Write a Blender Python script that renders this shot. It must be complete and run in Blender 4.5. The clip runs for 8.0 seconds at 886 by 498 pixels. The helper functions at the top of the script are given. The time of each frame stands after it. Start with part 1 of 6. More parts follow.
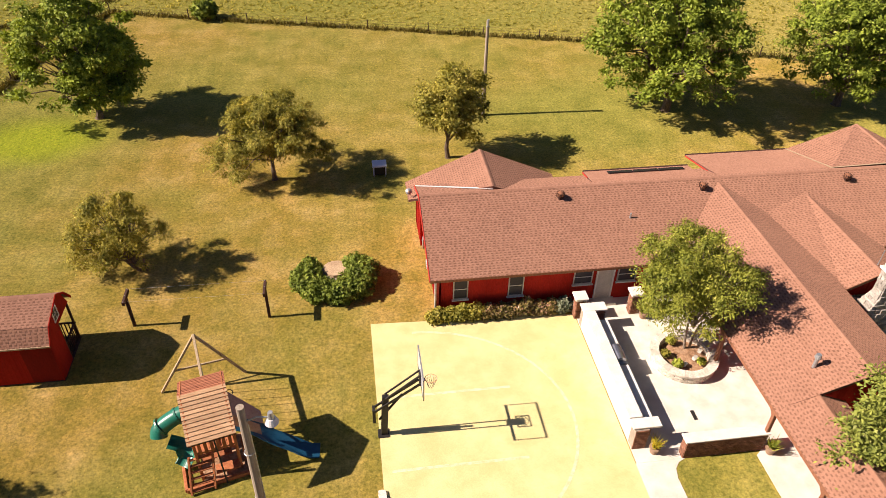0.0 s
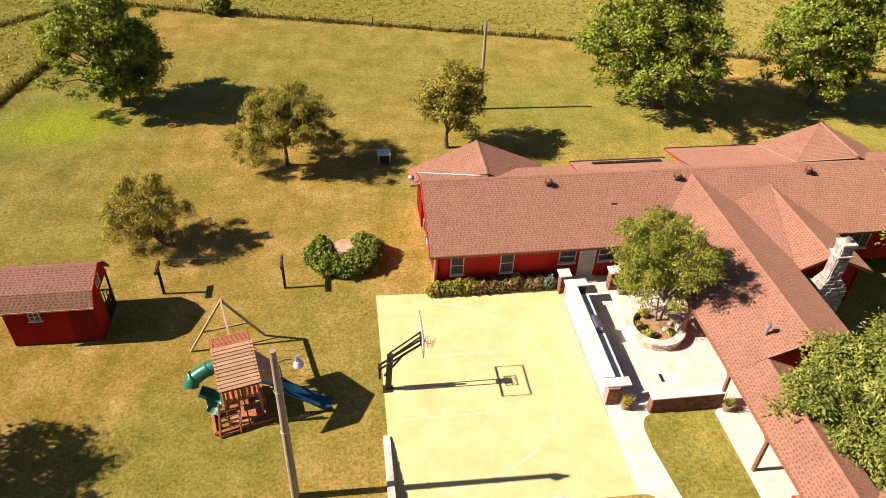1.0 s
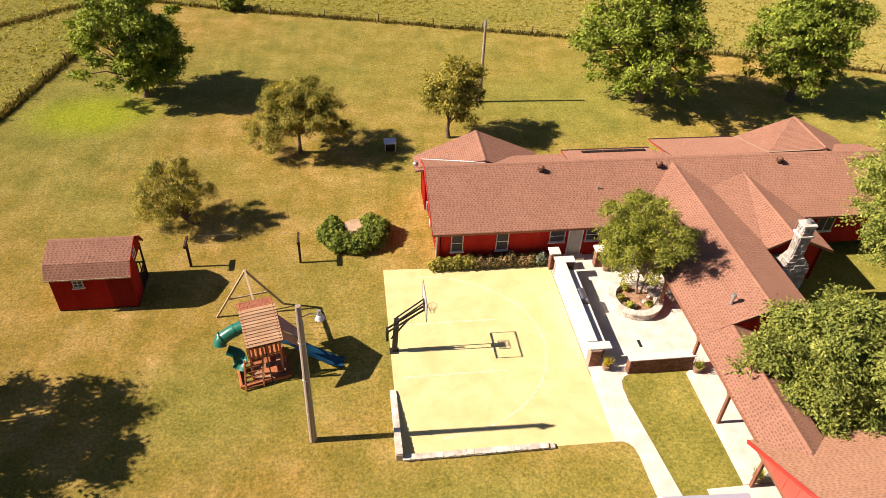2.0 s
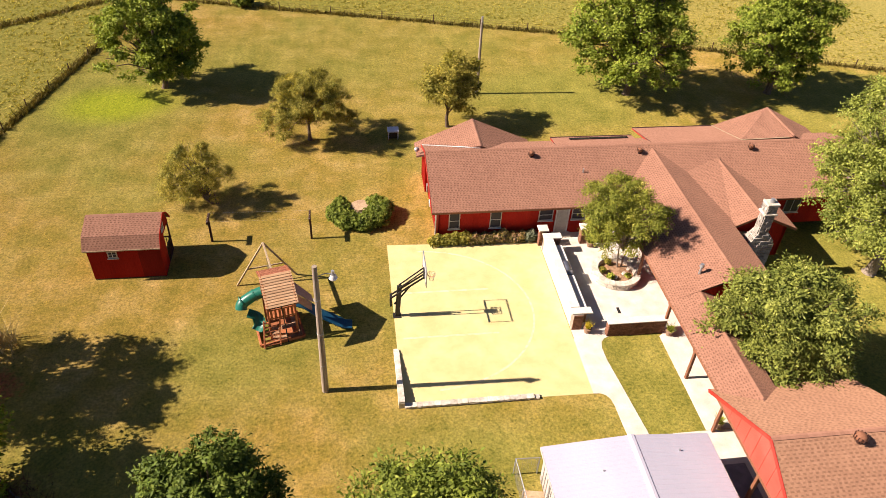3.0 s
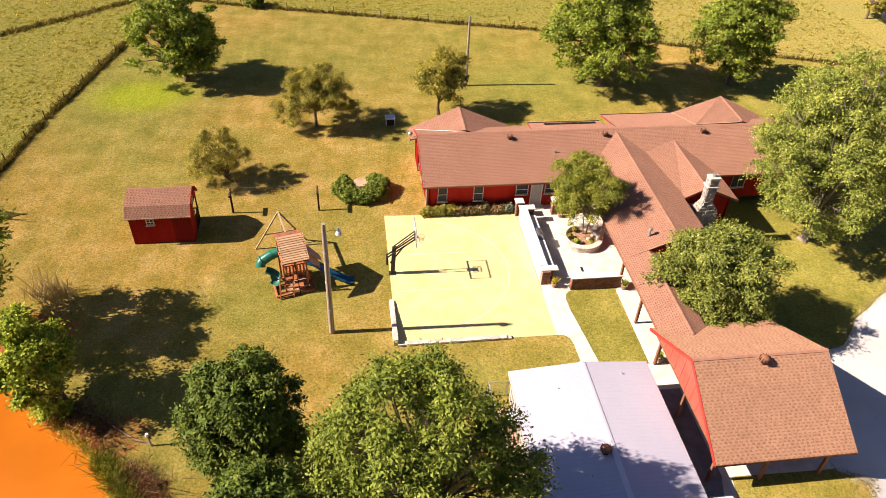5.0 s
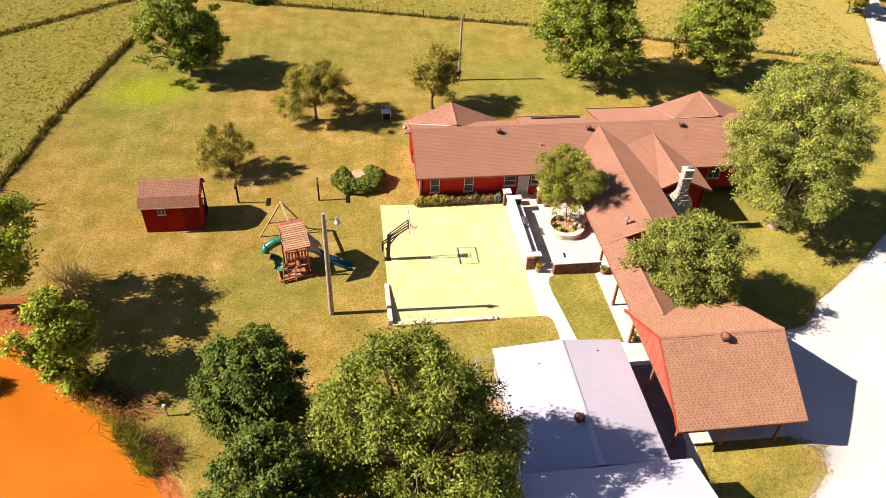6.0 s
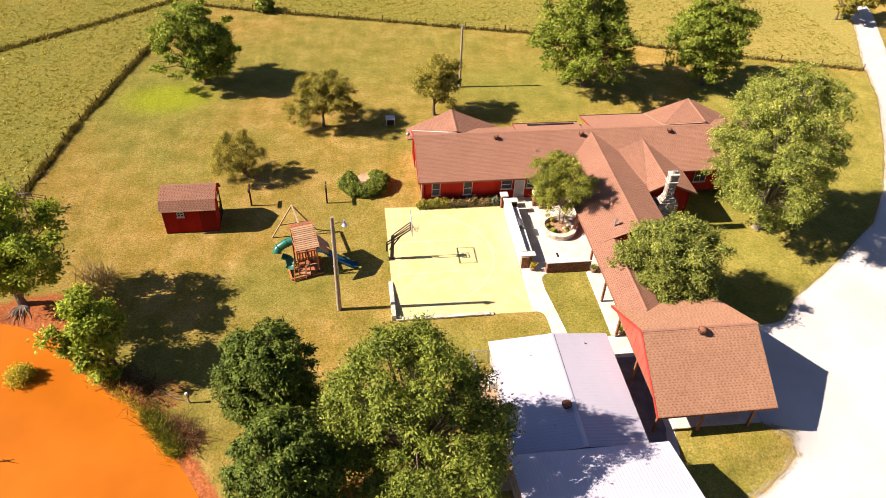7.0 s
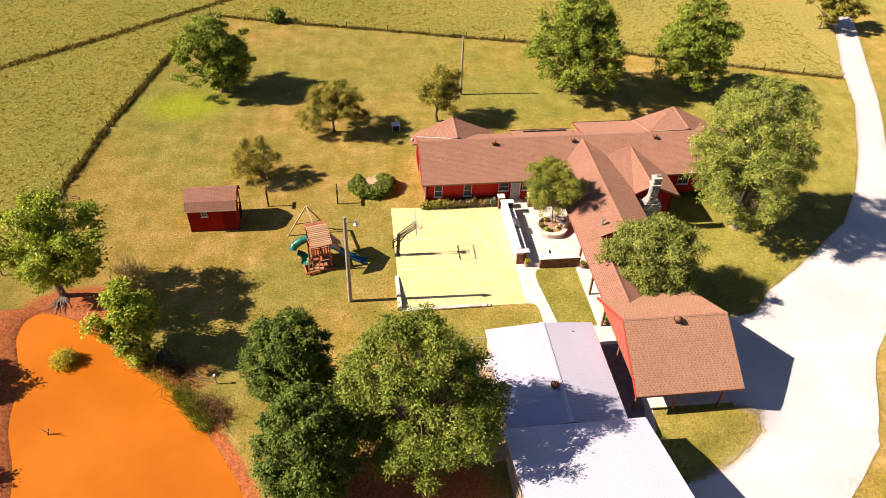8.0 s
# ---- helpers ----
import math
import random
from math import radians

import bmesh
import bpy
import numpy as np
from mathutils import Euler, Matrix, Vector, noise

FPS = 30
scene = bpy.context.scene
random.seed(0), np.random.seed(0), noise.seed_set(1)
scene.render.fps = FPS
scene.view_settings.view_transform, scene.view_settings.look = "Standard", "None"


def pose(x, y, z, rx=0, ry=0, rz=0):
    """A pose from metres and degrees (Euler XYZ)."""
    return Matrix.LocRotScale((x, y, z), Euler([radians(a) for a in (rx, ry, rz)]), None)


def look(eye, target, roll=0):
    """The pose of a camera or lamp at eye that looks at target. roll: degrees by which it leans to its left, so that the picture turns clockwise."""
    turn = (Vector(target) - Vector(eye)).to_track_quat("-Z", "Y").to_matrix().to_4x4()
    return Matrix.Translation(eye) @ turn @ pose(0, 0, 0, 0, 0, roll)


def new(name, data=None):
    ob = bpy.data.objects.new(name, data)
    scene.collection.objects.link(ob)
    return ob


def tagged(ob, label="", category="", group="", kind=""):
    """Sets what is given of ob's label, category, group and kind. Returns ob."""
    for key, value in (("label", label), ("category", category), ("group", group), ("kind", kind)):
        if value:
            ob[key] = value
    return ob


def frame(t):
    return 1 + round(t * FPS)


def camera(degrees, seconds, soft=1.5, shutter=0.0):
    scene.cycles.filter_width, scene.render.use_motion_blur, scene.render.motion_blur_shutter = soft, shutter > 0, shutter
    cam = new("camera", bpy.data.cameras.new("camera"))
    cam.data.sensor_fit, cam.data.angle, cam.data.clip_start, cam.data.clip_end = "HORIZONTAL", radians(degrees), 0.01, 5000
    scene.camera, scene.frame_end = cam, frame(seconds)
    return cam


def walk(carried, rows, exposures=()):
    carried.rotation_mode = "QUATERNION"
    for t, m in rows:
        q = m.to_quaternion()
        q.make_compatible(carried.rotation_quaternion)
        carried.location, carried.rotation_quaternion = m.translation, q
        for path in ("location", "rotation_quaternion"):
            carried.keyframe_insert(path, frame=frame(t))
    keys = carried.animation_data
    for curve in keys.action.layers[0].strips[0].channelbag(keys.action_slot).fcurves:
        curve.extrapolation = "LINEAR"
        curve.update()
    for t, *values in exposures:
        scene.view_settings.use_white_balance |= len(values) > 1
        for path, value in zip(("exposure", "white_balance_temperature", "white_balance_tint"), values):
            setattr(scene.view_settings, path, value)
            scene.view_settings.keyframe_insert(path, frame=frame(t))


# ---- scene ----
cam = camera(63.5, 8.0, soft=0.35)
PATH = [
    (0, (1.826, 0.413, 23.695), (2.066, 1.974, 22.469), 1.3),
    (0.5, (1.428, -1.243, 24.711), (1.677, 0.308, 23.474), 1.9),
    (1, (1.191, -2.99, 25.55), (1.44, -1.442, 24.307), 2.4),
    (1.5, (0.902, -4.661, 26.371), (1.151, -3.118, 25.123), 2.7),
    (3, (0.165, -10.421, 28.828), (0.411, -8.889, 27.566), 3.0),
    (3.5, (0.067, -12.231, 29.561), (0.31, -10.7, 28.298), 2.9),
    (4, (-0.012, -14.079, 30.307), (0.23, -12.547, 29.043), 2.9),
    (4.5, (0.027, -15.673, 30.96), (0.267, -14.142, 29.696), 2.8),
    (6, (0.286, -19.902, 34.161), (0.523, -18.4, 32.862), 2.7),
    (6.5, (0.28, -21.135, 35.26), (0.513, -19.637, 33.956), 2.7),
    (7, (0.26, -22.451, 36.611), (0.482, -20.952, 35.306), 2.3),
    (7.5, (0.085, -23.995, 37.887), (0.3, -22.492, 36.585), 2.2),
    (8, (-0.241, -26.27, 39.791), (-0.026, -24.773, 38.483), 2.2),
]
walk(cam, [(t, look(eye, target, roll)) for t, eye, target, roll in PATH], [(0, 0.97, 6500, 22), (1.5, 0.99, 6500, 22), (3, 1.03, 6500, 22), (4.5, 1.13, 6500, 22), (6, 1.18, 6500, 22), (7, 1.17, 6500, 22), (8, 1.11, 6500, 22)])

# ---- world, sun, exposure ----
SUN_ELEVATION, SUN_FROM = 38.2, 178.8  # degrees; the sun stands in the west (-x)
world = bpy.data.worlds.new("sky")
scene.world = world
world.use_nodes = True
wn = world.node_tree.nodes
sky = wn.new("ShaderNodeTexSky")
sky.sky_type = "NISHITA"
sky.sun_disc = False
sky.sun_elevation = radians(SUN_ELEVATION)
sky.sun_rotation = radians(90 - SUN_FROM)
sky.air_density, sky.dust_density, sky.ozone_density = 0.65, 0.6, 3.0
wn["Background"].inputs["Strength"].default_value = 0.042
world.node_tree.links.new(sky.outputs["Color"], wn["Background"].inputs["Color"])
sun_data = bpy.data.lights.new("sun", "SUN")
sun_data.energy, sun_data.angle, sun_data.color = 5.0, radians(0.53), (1.0, 0.89, 0.72)
sun = new("sun", sun_data)
sa, se = radians(SUN_FROM), radians(SUN_ELEVATION)
sun_way = Vector((math.cos(sa) * math.cos(se), math.sin(sa) * math.cos(se), math.sin(se)))
sun.matrix_basis = look(sun_way * 120, (0, 0, 0))

# ---- materials ----
def mat(name, rough=0.8, metal=0.0, spec=0.3):
    m = bpy.data.materials.new(name)
    m.use_nodes = True
    b = m.node_tree.nodes["Principled BSDF"]
    b.inputs["Roughness"].default_value = rough
    b.inputs["Metallic"].default_value = metal
    b.inputs["Specular IOR Level"].default_value = spec
    return m, m.node_tree.nodes, m.node_tree.links, b


def node(nodes, kind, **values):
    n = nodes.new(kind)
    for key, value in values.items():
        n.inputs[key].default_value = value
    return n


def coords(nodes, links, scale=(1, 1, 1)):
    geo = nodes.new("ShaderNodeNewGeometry")
    mp = nodes.new("ShaderNodeMapping")
    mp.inputs["Scale"].default_value = scale
    links.new(geo.outputs["Position"], mp.inputs["Vector"])
    return mp.outputs["Vector"]


def noise_tex(nodes, links, vec, scale, detail=4, rough=0.6):
    n = node(nodes, "ShaderNodeTexNoise", Scale=scale, Detail=detail, Roughness=rough)
    links.new(vec, n.inputs["Vector"])
    return n.outputs["Fac"]


def ramp(nodes, links, fac, stops):
    r = nodes.new("ShaderNodeValToRGB")
    els = r.color_ramp.elements
    while len(els) < len(stops):
        els.new(0.5)
    for e, (p, c) in zip(els, stops):
        e.position = p
        e.color = (*c, 1) if len(c) == 3 else c
    links.new(fac, r.inputs["Fac"])
    return r.outputs["Color"]


def mix(nodes, links, fac, a, b, kind="MIX"):
    m = nodes.new("ShaderNodeMix")
    m.data_type, m.blend_type = "RGBA", kind
    for sock, v in ((m.inputs[0], fac), (m.inputs[6], a), (m.inputs[7], b)):
        if isinstance(v, (int, float)):
            sock.default_value = v
        elif isinstance(v, tuple):
            sock.default_value = (*v, 1)
        else:
            links.new(v, sock)
    return m.outputs[2]


def bump(nodes, links, bsdf, height, strength=0.4, dist=0.02):
    b = node(nodes, "ShaderNodeBump", Strength=strength, Distance=dist)
    links.new(height, b.inputs["Height"])
    links.new(b.outputs["Normal"], bsdf.inputs["Normal"])


def simple(name, dark, light, scale=3.0, fine=40.0, rough=0.8, metal=0.0, spec=0.3, relief=0.3, dist=0.01, stretch=(1, 1, 1), island=0.0, low=0.35, high=0.65, grain=1.0):
    """A surface that goes between two colours at two scales, with fine relief."""
    m, nd, ln, b = mat(name, rough, metal, spec)
    v = coords(nd, ln, stretch)
    big, small = noise_tex(nd, ln, v, scale, 5), noise_tex(nd, ln, v, fine, 3)
    c1 = ramp(nd, ln, big, [(low, dark), (high, light)])
    c2 = ramp(nd, ln, small, [(0.3, (1 - 0.28 * grain,) * 3), (0.7, (1 + 0.12 * grain,) * 3)])
    c = mix(nd, ln, 1.0, c1, c2, "MULTIPLY")
    if island:
        g = nd.new("ShaderNodeNewGeometry")
        k = ramp(nd, ln, g.outputs["Random Per Island"], [(0, (1 - island,) * 3), (1, (1 + island,) * 3)])
        c = mix(nd, ln, 1.0, c, k, "MULTIPLY")
        o = nd.new("ShaderNodeObjectInfo")
        k = ramp(nd, ln, o.outputs["Random"], [(0, (1 - island,) * 3), (1, (1 + island,) * 3)])
        c = mix(nd, ln, 1.0, c, k, "MULTIPLY")
    ln.new(c, b.inputs["Base Color"])
    bump(nd, ln, b, small, relief, dist)
    return m


def leaf_material(name, dark, light, tip, glow=0.35, tips=0.07):
    """Leaves: matt gloss above, light shining through, each leaf a shade of its own."""
    m, nd, ln, b = mat(name, 0.6, 0.0, 0.12)
    g = nd.new("ShaderNodeNewGeometry")
    v = coords(nd, ln)
    big = noise_tex(nd, ln, v, 0.55, 3)
    c = ramp(nd, ln, g.outputs["Random Per Island"], [(0.0, dark), (0.6 - tips, light), (1 - tips, light), (1.0, tip)])
    c = mix(nd, ln, 1.0, c, ramp(nd, ln, big, [(0.3, (0.75, 0.8, 0.75)), (0.7, (1.2, 1.15, 1.1))]), "MULTIPLY")
    sprig = noise_tex(nd, ln, v, 2.2, 2)
    c = mix(nd, ln, 1.0, c, ramp(nd, ln, sprig, [(0.32, (0.62, 0.66, 0.62)), (0.68, (1.35, 1.3, 1.25))]), "MULTIPLY")
    ln.new(c, b.inputs["Base Color"])
    t = nd.new("ShaderNodeBsdfTranslucent")
    ln.new(mix(nd, ln, 1.0, c, (1.5, 1.45, 0.7), "MULTIPLY"), t.inputs["Color"])
    ms = nd.new("ShaderNodeMixShader")
    ms.inputs[0].default_value = glow * 0.65
    ln.new(b.outputs[0], ms.inputs[1])
    ln.new(t.outputs[0], ms.inputs[2])
    ln.new(ms.outputs[0], nd["Material Output"].inputs["Surface"])
    return m


def ground_material():
    """Lawn, pasture and red clay by the ground's own cover weights."""
    m, nd, ln, b = mat("grass_and_clay", 0.95, 0.0, 0.1)
    b.inputs["Diffuse Roughness"].default_value = 0.45
    v = coords(nd, ln)
    att = nd.new("ShaderNodeAttribute")
    att.attribute_name = "cover"
    sep = nd.new("ShaderNodeSeparateColor")
    ln.new(att.outputs["Color"], sep.inputs[0])
    huge, big = noise_tex(nd, ln, v, 0.075, 4), noise_tex(nd, ln, v, 0.45, 6, 0.65)
    mid, small = noise_tex(nd, ln, v, 3.0, 5, 0.7), noise_tex(nd, ln, v, 7.0, 5, 0.8)
    streak = noise_tex(nd, ln, coords(nd, ln, (1.0, 0.16, 1.0)), 1.1, 3)
    lawn = ramp(nd, ln, big, [(0.28, (0.205, 0.166, 0.026)), (0.45, (0.278, 0.200, 0.041)), (0.60, (0.360, 0.252, 0.074)), (0.75, (0.44, 0.310, 0.122))])
    green = ramp(nd, ln, big, [(0.3, (0.162, 0.162, 0.028)), (0.7, (0.268, 0.248, 0.053))])
    lawn = mix(nd, ln, ramp(nd, ln, huge, [(0.44, (0, 0, 0)), (0.66, (0.85, 0.85, 0.85))]), lawn, green)
    lawn = mix(nd, ln, sep.outputs[2], lawn, green)
    lawn = mix(nd, ln, att.outputs["Alpha"], lawn, (0.27, 0.33, 0.008))
    lawn = mix(nd, ln, 0.55, lawn, ramp(nd, ln, streak, [(0.3, (0.82, 0.86, 0.8)), (0.7, (1.18, 1.12, 1.1))]), "MULTIPLY")
    field = ramp(nd, ln, mid, [(0.3, (0.12, 0.125, 0.02)), (0.5, (0.225, 0.205, 0.04)), (0.75, (0.38, 0.30, 0.08))])
    field = mix(nd, ln, 0.6, field, ramp(nd, ln, huge, [(0.35, (0.75, 0.9, 0.7)), (0.65, (1.25, 1.12, 1.1))]), "MULTIPLY")
    # pasture pales towards +x: bright haze mixed into its base colour
    sxyz = nd.new("ShaderNodeSeparateXYZ")
    ln.new(v, sxyz.inputs[0])
    east_haze = nd.new("ShaderNodeMapRange")
    east_haze.inputs["From Min"].default_value, east_haze.inputs["From Max"].default_value, east_haze.inputs["To Max"].default_value = 5.0, 55.0, 0.45
    ln.new(sxyz.outputs["X"], east_haze.inputs["Value"])
    field = mix(nd, ln, east_haze.outputs[0], field, ramp(nd, ln, mid, [(0.3, (0.26, 0.215, 0.06)), (0.7, (0.44, 0.345, 0.125))]))
    lawn = mix(nd, ln, 0.8, lawn, ramp(nd, ln, mid, [(0.3, (0.70, 0.76, 0.66)), (0.5, (1, 1, 1)), (0.72, (1.28, 1.2, 1.15))]), "MULTIPLY")
    clay = ramp(nd, ln, mid, [(0.3, (0.26, 0.070, 0.020)), (0.7, (0.46, 0.16, 0.058))])
    c = mix(nd, ln, sep.outputs[0], lawn, field)
    edge = nd.new("ShaderNodeMath")
    edge.operation = "ADD"
    ln.new(sep.outputs[1], edge.inputs[0])
    off = node(nd, "ShaderNodeMath")
    off.operation = "MULTIPLY_ADD"
    off.inputs[1].default_value, off.inputs[2].default_value = 0.9, -0.45
    ln.new(mid, off.inputs[0])
    ln.new(off.outputs[0], edge.inputs[1])
    c = mix(nd, ln, ramp(nd, ln, edge.outputs[0], [(0.38, (0, 0, 0)), (0.58, (1, 1, 1))]), c, clay)
    c = mix(nd, ln, 1.0, c, ramp(nd, ln, small, [(0.36, (0.58, 0.60, 0.54)), (0.5, (1, 1, 1)), (0.65, (1.44, 1.37, 1.30))]), "MULTIPLY")
    ln.new(c, b.inputs["Base Color"])
    bump(nd, ln, b, small, 0.5, 0.06)
    return m


def shingle_material(name, tones):
    m, nd, ln, b = mat(name, 0.92, 0.0, 0.2)
    b.inputs["Diffuse Roughness"].default_value = 0.4
    v = coords(nd, ln)
    g = nd.new("ShaderNodeNewGeometry")
    c = ramp(nd, ln, g.outputs["Random Per Island"], tones)
    big, small = noise_tex(nd, ln, v, 0.5, 5), noise_tex(nd, ln, v, 60.0, 3)
    c = mix(nd, ln, 1.0, c, ramp(nd, ln, big, [(0.3, (0.93, 0.92, 0.92)), (0.7, (1.07, 1.07, 1.06))]), "MULTIPLY")
    c = mix(nd, ln, 1.0, c, ramp(nd, ln, small, [(0.3, (0.8, 0.8, 0.8)), (0.7, (1.2, 1.2, 1.2))]), "MULTIPLY")
    ln.new(c, b.inputs["Base Color"])
    bump(nd, ln, b, small, 0.5, 0.01)
    return m


def glass_material():
    m, nd, ln, b = mat("window_glass", 0.35, 0.0, 0.12)
    b.inputs["Base Color"].default_value = (0.055, 0.052, 0.062, 1)
    v = coords(nd, ln)
    bump(nd, ln, b, noise_tex(nd, ln, v, 2.0, 2), 0.05, 0.02)
    return m


def water_material():
    m, nd, ln, b = mat("muddy_water", 0.25, 0.0, 0.2)
    v = coords(nd, ln)
    big, mid = noise_tex(nd, ln, v, 0.12, 4), noise_tex(nd, ln, v, 1.2, 3)
    ln.new(ramp(nd, ln, big, [(0.3, (0.37, 0.102, 0.006)), (0.7, (0.47, 0.142, 0.010))]), b.inputs["Base Color"])
    bump(nd, ln, b, mid, 0.04, 0.05)
    return m


GRASS = ground_material()
SHINGLE = shingle_material("brown_shingles", [(0.0, (0.305, 0.156, 0.102)), (1.0, (0.365, 0.191, 0.128))])
SHINGLE_DARK = shingle_material("dark_brown_shingles", [(0.0, (0.190, 0.094, 0.060)), (1.0, (0.245, 0.123, 0.08))])
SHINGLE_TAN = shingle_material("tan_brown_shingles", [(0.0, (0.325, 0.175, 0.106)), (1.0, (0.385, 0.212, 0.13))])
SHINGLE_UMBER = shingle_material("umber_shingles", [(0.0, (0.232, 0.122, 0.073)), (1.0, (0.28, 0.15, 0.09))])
DECK = simple("roof_boards", (0.12, 0.055, 0.040), (0.17, 0.08, 0.06), 2, 30)
RED = simple("barn_red_siding", (0.36, 0.018, 0.010), (0.45, 0.028, 0.016), 1.2, 25, 0.8, spec=0.12, relief=0.25, stretch=(1, 1, 0.25))
SHED_RED = simple("dark_barn_red_boards", (0.27, 0.012, 0.007), (0.35, 0.018, 0.010), 1.2, 25, 0.85, spec=0.1, relief=0.25, stretch=(1, 1, 0.25))
# darker red for the porch end of the shed's south side
SHED_DARK = simple("darker_red_boards", (0.15, 0.009, 0.006), (0.20, 0.012, 0.008), 1.2, 25, 0.85, spec=0.1, relief=0.25, stretch=(1, 1, 0.25))
RED_TRIM = simple("red_trim", (0.42, 0.035, 0.022), (0.52, 0.05, 0.03), 2, 30, 0.55)
# lighter copy of the siding red: low sun on the gable put into the colour
SUNLIT_RED = simple("sunlit_red_panels", (0.56, 0.085, 0.055), (0.66, 0.115, 0.08), 0.8, 25, 0.6, relief=0.2)
WHITE = simple("white_paint", (0.66, 0.63, 0.60), (0.80, 0.78, 0.75), 3, 40, 0.55)
CREAM = simple("cream_door_paint", (0.50, 0.46, 0.42), (0.58, 0.54, 0.49), 2, 30, 0.5)
GLASS = glass_material()
COURT = simple("tan_yellow_concrete", (0.60, 0.50, 0.22), (0.70, 0.60, 0.29), 0.8, 22, 0.85, relief=0.1, grain=0.45)
COURT_PAINT = simple("worn_white_line_paint", (0.62, 0.53, 0.27), (0.76, 0.69, 0.46), 4, 30, 0.8, relief=0.1)
CONCRETE = simple("pale_concrete", (0.58, 0.53, 0.44), (0.74, 0.69, 0.60), 1.2, 25, 0.9, relief=0.15, grain=0.5)
GRAVEL = simple("white_gravel", (0.53, 0.505, 0.48), (0.62, 0.60, 0.575), 0.25, 18, 0.95, relief=0.25, dist=0.02, grain=0.7)
LIMESTONE = simple("white_limestone", (0.50, 0.44, 0.35), (0.76, 0.70, 0.60), 2.2, 14, 0.9, relief=0.6, dist=0.02, island=0.14)
CAPSTONE = simple("pale_cap_stone", (0.66, 0.62, 0.54), (0.76, 0.72, 0.64), 1.5, 20, 0.85, relief=0.25, grain=0.5)
FIELDSTONE = simple("grey_tan_chimney_stone", (0.33, 0.29, 0.24), (0.60, 0.55, 0.48), 2.2, 14, 0.9, relief=0.6, dist=0.02, island=0.2)
BRICK = simple("brown_brick", (0.17, 0.075, 0.045), (0.30, 0.14, 0.085), 5, 40, 0.9, relief=0.4, island=0.25)
MORTAR = simple("mortar", (0.28, 0.23, 0.18), (0.38, 0.32, 0.26), 4, 50, 0.95)
SHEET = simple("white_sheet_metal", (0.56, 0.56, 0.64), (0.61, 0.605, 0.69), 0.35, 30, 0.5, 0.1, 0.4, relief=0.05, stretch=(1, 0.3, 1), grain=0.2)
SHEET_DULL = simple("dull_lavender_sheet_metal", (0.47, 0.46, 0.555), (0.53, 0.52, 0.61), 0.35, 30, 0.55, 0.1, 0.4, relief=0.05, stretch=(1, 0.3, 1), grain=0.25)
# same sheet toned darker for the slope turned from the sun
SHEET_SHADED = simple("shaded_sheet_metal", (0.43, 0.42, 0.50), (0.48, 0.47, 0.545), 0.35, 30, 0.55, 0.1, 0.4, relief=0.05, stretch=(1, 0.3, 1), grain=0.2)
STEEL = simple("stainless_steel", (0.42, 0.42, 0.43), (0.55, 0.55, 0.56), 4, 30, 0.3, 0.9, 0.5, relief=0.05)
GALV = simple("galvanised_metal", (0.35, 0.36, 0.37), (0.50, 0.51, 0.52), 4, 30, 0.45, 0.6, 0.5, relief=0.05)
BLACK = simple("black_powder_coat", (0.018, 0.017, 0.016), (0.035, 0.03, 0.028), 3, 30, 0.5)
DARK_RUST = simple("dark_brown_post", (0.045, 0.022, 0.016), (0.08, 0.035, 0.024), 3, 25, 0.8, stretch=(4, 4, 0.4))
WOOD = simple("cedar_wood", (0.30, 0.095, 0.035), (0.46, 0.165, 0.065), 3, 25, 0.75, stretch=(3, 3, 0.5), island=0.15)
WOOD_PALE = simple("weathered_timber", (0.34, 0.25, 0.15), (0.47, 0.36, 0.23), 3, 25, 0.85, stretch=(4, 4, 0.3), island=0.1)
POLE_WOOD = simple("grey_pole_timber", (0.28, 0.22, 0.16), (0.42, 0.35, 0.27), 2, 20, 0.9, stretch=(6, 6, 0.25))
POST_WOOD = simple("brown_timber_post", (0.20, 0.085, 0.045), (0.30, 0.13, 0.07), 3, 22, 0.8, stretch=(4, 4, 0.3))
ROOF_WOOD = simple("red_brown_slats", (0.34, 0.115, 0.058), (0.45, 0.175, 0.095), 3, 25, 0.8, stretch=(0.5, 4, 4), island=0.15)
ROOF_TAN = simple("sun_bleached_slats", (0.46, 0.27, 0.14), (0.58, 0.37, 0.21), 3, 25, 0.8, stretch=(0.5, 4, 4), island=0.15)
HOOD = simple("faded_pink_canvas", (0.34, 0.20, 0.17), (0.44, 0.28, 0.24), 2, 30, 0.9)
GREEN_PLASTIC = simple("green_plastic", (0.008, 0.13, 0.085), (0.014, 0.17, 0.115), 2, 20, 0.35, spec=0.5, relief=0.03)
BLUE_PLASTIC = simple("blue_plastic", (0.007, 0.055, 0.11), (0.011, 0.08, 0.145), 2, 20, 0.35, spec=0.5, relief=0.03)
ORANGE_CLOTH = simple("orange_panel", (0.45, 0.12, 0.03), (0.55, 0.17, 0.05), 3, 30, 0.7)
DIRT = simple("pale_bare_earth", (0.40, 0.27, 0.16), (0.56, 0.40, 0.25), 1.5, 14, 0.95, relief=0.4, dist=0.03)
SOIL = simple("planter_soil", (0.26, 0.14, 0.07), (0.48, 0.30, 0.18), 3, 12, 0.95, relief=0.8, dist=0.05)
BARK = simple("bark", (0.10, 0.07, 0.045), (0.22, 0.16, 0.11), 4, 18, 0.95, relief=0.8, dist=0.03, stretch=(3, 3, 0.6))
PALE_BARK = simple("grey_bark", (0.20, 0.16, 0.12), (0.36, 0.30, 0.23), 4, 18, 0.95, relief=0.8, dist=0.03, stretch=(3, 3, 0.6))
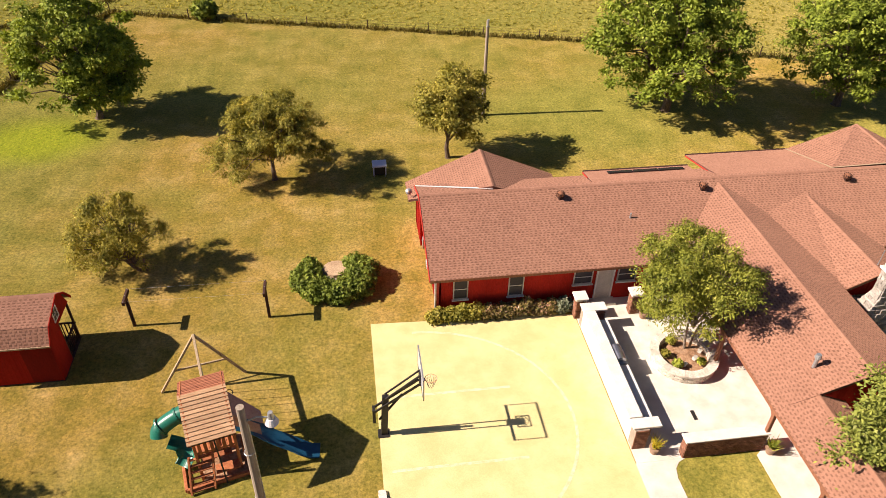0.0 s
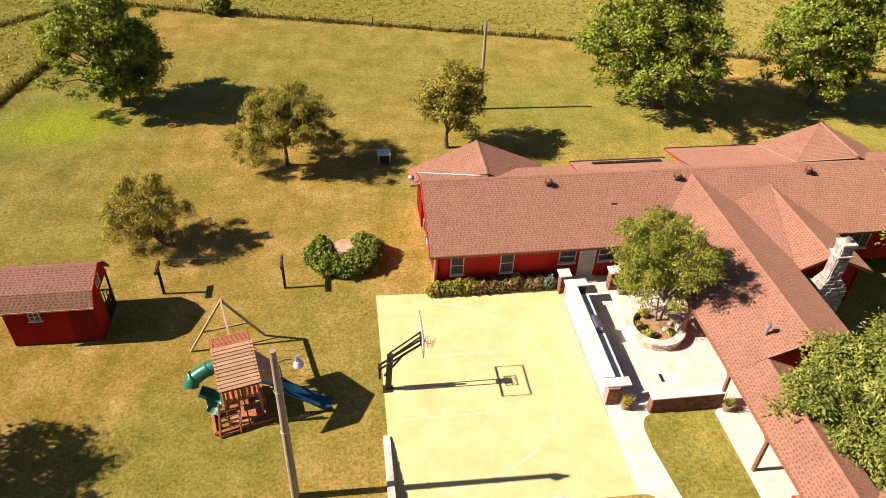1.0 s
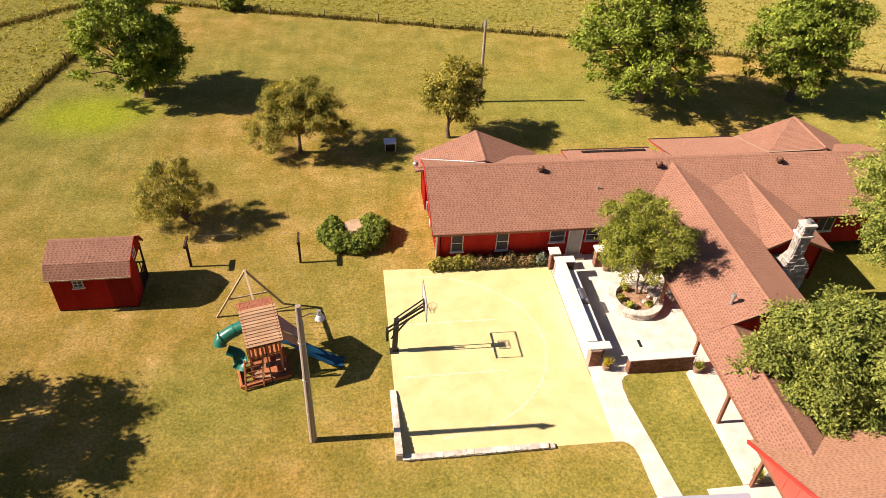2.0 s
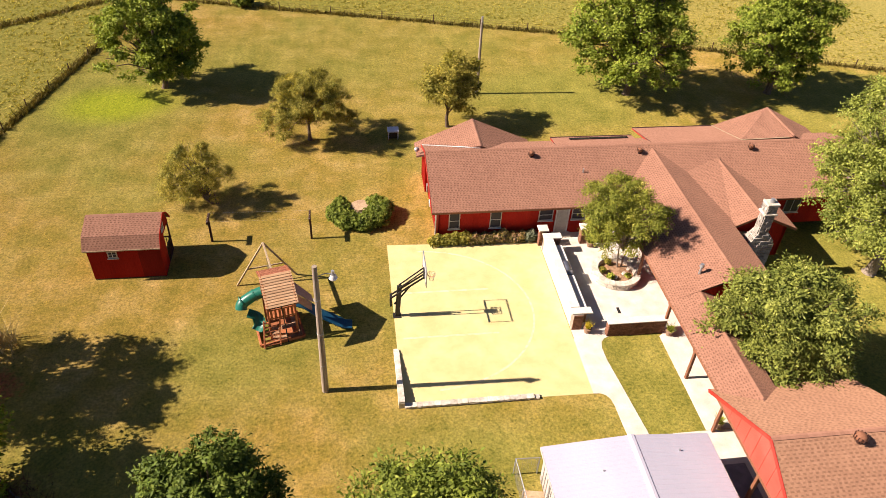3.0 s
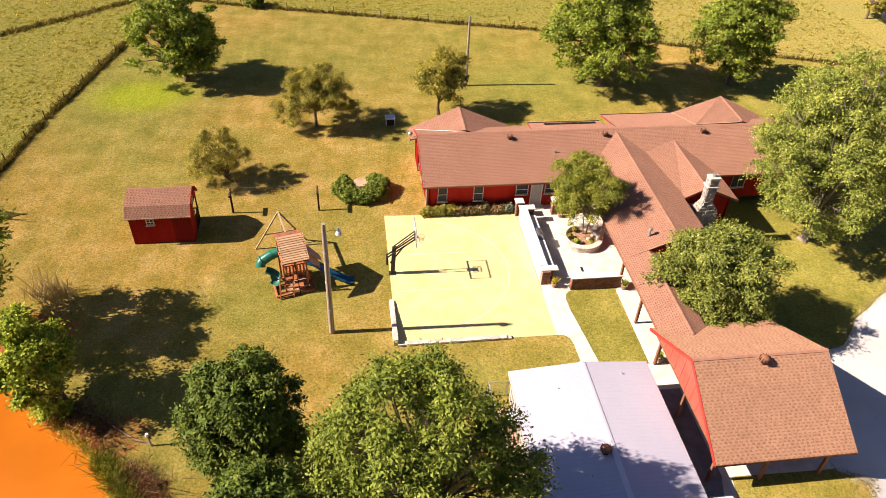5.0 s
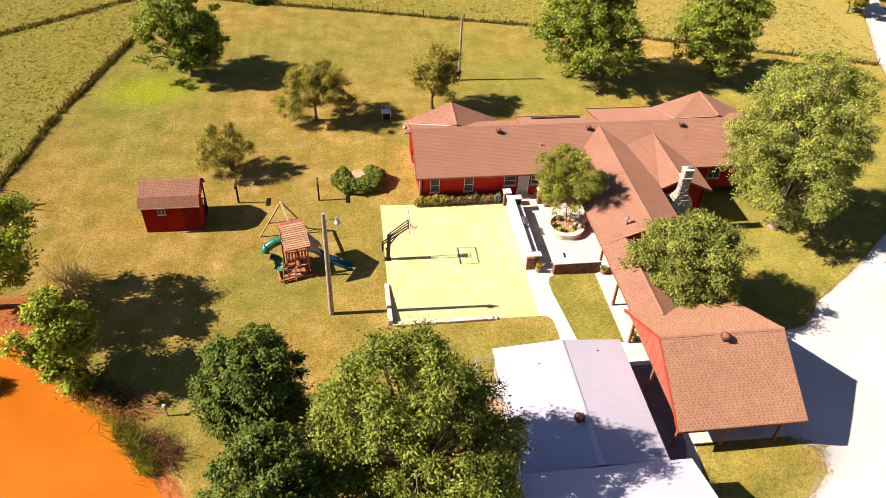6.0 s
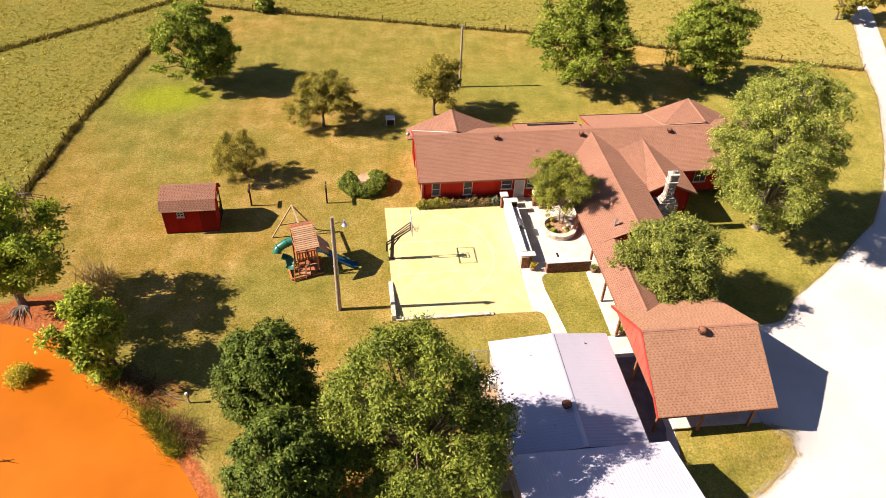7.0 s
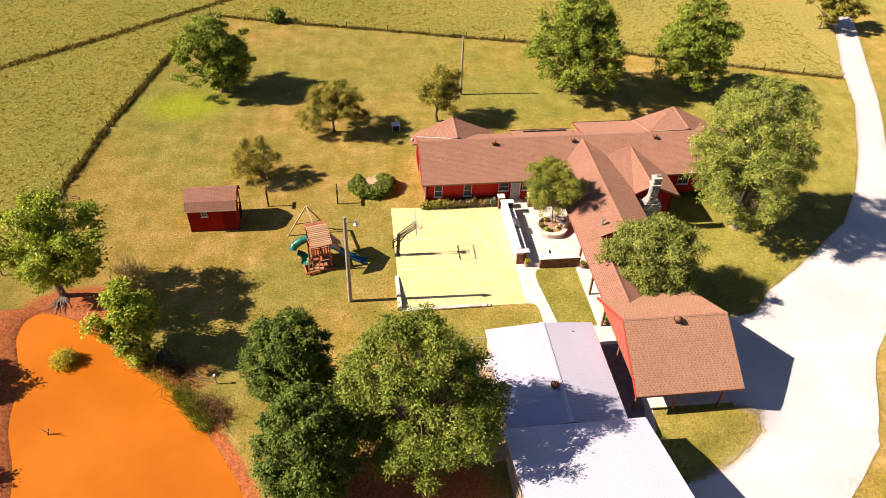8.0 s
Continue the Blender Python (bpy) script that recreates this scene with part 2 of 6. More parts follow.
SHADE_GREY = simple("shade_grey_paving", (0.20, 0.18, 0.185), (0.29, 0.265, 0.27), 1.5, 30, 0.9, relief=0.4)
DARK_PANEL = simple("dark_gloss_panel", (0.02, 0.018, 0.02), (0.035, 0.03, 0.035), 2, 20, 0.25, spec=0.6, relief=0.02)
TERRACOTTA = simple("pot_clay", (0.26, 0.16, 0.10), (0.36, 0.24, 0.16), 4, 30, 0.85)
CLEAR = simple("clear_backboard", (0.62, 0.64, 0.68), (0.70, 0.72, 0.76), 2, 20, 0.15, spec=0.6, relief=0.0)
NET = simple("white_cord", (0.6, 0.58, 0.55), (0.7, 0.68, 0.65), 5, 50, 0.9)
RIM_RED = simple("orange_rim_paint", (0.50, 0.20, 0.10), (0.60, 0.26, 0.14), 5, 50, 0.5)
STRAW = simple("dry_stalks", (0.36, 0.27, 0.10), (0.52, 0.40, 0.18), 4, 30, 0.95)
WATER = water_material()
LEAF_BRIGHT = leaf_material("bright_leaves", (0.115, 0.16, 0.014), (0.245, 0.305, 0.042), (0.40, 0.42, 0.10), 0.3)
LEAF_MID = leaf_material("mid_green_leaves", (0.085, 0.118, 0.014), (0.195, 0.242, 0.038), (0.32, 0.35, 0.09), 0.26)
LEAF_DARK = leaf_material("dark_green_leaves", (0.052, 0.080, 0.010), (0.118, 0.165, 0.027), (0.27, 0.31, 0.075), 0.16)
LEAF_OLIVE = leaf_material("olive_leaves", (0.16, 0.145, 0.025), (0.33, 0.295, 0.055), (0.52, 0.43, 0.13), 0.38)
LEAF_PALE = leaf_material("pale_green_leaves", (0.16, 0.195, 0.03), (0.33, 0.37, 0.06), (0.55, 0.53, 0.15), 0.34)
LEAF_FINE = leaf_material("fine_olive_leaves", (0.135, 0.155, 0.022), (0.275, 0.295, 0.048), (0.46, 0.43, 0.13), 0.36)
LEAF_WING = leaf_material("pale_grey_green_leaves", (0.11, 0.135, 0.024), (0.245, 0.28, 0.06), (0.44, 0.45, 0.15), 0.26)
LEAF_TALL = leaf_material("yellow_green_tall_leaves", (0.17, 0.20, 0.034), (0.315, 0.36, 0.08), (0.52, 0.52, 0.18), 0.4)
LEAF_HEDGE = leaf_material("hedge_leaves", (0.07, 0.07, 0.02), (0.20, 0.15, 0.05), (0.60, 0.36, 0.28), 0.15, 0.25)
LEAF_GREY = leaf_material("blue_grey_leaves", (0.11, 0.13, 0.085), (0.25, 0.28, 0.20), (0.42, 0.44, 0.34), 0.2)
LEAF_YOUNG = leaf_material("young_leaves", (0.14, 0.195, 0.02), (0.315, 0.38, 0.045), (0.52, 0.55, 0.12), 0.38)
BRUSH = leaf_material("dead_brush", (0.07, 0.03, 0.015), (0.17, 0.075, 0.035), (0.40, 0.25, 0.10), 0.15)
LEAF_YELLOW = leaf_material("yellow_green_leaves", (0.30, 0.27, 0.02), (0.52, 0.44, 0.05), (0.68, 0.56, 0.12), 0.45)
LAWN_BLADE = leaf_material("lawn_blades", (0.26, 0.22, 0.035), (0.38, 0.30, 0.06), (0.56, 0.43, 0.14), 0.7)
TUFT = leaf_material("field_grass_tufts", (0.25, 0.23, 0.042), (0.40, 0.355, 0.08), (0.54, 0.44, 0.13), 0.45)
WEED = leaf_material("olive_brown_weeds", (0.085, 0.065, 0.02), (0.17, 0.135, 0.035), (0.34, 0.27, 0.08), 0.3)
REED = leaf_material("reed_blades", (0.07, 0.10, 0.012), (0.18, 0.19, 0.025), (0.42, 0.36, 0.06), 0.35)

# ---- builders ----
PLACE = {}  # world place of each thing's or part's origin


def thing(name, place, label, category, group="", turn=0.0, kind=""):
    ob = new(name)
    ob.empty_display_size = 0.3
    ob.matrix_basis = pose(*place, 0, 0, turn)
    PLACE[ob.name] = ob.matrix_basis.copy()
    return tagged(ob, label, category, group, kind)


def mesh_of(name, bm, material):
    me = bpy.data.meshes.new(name)
    bmesh.ops.recalc_face_normals(bm, faces=bm.faces)
    bm.to_mesh(me)
    bm.free()
    me.materials.append(material)
    return me


def part(name, bm, material, parent=None, label="", kind="", local=False, smooth=False):
    """One mesh under a thing or a part. Its points are in the world's metres, or, if local, in the thing's own."""
    me = mesh_of(name, bm, material)
    if smooth:
        me.shade_smooth()
    ob = new(name, me)
    return under(ob, parent, label, kind, local)


def under(ob, parent, label="", kind="", local=False):
    root = PLACE.get(parent.name, Matrix()) if parent else Matrix()
    if parent:
        ob.parent = parent
        PLACE[ob.name] = root
        if not local:
            ob.data.transform(root.inverted())
    return tagged(ob, label, "", "", kind)


def raw(name, verts, faces, material, parent=None, label="", kind="", smooth=False):
    """One mesh from arrays of points and faces."""
    me = bpy.data.meshes.new(name)
    me.from_pydata([tuple(v) for v in verts], [], [tuple(f) for f in faces])
    me.materials.append(material)
    if smooth:
        me.shade_smooth()
    return under(new(name, me), parent, label, kind)


def box(bm, x0, x1, y0, y1, z0, z1, bev=0.0, m=None):
    vs = [bm.verts.new((x, y, z)) for z in (z0, z1) for y in (y0, y1) for x in (x0, x1)]
    fs = [bm.faces.new([vs[i] for i in f]) for f in ((0, 2, 3, 1), (4, 5, 7, 6), (0, 1, 5, 4), (2, 6, 7, 3), (0, 4, 6, 2), (1, 3, 7, 5))]
    if bev:
        edges = list({e for f in fs for e in f.edges})
        out = bmesh.ops.bevel(bm, geom=edges, offset=bev, segments=1, affect="EDGES", profile=0.5)
        vs = list({v for f in out["faces"] for v in f.verts} | {v for v in vs if v.is_valid})
    if m is not None:
        bmesh.ops.transform(bm, matrix=m, verts=vs)
    return bm


def boxes(*rows, bev=0.0):
    bm = bmesh.new()
    for r in rows:
        box(bm, *r, bev=bev)
    return bm


def tube(bm, a, b, r0, r1=None, seg=8):
    """A tapered rod from a to b."""
    a, b = Vector(a), Vector(b)
    way = b - a
    m = Matrix.Translation((a + b) / 2) @ way.to_track_quat("Z", "Y").to_matrix().to_4x4()
    bmesh.ops.create_cone(bm, cap_ends=True, segments=seg, radius1=r0, radius2=r0 if r1 is None else r1, depth=way.length, matrix=m)
    return bm


def rod(a, b, r0, r1=None, seg=8):
    return tube(bmesh.new(), a, b, r0, r1, seg)


def beam(bm, a, b, w, h):
    """A square timber from a to b, w wide and h high."""
    a, b = Vector(a), Vector(b)
    way = b - a
    m = Matrix.Translation(a) @ way.to_track_quat("X", "Z").to_matrix().to_4x4()
    return box(bm, 0, way.length, -w / 2, w / 2, -h / 2, h / 2, min(w, h) * 0.1, m)


def timber(a, b, w, h):
    return beam(bmesh.new(), a, b, w, h)


def prism(points, z0, z1):
    """An upright slab over a plan."""
    bm = bmesh.new()
    low = [bm.verts.new((x, y, z0)) for x, y in points]
    top = [bm.verts.new((x, y, z1)) for x, y in points]
    bm.faces.new(top)
    bm.faces.new(low[::-1])
    for i in range(len(points)):
        j = (i + 1) % len(points)
        bm.faces.new((low[i], low[j], top[j], top[i]))
    return bm


def slab(points, thick):
    """A plate with the given upper corners, thick straight down."""
    bm = bmesh.new()
    top = [bm.verts.new(p) for p in points]
    low = [bm.verts.new((p[0], p[1], p[2] - thick)) for p in points]
    bm.faces.new(top)
    bm.faces.new(low[::-1])
    for i in range(len(points)):
        j = (i + 1) % len(points)
        bm.faces.new((low[i], low[j], top[j], top[i]))
    return bm


def curve_path(points, steps=6):
    """A smooth closed plan through the points."""
    out, n = [], len(points)
    for i in range(n):
        p0, p1, p2, p3 = (np.array(points[(i + k - 1) % n], float) for k in range(4))
        for s in range(steps):
            t = s / steps
            out.append(tuple(0.5 * (2 * p1 + (p2 - p0) * t + (2 * p0 - 5 * p1 + 4 * p2 - p3) * t * t + (3 * p1 - p0 - 3 * p2 + p3) * t**3)))
    return out


rng = np.random.default_rng(7)


def shingles(corners, exposure=0.135, tab=0.105):
    """Overlapping tabs over a sloping plate whose corners run round it, the first two along its eave."""
    c = [Vector(p) for p in corners]
    u = (c[1] - c[0]).normalized()
    n = u.cross(c[-1] - c[0]).normalized()
    if n.z < 0:
        n = -n
    v = n.cross(u)
    if v.z < 0:
        v = -v
    flat = [((p - c[0]).dot(u), (p - c[0]).dot(v)) for p in c]
    o, U, V, N = (np.array(q) for q in (c[0], u, v, n))
    verts, faces, tone = [], [], []
    top = max(q[1] for q in flat)
    for row in range(int(top / exposure) + 1):
        w0 = row * exposure - 0.02
        w1 = min(w0 + exposure * 1.12, top)
        wm = min(row * exposure + 0.4 * exposure, top)
        hit = []
        for (a, b), (p, q) in zip(flat, flat[1:] + flat[:1]):
            if (b - wm) * (q - wm) < 0:
                hit.append(a + (p - a) * (wm - b) / (q - b))
        if len(hit) < 2:
            continue
        lo, hi = min(hit), max(hit)
        at, high = lo - tab * rng.uniform(0, 2), True
        while at < hi:
            wide = tab * rng.uniform(0.8, 1.2)
            a, b = max(at, lo), min(at + wide, hi)
            at += wide
            high = not high
            if b - a < 0.02:
                continue
            t = 0.013 if high else 0.007
            drop = rng.uniform(-0.006, 0.006)
            lap = w0 + (w1 - w0) * rng.uniform(0.3, 0.48)
            k = len(verts)
            for s, w, h in ((a, w0 + drop, t), (b, w0 + drop, t), (b, lap, t * 0.8), (a, lap, t * 0.8), (b, w1, 0.003), (a, w1, 0.003), (a, w0 + drop, 0.0), (b, w0 + drop, 0.0)):
                verts.append(o + U * s + V * w + N * h)
            faces += [(k, k + 1, k + 2, k + 3), (k + 3, k + 2, k + 4, k + 5), (k + 6, k + 7, k + 1, k)]
            tone += [int(high), 0, int(high)]
    return verts, faces, tone


def roof_slope(parent, corners, thick=0.14, label="", plain=False, tones=None, exposure=0.135, tab=0.105):
    deck = part("roof", slab(corners, thick), DECK, parent, label)
    light, dark = tones or (SHINGLE, SHINGLE_DARK)
    v, f, tone = shingles(corners, exposure, tab)
    ob = raw("shingles", v, f, light, deck, "brown asphalt shingles", "stuff")
    ob.data.materials.append(dark)
    if not plain:
        ob.data.polygons.foreach_set("material_index", tone)
    return deck


def ridge_cap(parent, a, b, w=0.12):
    """Folded cap shingles along a ridge."""
    a, b = Vector(a), Vector(b)
    way = (b - a).normalized()
    side = way.cross(Vector((0, 0, 1))).normalized()
    verts, faces = [], []
    n = max(2, int((b - a).length / 0.2))
    for i in range(n):
        p, q = a.lerp(b, i / n), a.lerp(b, (i + 1.1) / n)
        k = len(verts)
        up = Vector((0, 0, 0.028)), Vector((0, 0, 0.02))
        for pt, h in ((p, up[0]), (q, up[1])):
            verts += [pt + h - side * w - Vector((0, 0, w * 0.4)), pt + h, pt + h + side * w - Vector((0, 0, w * 0.4))]
        faces += [(k, k + 1, k + 4, k + 3), (k + 1, k + 2, k + 5, k + 4)]
    raw("ridge_cap", verts, faces, SHINGLE, parent, "", "stuff")


def leaves(points, normals, size, stretch=1.9, droop=0.25, axis=None):
    """Folded leaf blades at the points: arrays of corners and faces."""
    n = len(points)
    a = rng.normal(size=(n, 3))
    if axis is not None:
        a = a * 0.5 + axis
    a[:, 2] -= droop
    a /= np.linalg.norm(a, axis=1)[:, None]
    nn = normals + rng.normal(scale=0.4, size=(n, 3))
    b = np.cross(nn, a)
    b /= np.linalg.norm(b, axis=1)[:, None] + 1e-9
    c = np.cross(a, b)
    s = size * rng.uniform(0.6, 1.35, n)[:, None]
    L, W = s * stretch * 0.5, s * 0.5
    verts = np.empty((n, 4, 3))
    verts[:, 0] = points - a * L
    verts[:, 1] = points + b * W + c * W * 0.35
    verts[:, 2] = points + a * L - c * W * 0.3
    verts[:, 3] = points - b * W + c * W * 0.35
    faces = np.arange(n * 4).reshape(n, 4)
    return verts.reshape(-1, 3), faces


def fast_mesh(name, verts, faces, material):
    me = bpy.data.meshes.new(name)
    n, k = faces.shape
    me.vertices.add(len(verts))
    me.vertices.foreach_set("co", verts.astype(np.float32).ravel())
    me.loops.add(n * k)
    me.loops.foreach_set("vertex_index", faces.astype(np.int32).ravel())
    me.polygons.add(n)
    me.polygons.foreach_set("loop_start", np.arange(0, n * k, k, dtype=np.int32))
    me.materials.append(material)
    me.update(calc_edges=True)
    return me


def crown_points(lobes, count, inner=0.55):
    """Points in the shells of several overlapping round lobes (x, y, z, rx, ry, rz), and the ways out of them."""
    lobes = np.array(lobes, float)
    share = lobes[:, 3] * lobes[:, 4] + lobes[:, 4] * lobes[:, 5]
    pick = rng.choice(len(lobes), count, p=share / share.sum())
    d = rng.normal(size=(count, 3))
    d /= np.linalg.norm(d, axis=1)[:, None]
    r = inner + (1 - inner) * rng.uniform(0, 1, count) ** 0.6
    wob = 1 + 0.16 * np.sin(d[:, 0] * 7 + pick * 1.7) * np.cos(d[:, 2] * 6 + pick) + rng.normal(scale=0.05, size=count)
    p = lobes[pick, :3] + d * lobes[pick, 3:] * (r * wob)[:, None]
    return p, d


def grow_tree(name, label, place, height, spread, base, leaf, count=14000, size=0.2, lobes=16, trunk=0.22, lean=(0, 0), bark=None, flat=1.0, droop=0.25, seed=1, lobe_size=0.34, offset=(0, 0), forks=1, group="yard trees", spray=0.42, per=95, stretch=2.0, core=5, inner=0.35, boughs=(), taper=0.0, even=0.0):
    """A tree: a tapered trunk with limbs to each lobe of its crown, and a crown of single leaves."""
    global rng
    rng = np.random.default_rng(seed)
    x, y = place
    root = thing(name, (x, y, 0), label, "tree", group)
    rx, ry = spread if isinstance(spread, tuple) else (spread, spread)
    rz = (height - base) / 2
    cx, cy, cz = x + offset[0] + lean[0], y + offset[1] + lean[1], base + rz
    rows = []
    ph = rng.uniform(0, 6.28, 6)
    for i in range(lobes):
        k = (i + 0.5) / lobes
        up = 1 - 1.8 * k + rng.uniform(-0.08, 0.08)
        ring = math.sqrt(max(0.03, 1 - min(1, up * up)))
        ring *= 1 - taper * up
        ang = i * 2.39996 + rng.uniform(-0.5, 0.5)
        bulge = 1 + 0.13 * math.sin(2 * ang + ph[0]) + 0.10 * math.sin(3 * ang + ph[1]) + 0.12 * math.sin(3.1 * up + ph[2])
        bulge = 1 + (bulge - 1) * (1 - even)
        s = lobe_size * rng.uniform(0.55, 1.2)
        out = (1 - s * 0.75) * (even + (1 - even) * rng.uniform(0.72, 1.12)) * bulge
        rows.append((cx + rx * ring * out * math.cos(ang), cy + ry * ring * out * math.sin(ang), cz + rz * up * (1 - s * 0.7) * flat * rng.uniform(0.9, 1.08), rx * s, ry * s, max(rz * s * 0.8, 0.35)))
    for i in range(lobes // core):
        w = rng.normal(scale=0.28, size=3)
        rows.append((cx + rx * w[0], cy + ry * w[1], cz + rz * w[2], rx * 0.3, ry * 0.3, rz * 0.3))
    rows += [(x + bx, y + by, bz, r, r, r * 0.75) for bx, by, bz, r in boughs]
    # trunk and limbs
    bm = bmesh.new()
    fork = Vector((x + lean[0] * 0.4, y + lean[1] * 0.4, base * 0.75 + rz * 0.25))
    for f in range(forks):
        a = 2 * math.pi * f / max(1, forks)
        off = Vector((math.cos(a), math.sin(a), 0)) * (0.0 if forks == 1 else trunk * 1.2)
        p = Vector((x, y, float(fall(x, y)) - 0.05)) + off
        q = fork + off * 3
        midp = p.lerp(q, 0.5) + Vector((rng.uniform(-0.1, 0.1), rng.uniform(-0.1, 0.1), 0))
        r = trunk if forks == 1 else trunk * 0.7
        tube(bm, p, p + (midp - p) * 0.12, r * 1.5, r * 1.1, 10)
        tube(bm, p, midp, r * 1.1, r * 0.85, 10)
        tube(bm, midp, q, r * 0.85, r * 0.6, 10)
    part("trunk", bm, bark or BARK, root)
    twigs = bmesh.new()
    for i, q in enumerate(rows):
        end = Vector(q[:3])
        start = fork + Vector((0, 0, rng.uniform(-0.15, 0.3) * rz))
        bend = start.lerp(end, 0.55) + Vector((0, 0, 0.12 * rz))
        r = trunk * rng.uniform(0.28, 0.42)
        bm = bmesh.new() if i % 5 == 0 else twigs
        tube(bm, start, bend, r, r * 0.6, 6)
        tube(bm, bend, end, r * 0.6, r * 0.25, 6)
        if i % 5 == 0:
            part("limb", bm, bark or BARK, root)
        for _ in range(2):
            w = Vector(rng.normal(size=3) * np.array(q[3:]) * 0.6)
            tube(twigs, bend.lerp(end, rng.uniform(0.2, 1)), end + w, r * 0.25, r * 0.08, 4)
    part("branchwork", twigs, bark or BARK, root, "", "stuff")
    # sprays of leaves in the shells of the lobes, with gaps between them
    sprays = int(count / per)
    sp, sd = crown_points(rows, sprays * 2, inner)
    up = np.argsort(sd[:, 2] - 0.35 * sd[:, 0] + rng.normal(scale=0.75, size=sprays * 2))[sprays:]
    sp, sd = sp[up], sd[up]
    sr = spray * rng.uniform(0.6, 1.35, sprays)
    pick = rng.integers(0, sprays, count)
    off = rng.normal(size=(count, 3)) * np.array((0.55, 0.55, 0.34))
    p = sp[pick] + off * sr[pick][:, None] + sd[pick] * (sr[pick] * 0.3)[:, None]
    d = sd[pick] * 0.8 + off * 0.9 + np.array((-0.12, 0, 0.35))
    keep = p[:, 2] > max(0.2, base * 0.5)
    axis = off / (np.linalg.norm(off, axis=1)[:, None] + 1e-6)
    v, f = leaves(p[keep], d[keep], size, stretch, droop, axis[keep])
    ob = new("crown", fast_mesh("crown", v, f, leaf))
    under(ob, root, "", "stuff")
    return root


def leafy(name, lobes, leaf, count, size, parent=None, label="", inner=0.4, floor=0.02, droop=0.1):
    p, d = crown_points(lobes, count, inner)
    d = d * 0.6 + np.array((-0.25, 0, 0.7))
    keep = p[:, 2] > floor
    v, f = leaves(p[keep], d[keep], size, droop=droop)
    ob = new(name, fast_mesh(name, v, f, leaf))
    return under(ob, parent, label, "stuff" if parent else "")


def blades(points, length, width, lean=0.35, scale=1.0):
    """Upright tapering grass blades at the points."""
    n = len(points)
    a = rng.uniform(0, 2 * math.pi, n)
    L = length * rng.uniform(0.5, 1.3, n) * scale
    side = np.stack([np.cos(a), np.sin(a), 0 * a], 1) * width
    bend = rng.normal(scale=lean, size=(n, 3)) * L[:, None]
    bend[:, 2] = L
    verts = np.empty((n, 4, 3))
    verts[:, 0], verts[:, 1] = points - side, points + side
    verts[:, 2], verts[:, 3] = points + bend * 0.6 + side * 0.8, points + bend
    return verts.reshape(-1, 3), np.arange(n * 4).reshape(n, 4)

# ---- the ground, water and paving ----
FENCE_LEFT = [(-29.5, 15.0), (-27.9, 27.0), (-27.4, 31.0), (-25.9, 41.3), (-22.2, 58.0), (-19.0, 69.2)]
FENCE_BACK = [(-19.0, 69.2), (-11.7, 66.9), (9.5, 61.6), (23.7, 58.1), (58.2, 46.5)]
LAWN = FENCE_LEFT + FENCE_BACK[1:] + [(60.5, 49.0), (66.5, 61.2), (69.8, 70.0), (74.0, 82.0), (140.0, 110.0), (140.0, -60.0), (-36.0, -60.0)]
POND = curve_path([(-24.8, 14.7), (-20.9, 12.9), (-17.7, 9.3), (-14.2, 6.4), (-11.4, 2.9), (-9.7, 0.3), (-8.4, -2.3), (-7.4, -7.5), (-9.5, -15.0), (-17.0, -18.0), (-21.0, -12.0), (-22.2, -0.8), (-23.9, 4.2), (-24.6, 8.5), (-26.0, 12.8)])
WATER_Z = -0.30


def inside(px, py, poly):
    ins = np.zeros(px.shape, bool)
    for (x0, y0), (x1, y1) in zip(poly, poly[1:] + poly[:1]):
        cross = ((y0 > py) != (y1 > py)) & (px < (x1 - x0) * (py - y0) / (y1 - y0 + 1e-12) + x0)
        ins ^= cross
    return ins


def distance(px, py, line, closed=True):
    best = np.full(px.shape, 1e9)
    for (x0, y0), (x1, y1) in zip(line, line[1:] + (line[:1] if closed else [])):
        dx, dy = x1 - x0, y1 - y0
        t = np.clip(((px - x0) * dx + (py - y0) * dy) / (dx * dx + dy * dy + 1e-12), 0, 1)
        best = np.minimum(best, np.hypot(px - x0 - t * dx, py - y0 - t * dy))
    return best


def smooth(a, b, v):
    t = np.clip((v - a) / (b - a), 0, 1)
    return t * t * (3 - 2 * t)


def fall(x, y):
    """How far the ground lies below the yard: the drive runs lower than the house."""
    x, y = np.asarray(x, float), np.asarray(y, float)
    start = 18.2 + 6.3 * smooth(-2.5, 1.2, y)
    return -0.7 * smooth(0.0, 4.5, x - start) * (1 - smooth(26.0, 38.0, y)) * (1 - smooth(60.0, 90.0, x))


def drape(bm, step):
    """Cut a paving slab along a grid and let it follow the ground."""
    xs, ys = [v.co.x for v in bm.verts], [v.co.y for v in bm.verts]
    for lo, hi, ax in ((max(17.0, min(xs)), min(62.0, max(xs)), 0), (max(-8.0, min(ys)), min(40.0, max(ys)), 1)):
        for c in np.arange(lo + step / 2, hi, step):
            no = (1, 0, 0) if ax == 0 else (0, 1, 0)
            bmesh.ops.bisect_plane(bm, geom=bm.verts[:] + bm.edges[:] + bm.faces[:], plane_co=(c if ax == 0 else 0, c if ax else 0, 0), plane_no=no)
    for v in bm.verts:
        v.co.z += float(fall(v.co.x, v.co.y))
    for f in bm.faces:
        f.smooth = True
    for e in bm.edges:
        if len(e.link_faces) == 2 and e.calc_face_angle(0.0) > 0.6:
            e.smooth = False
    return bm


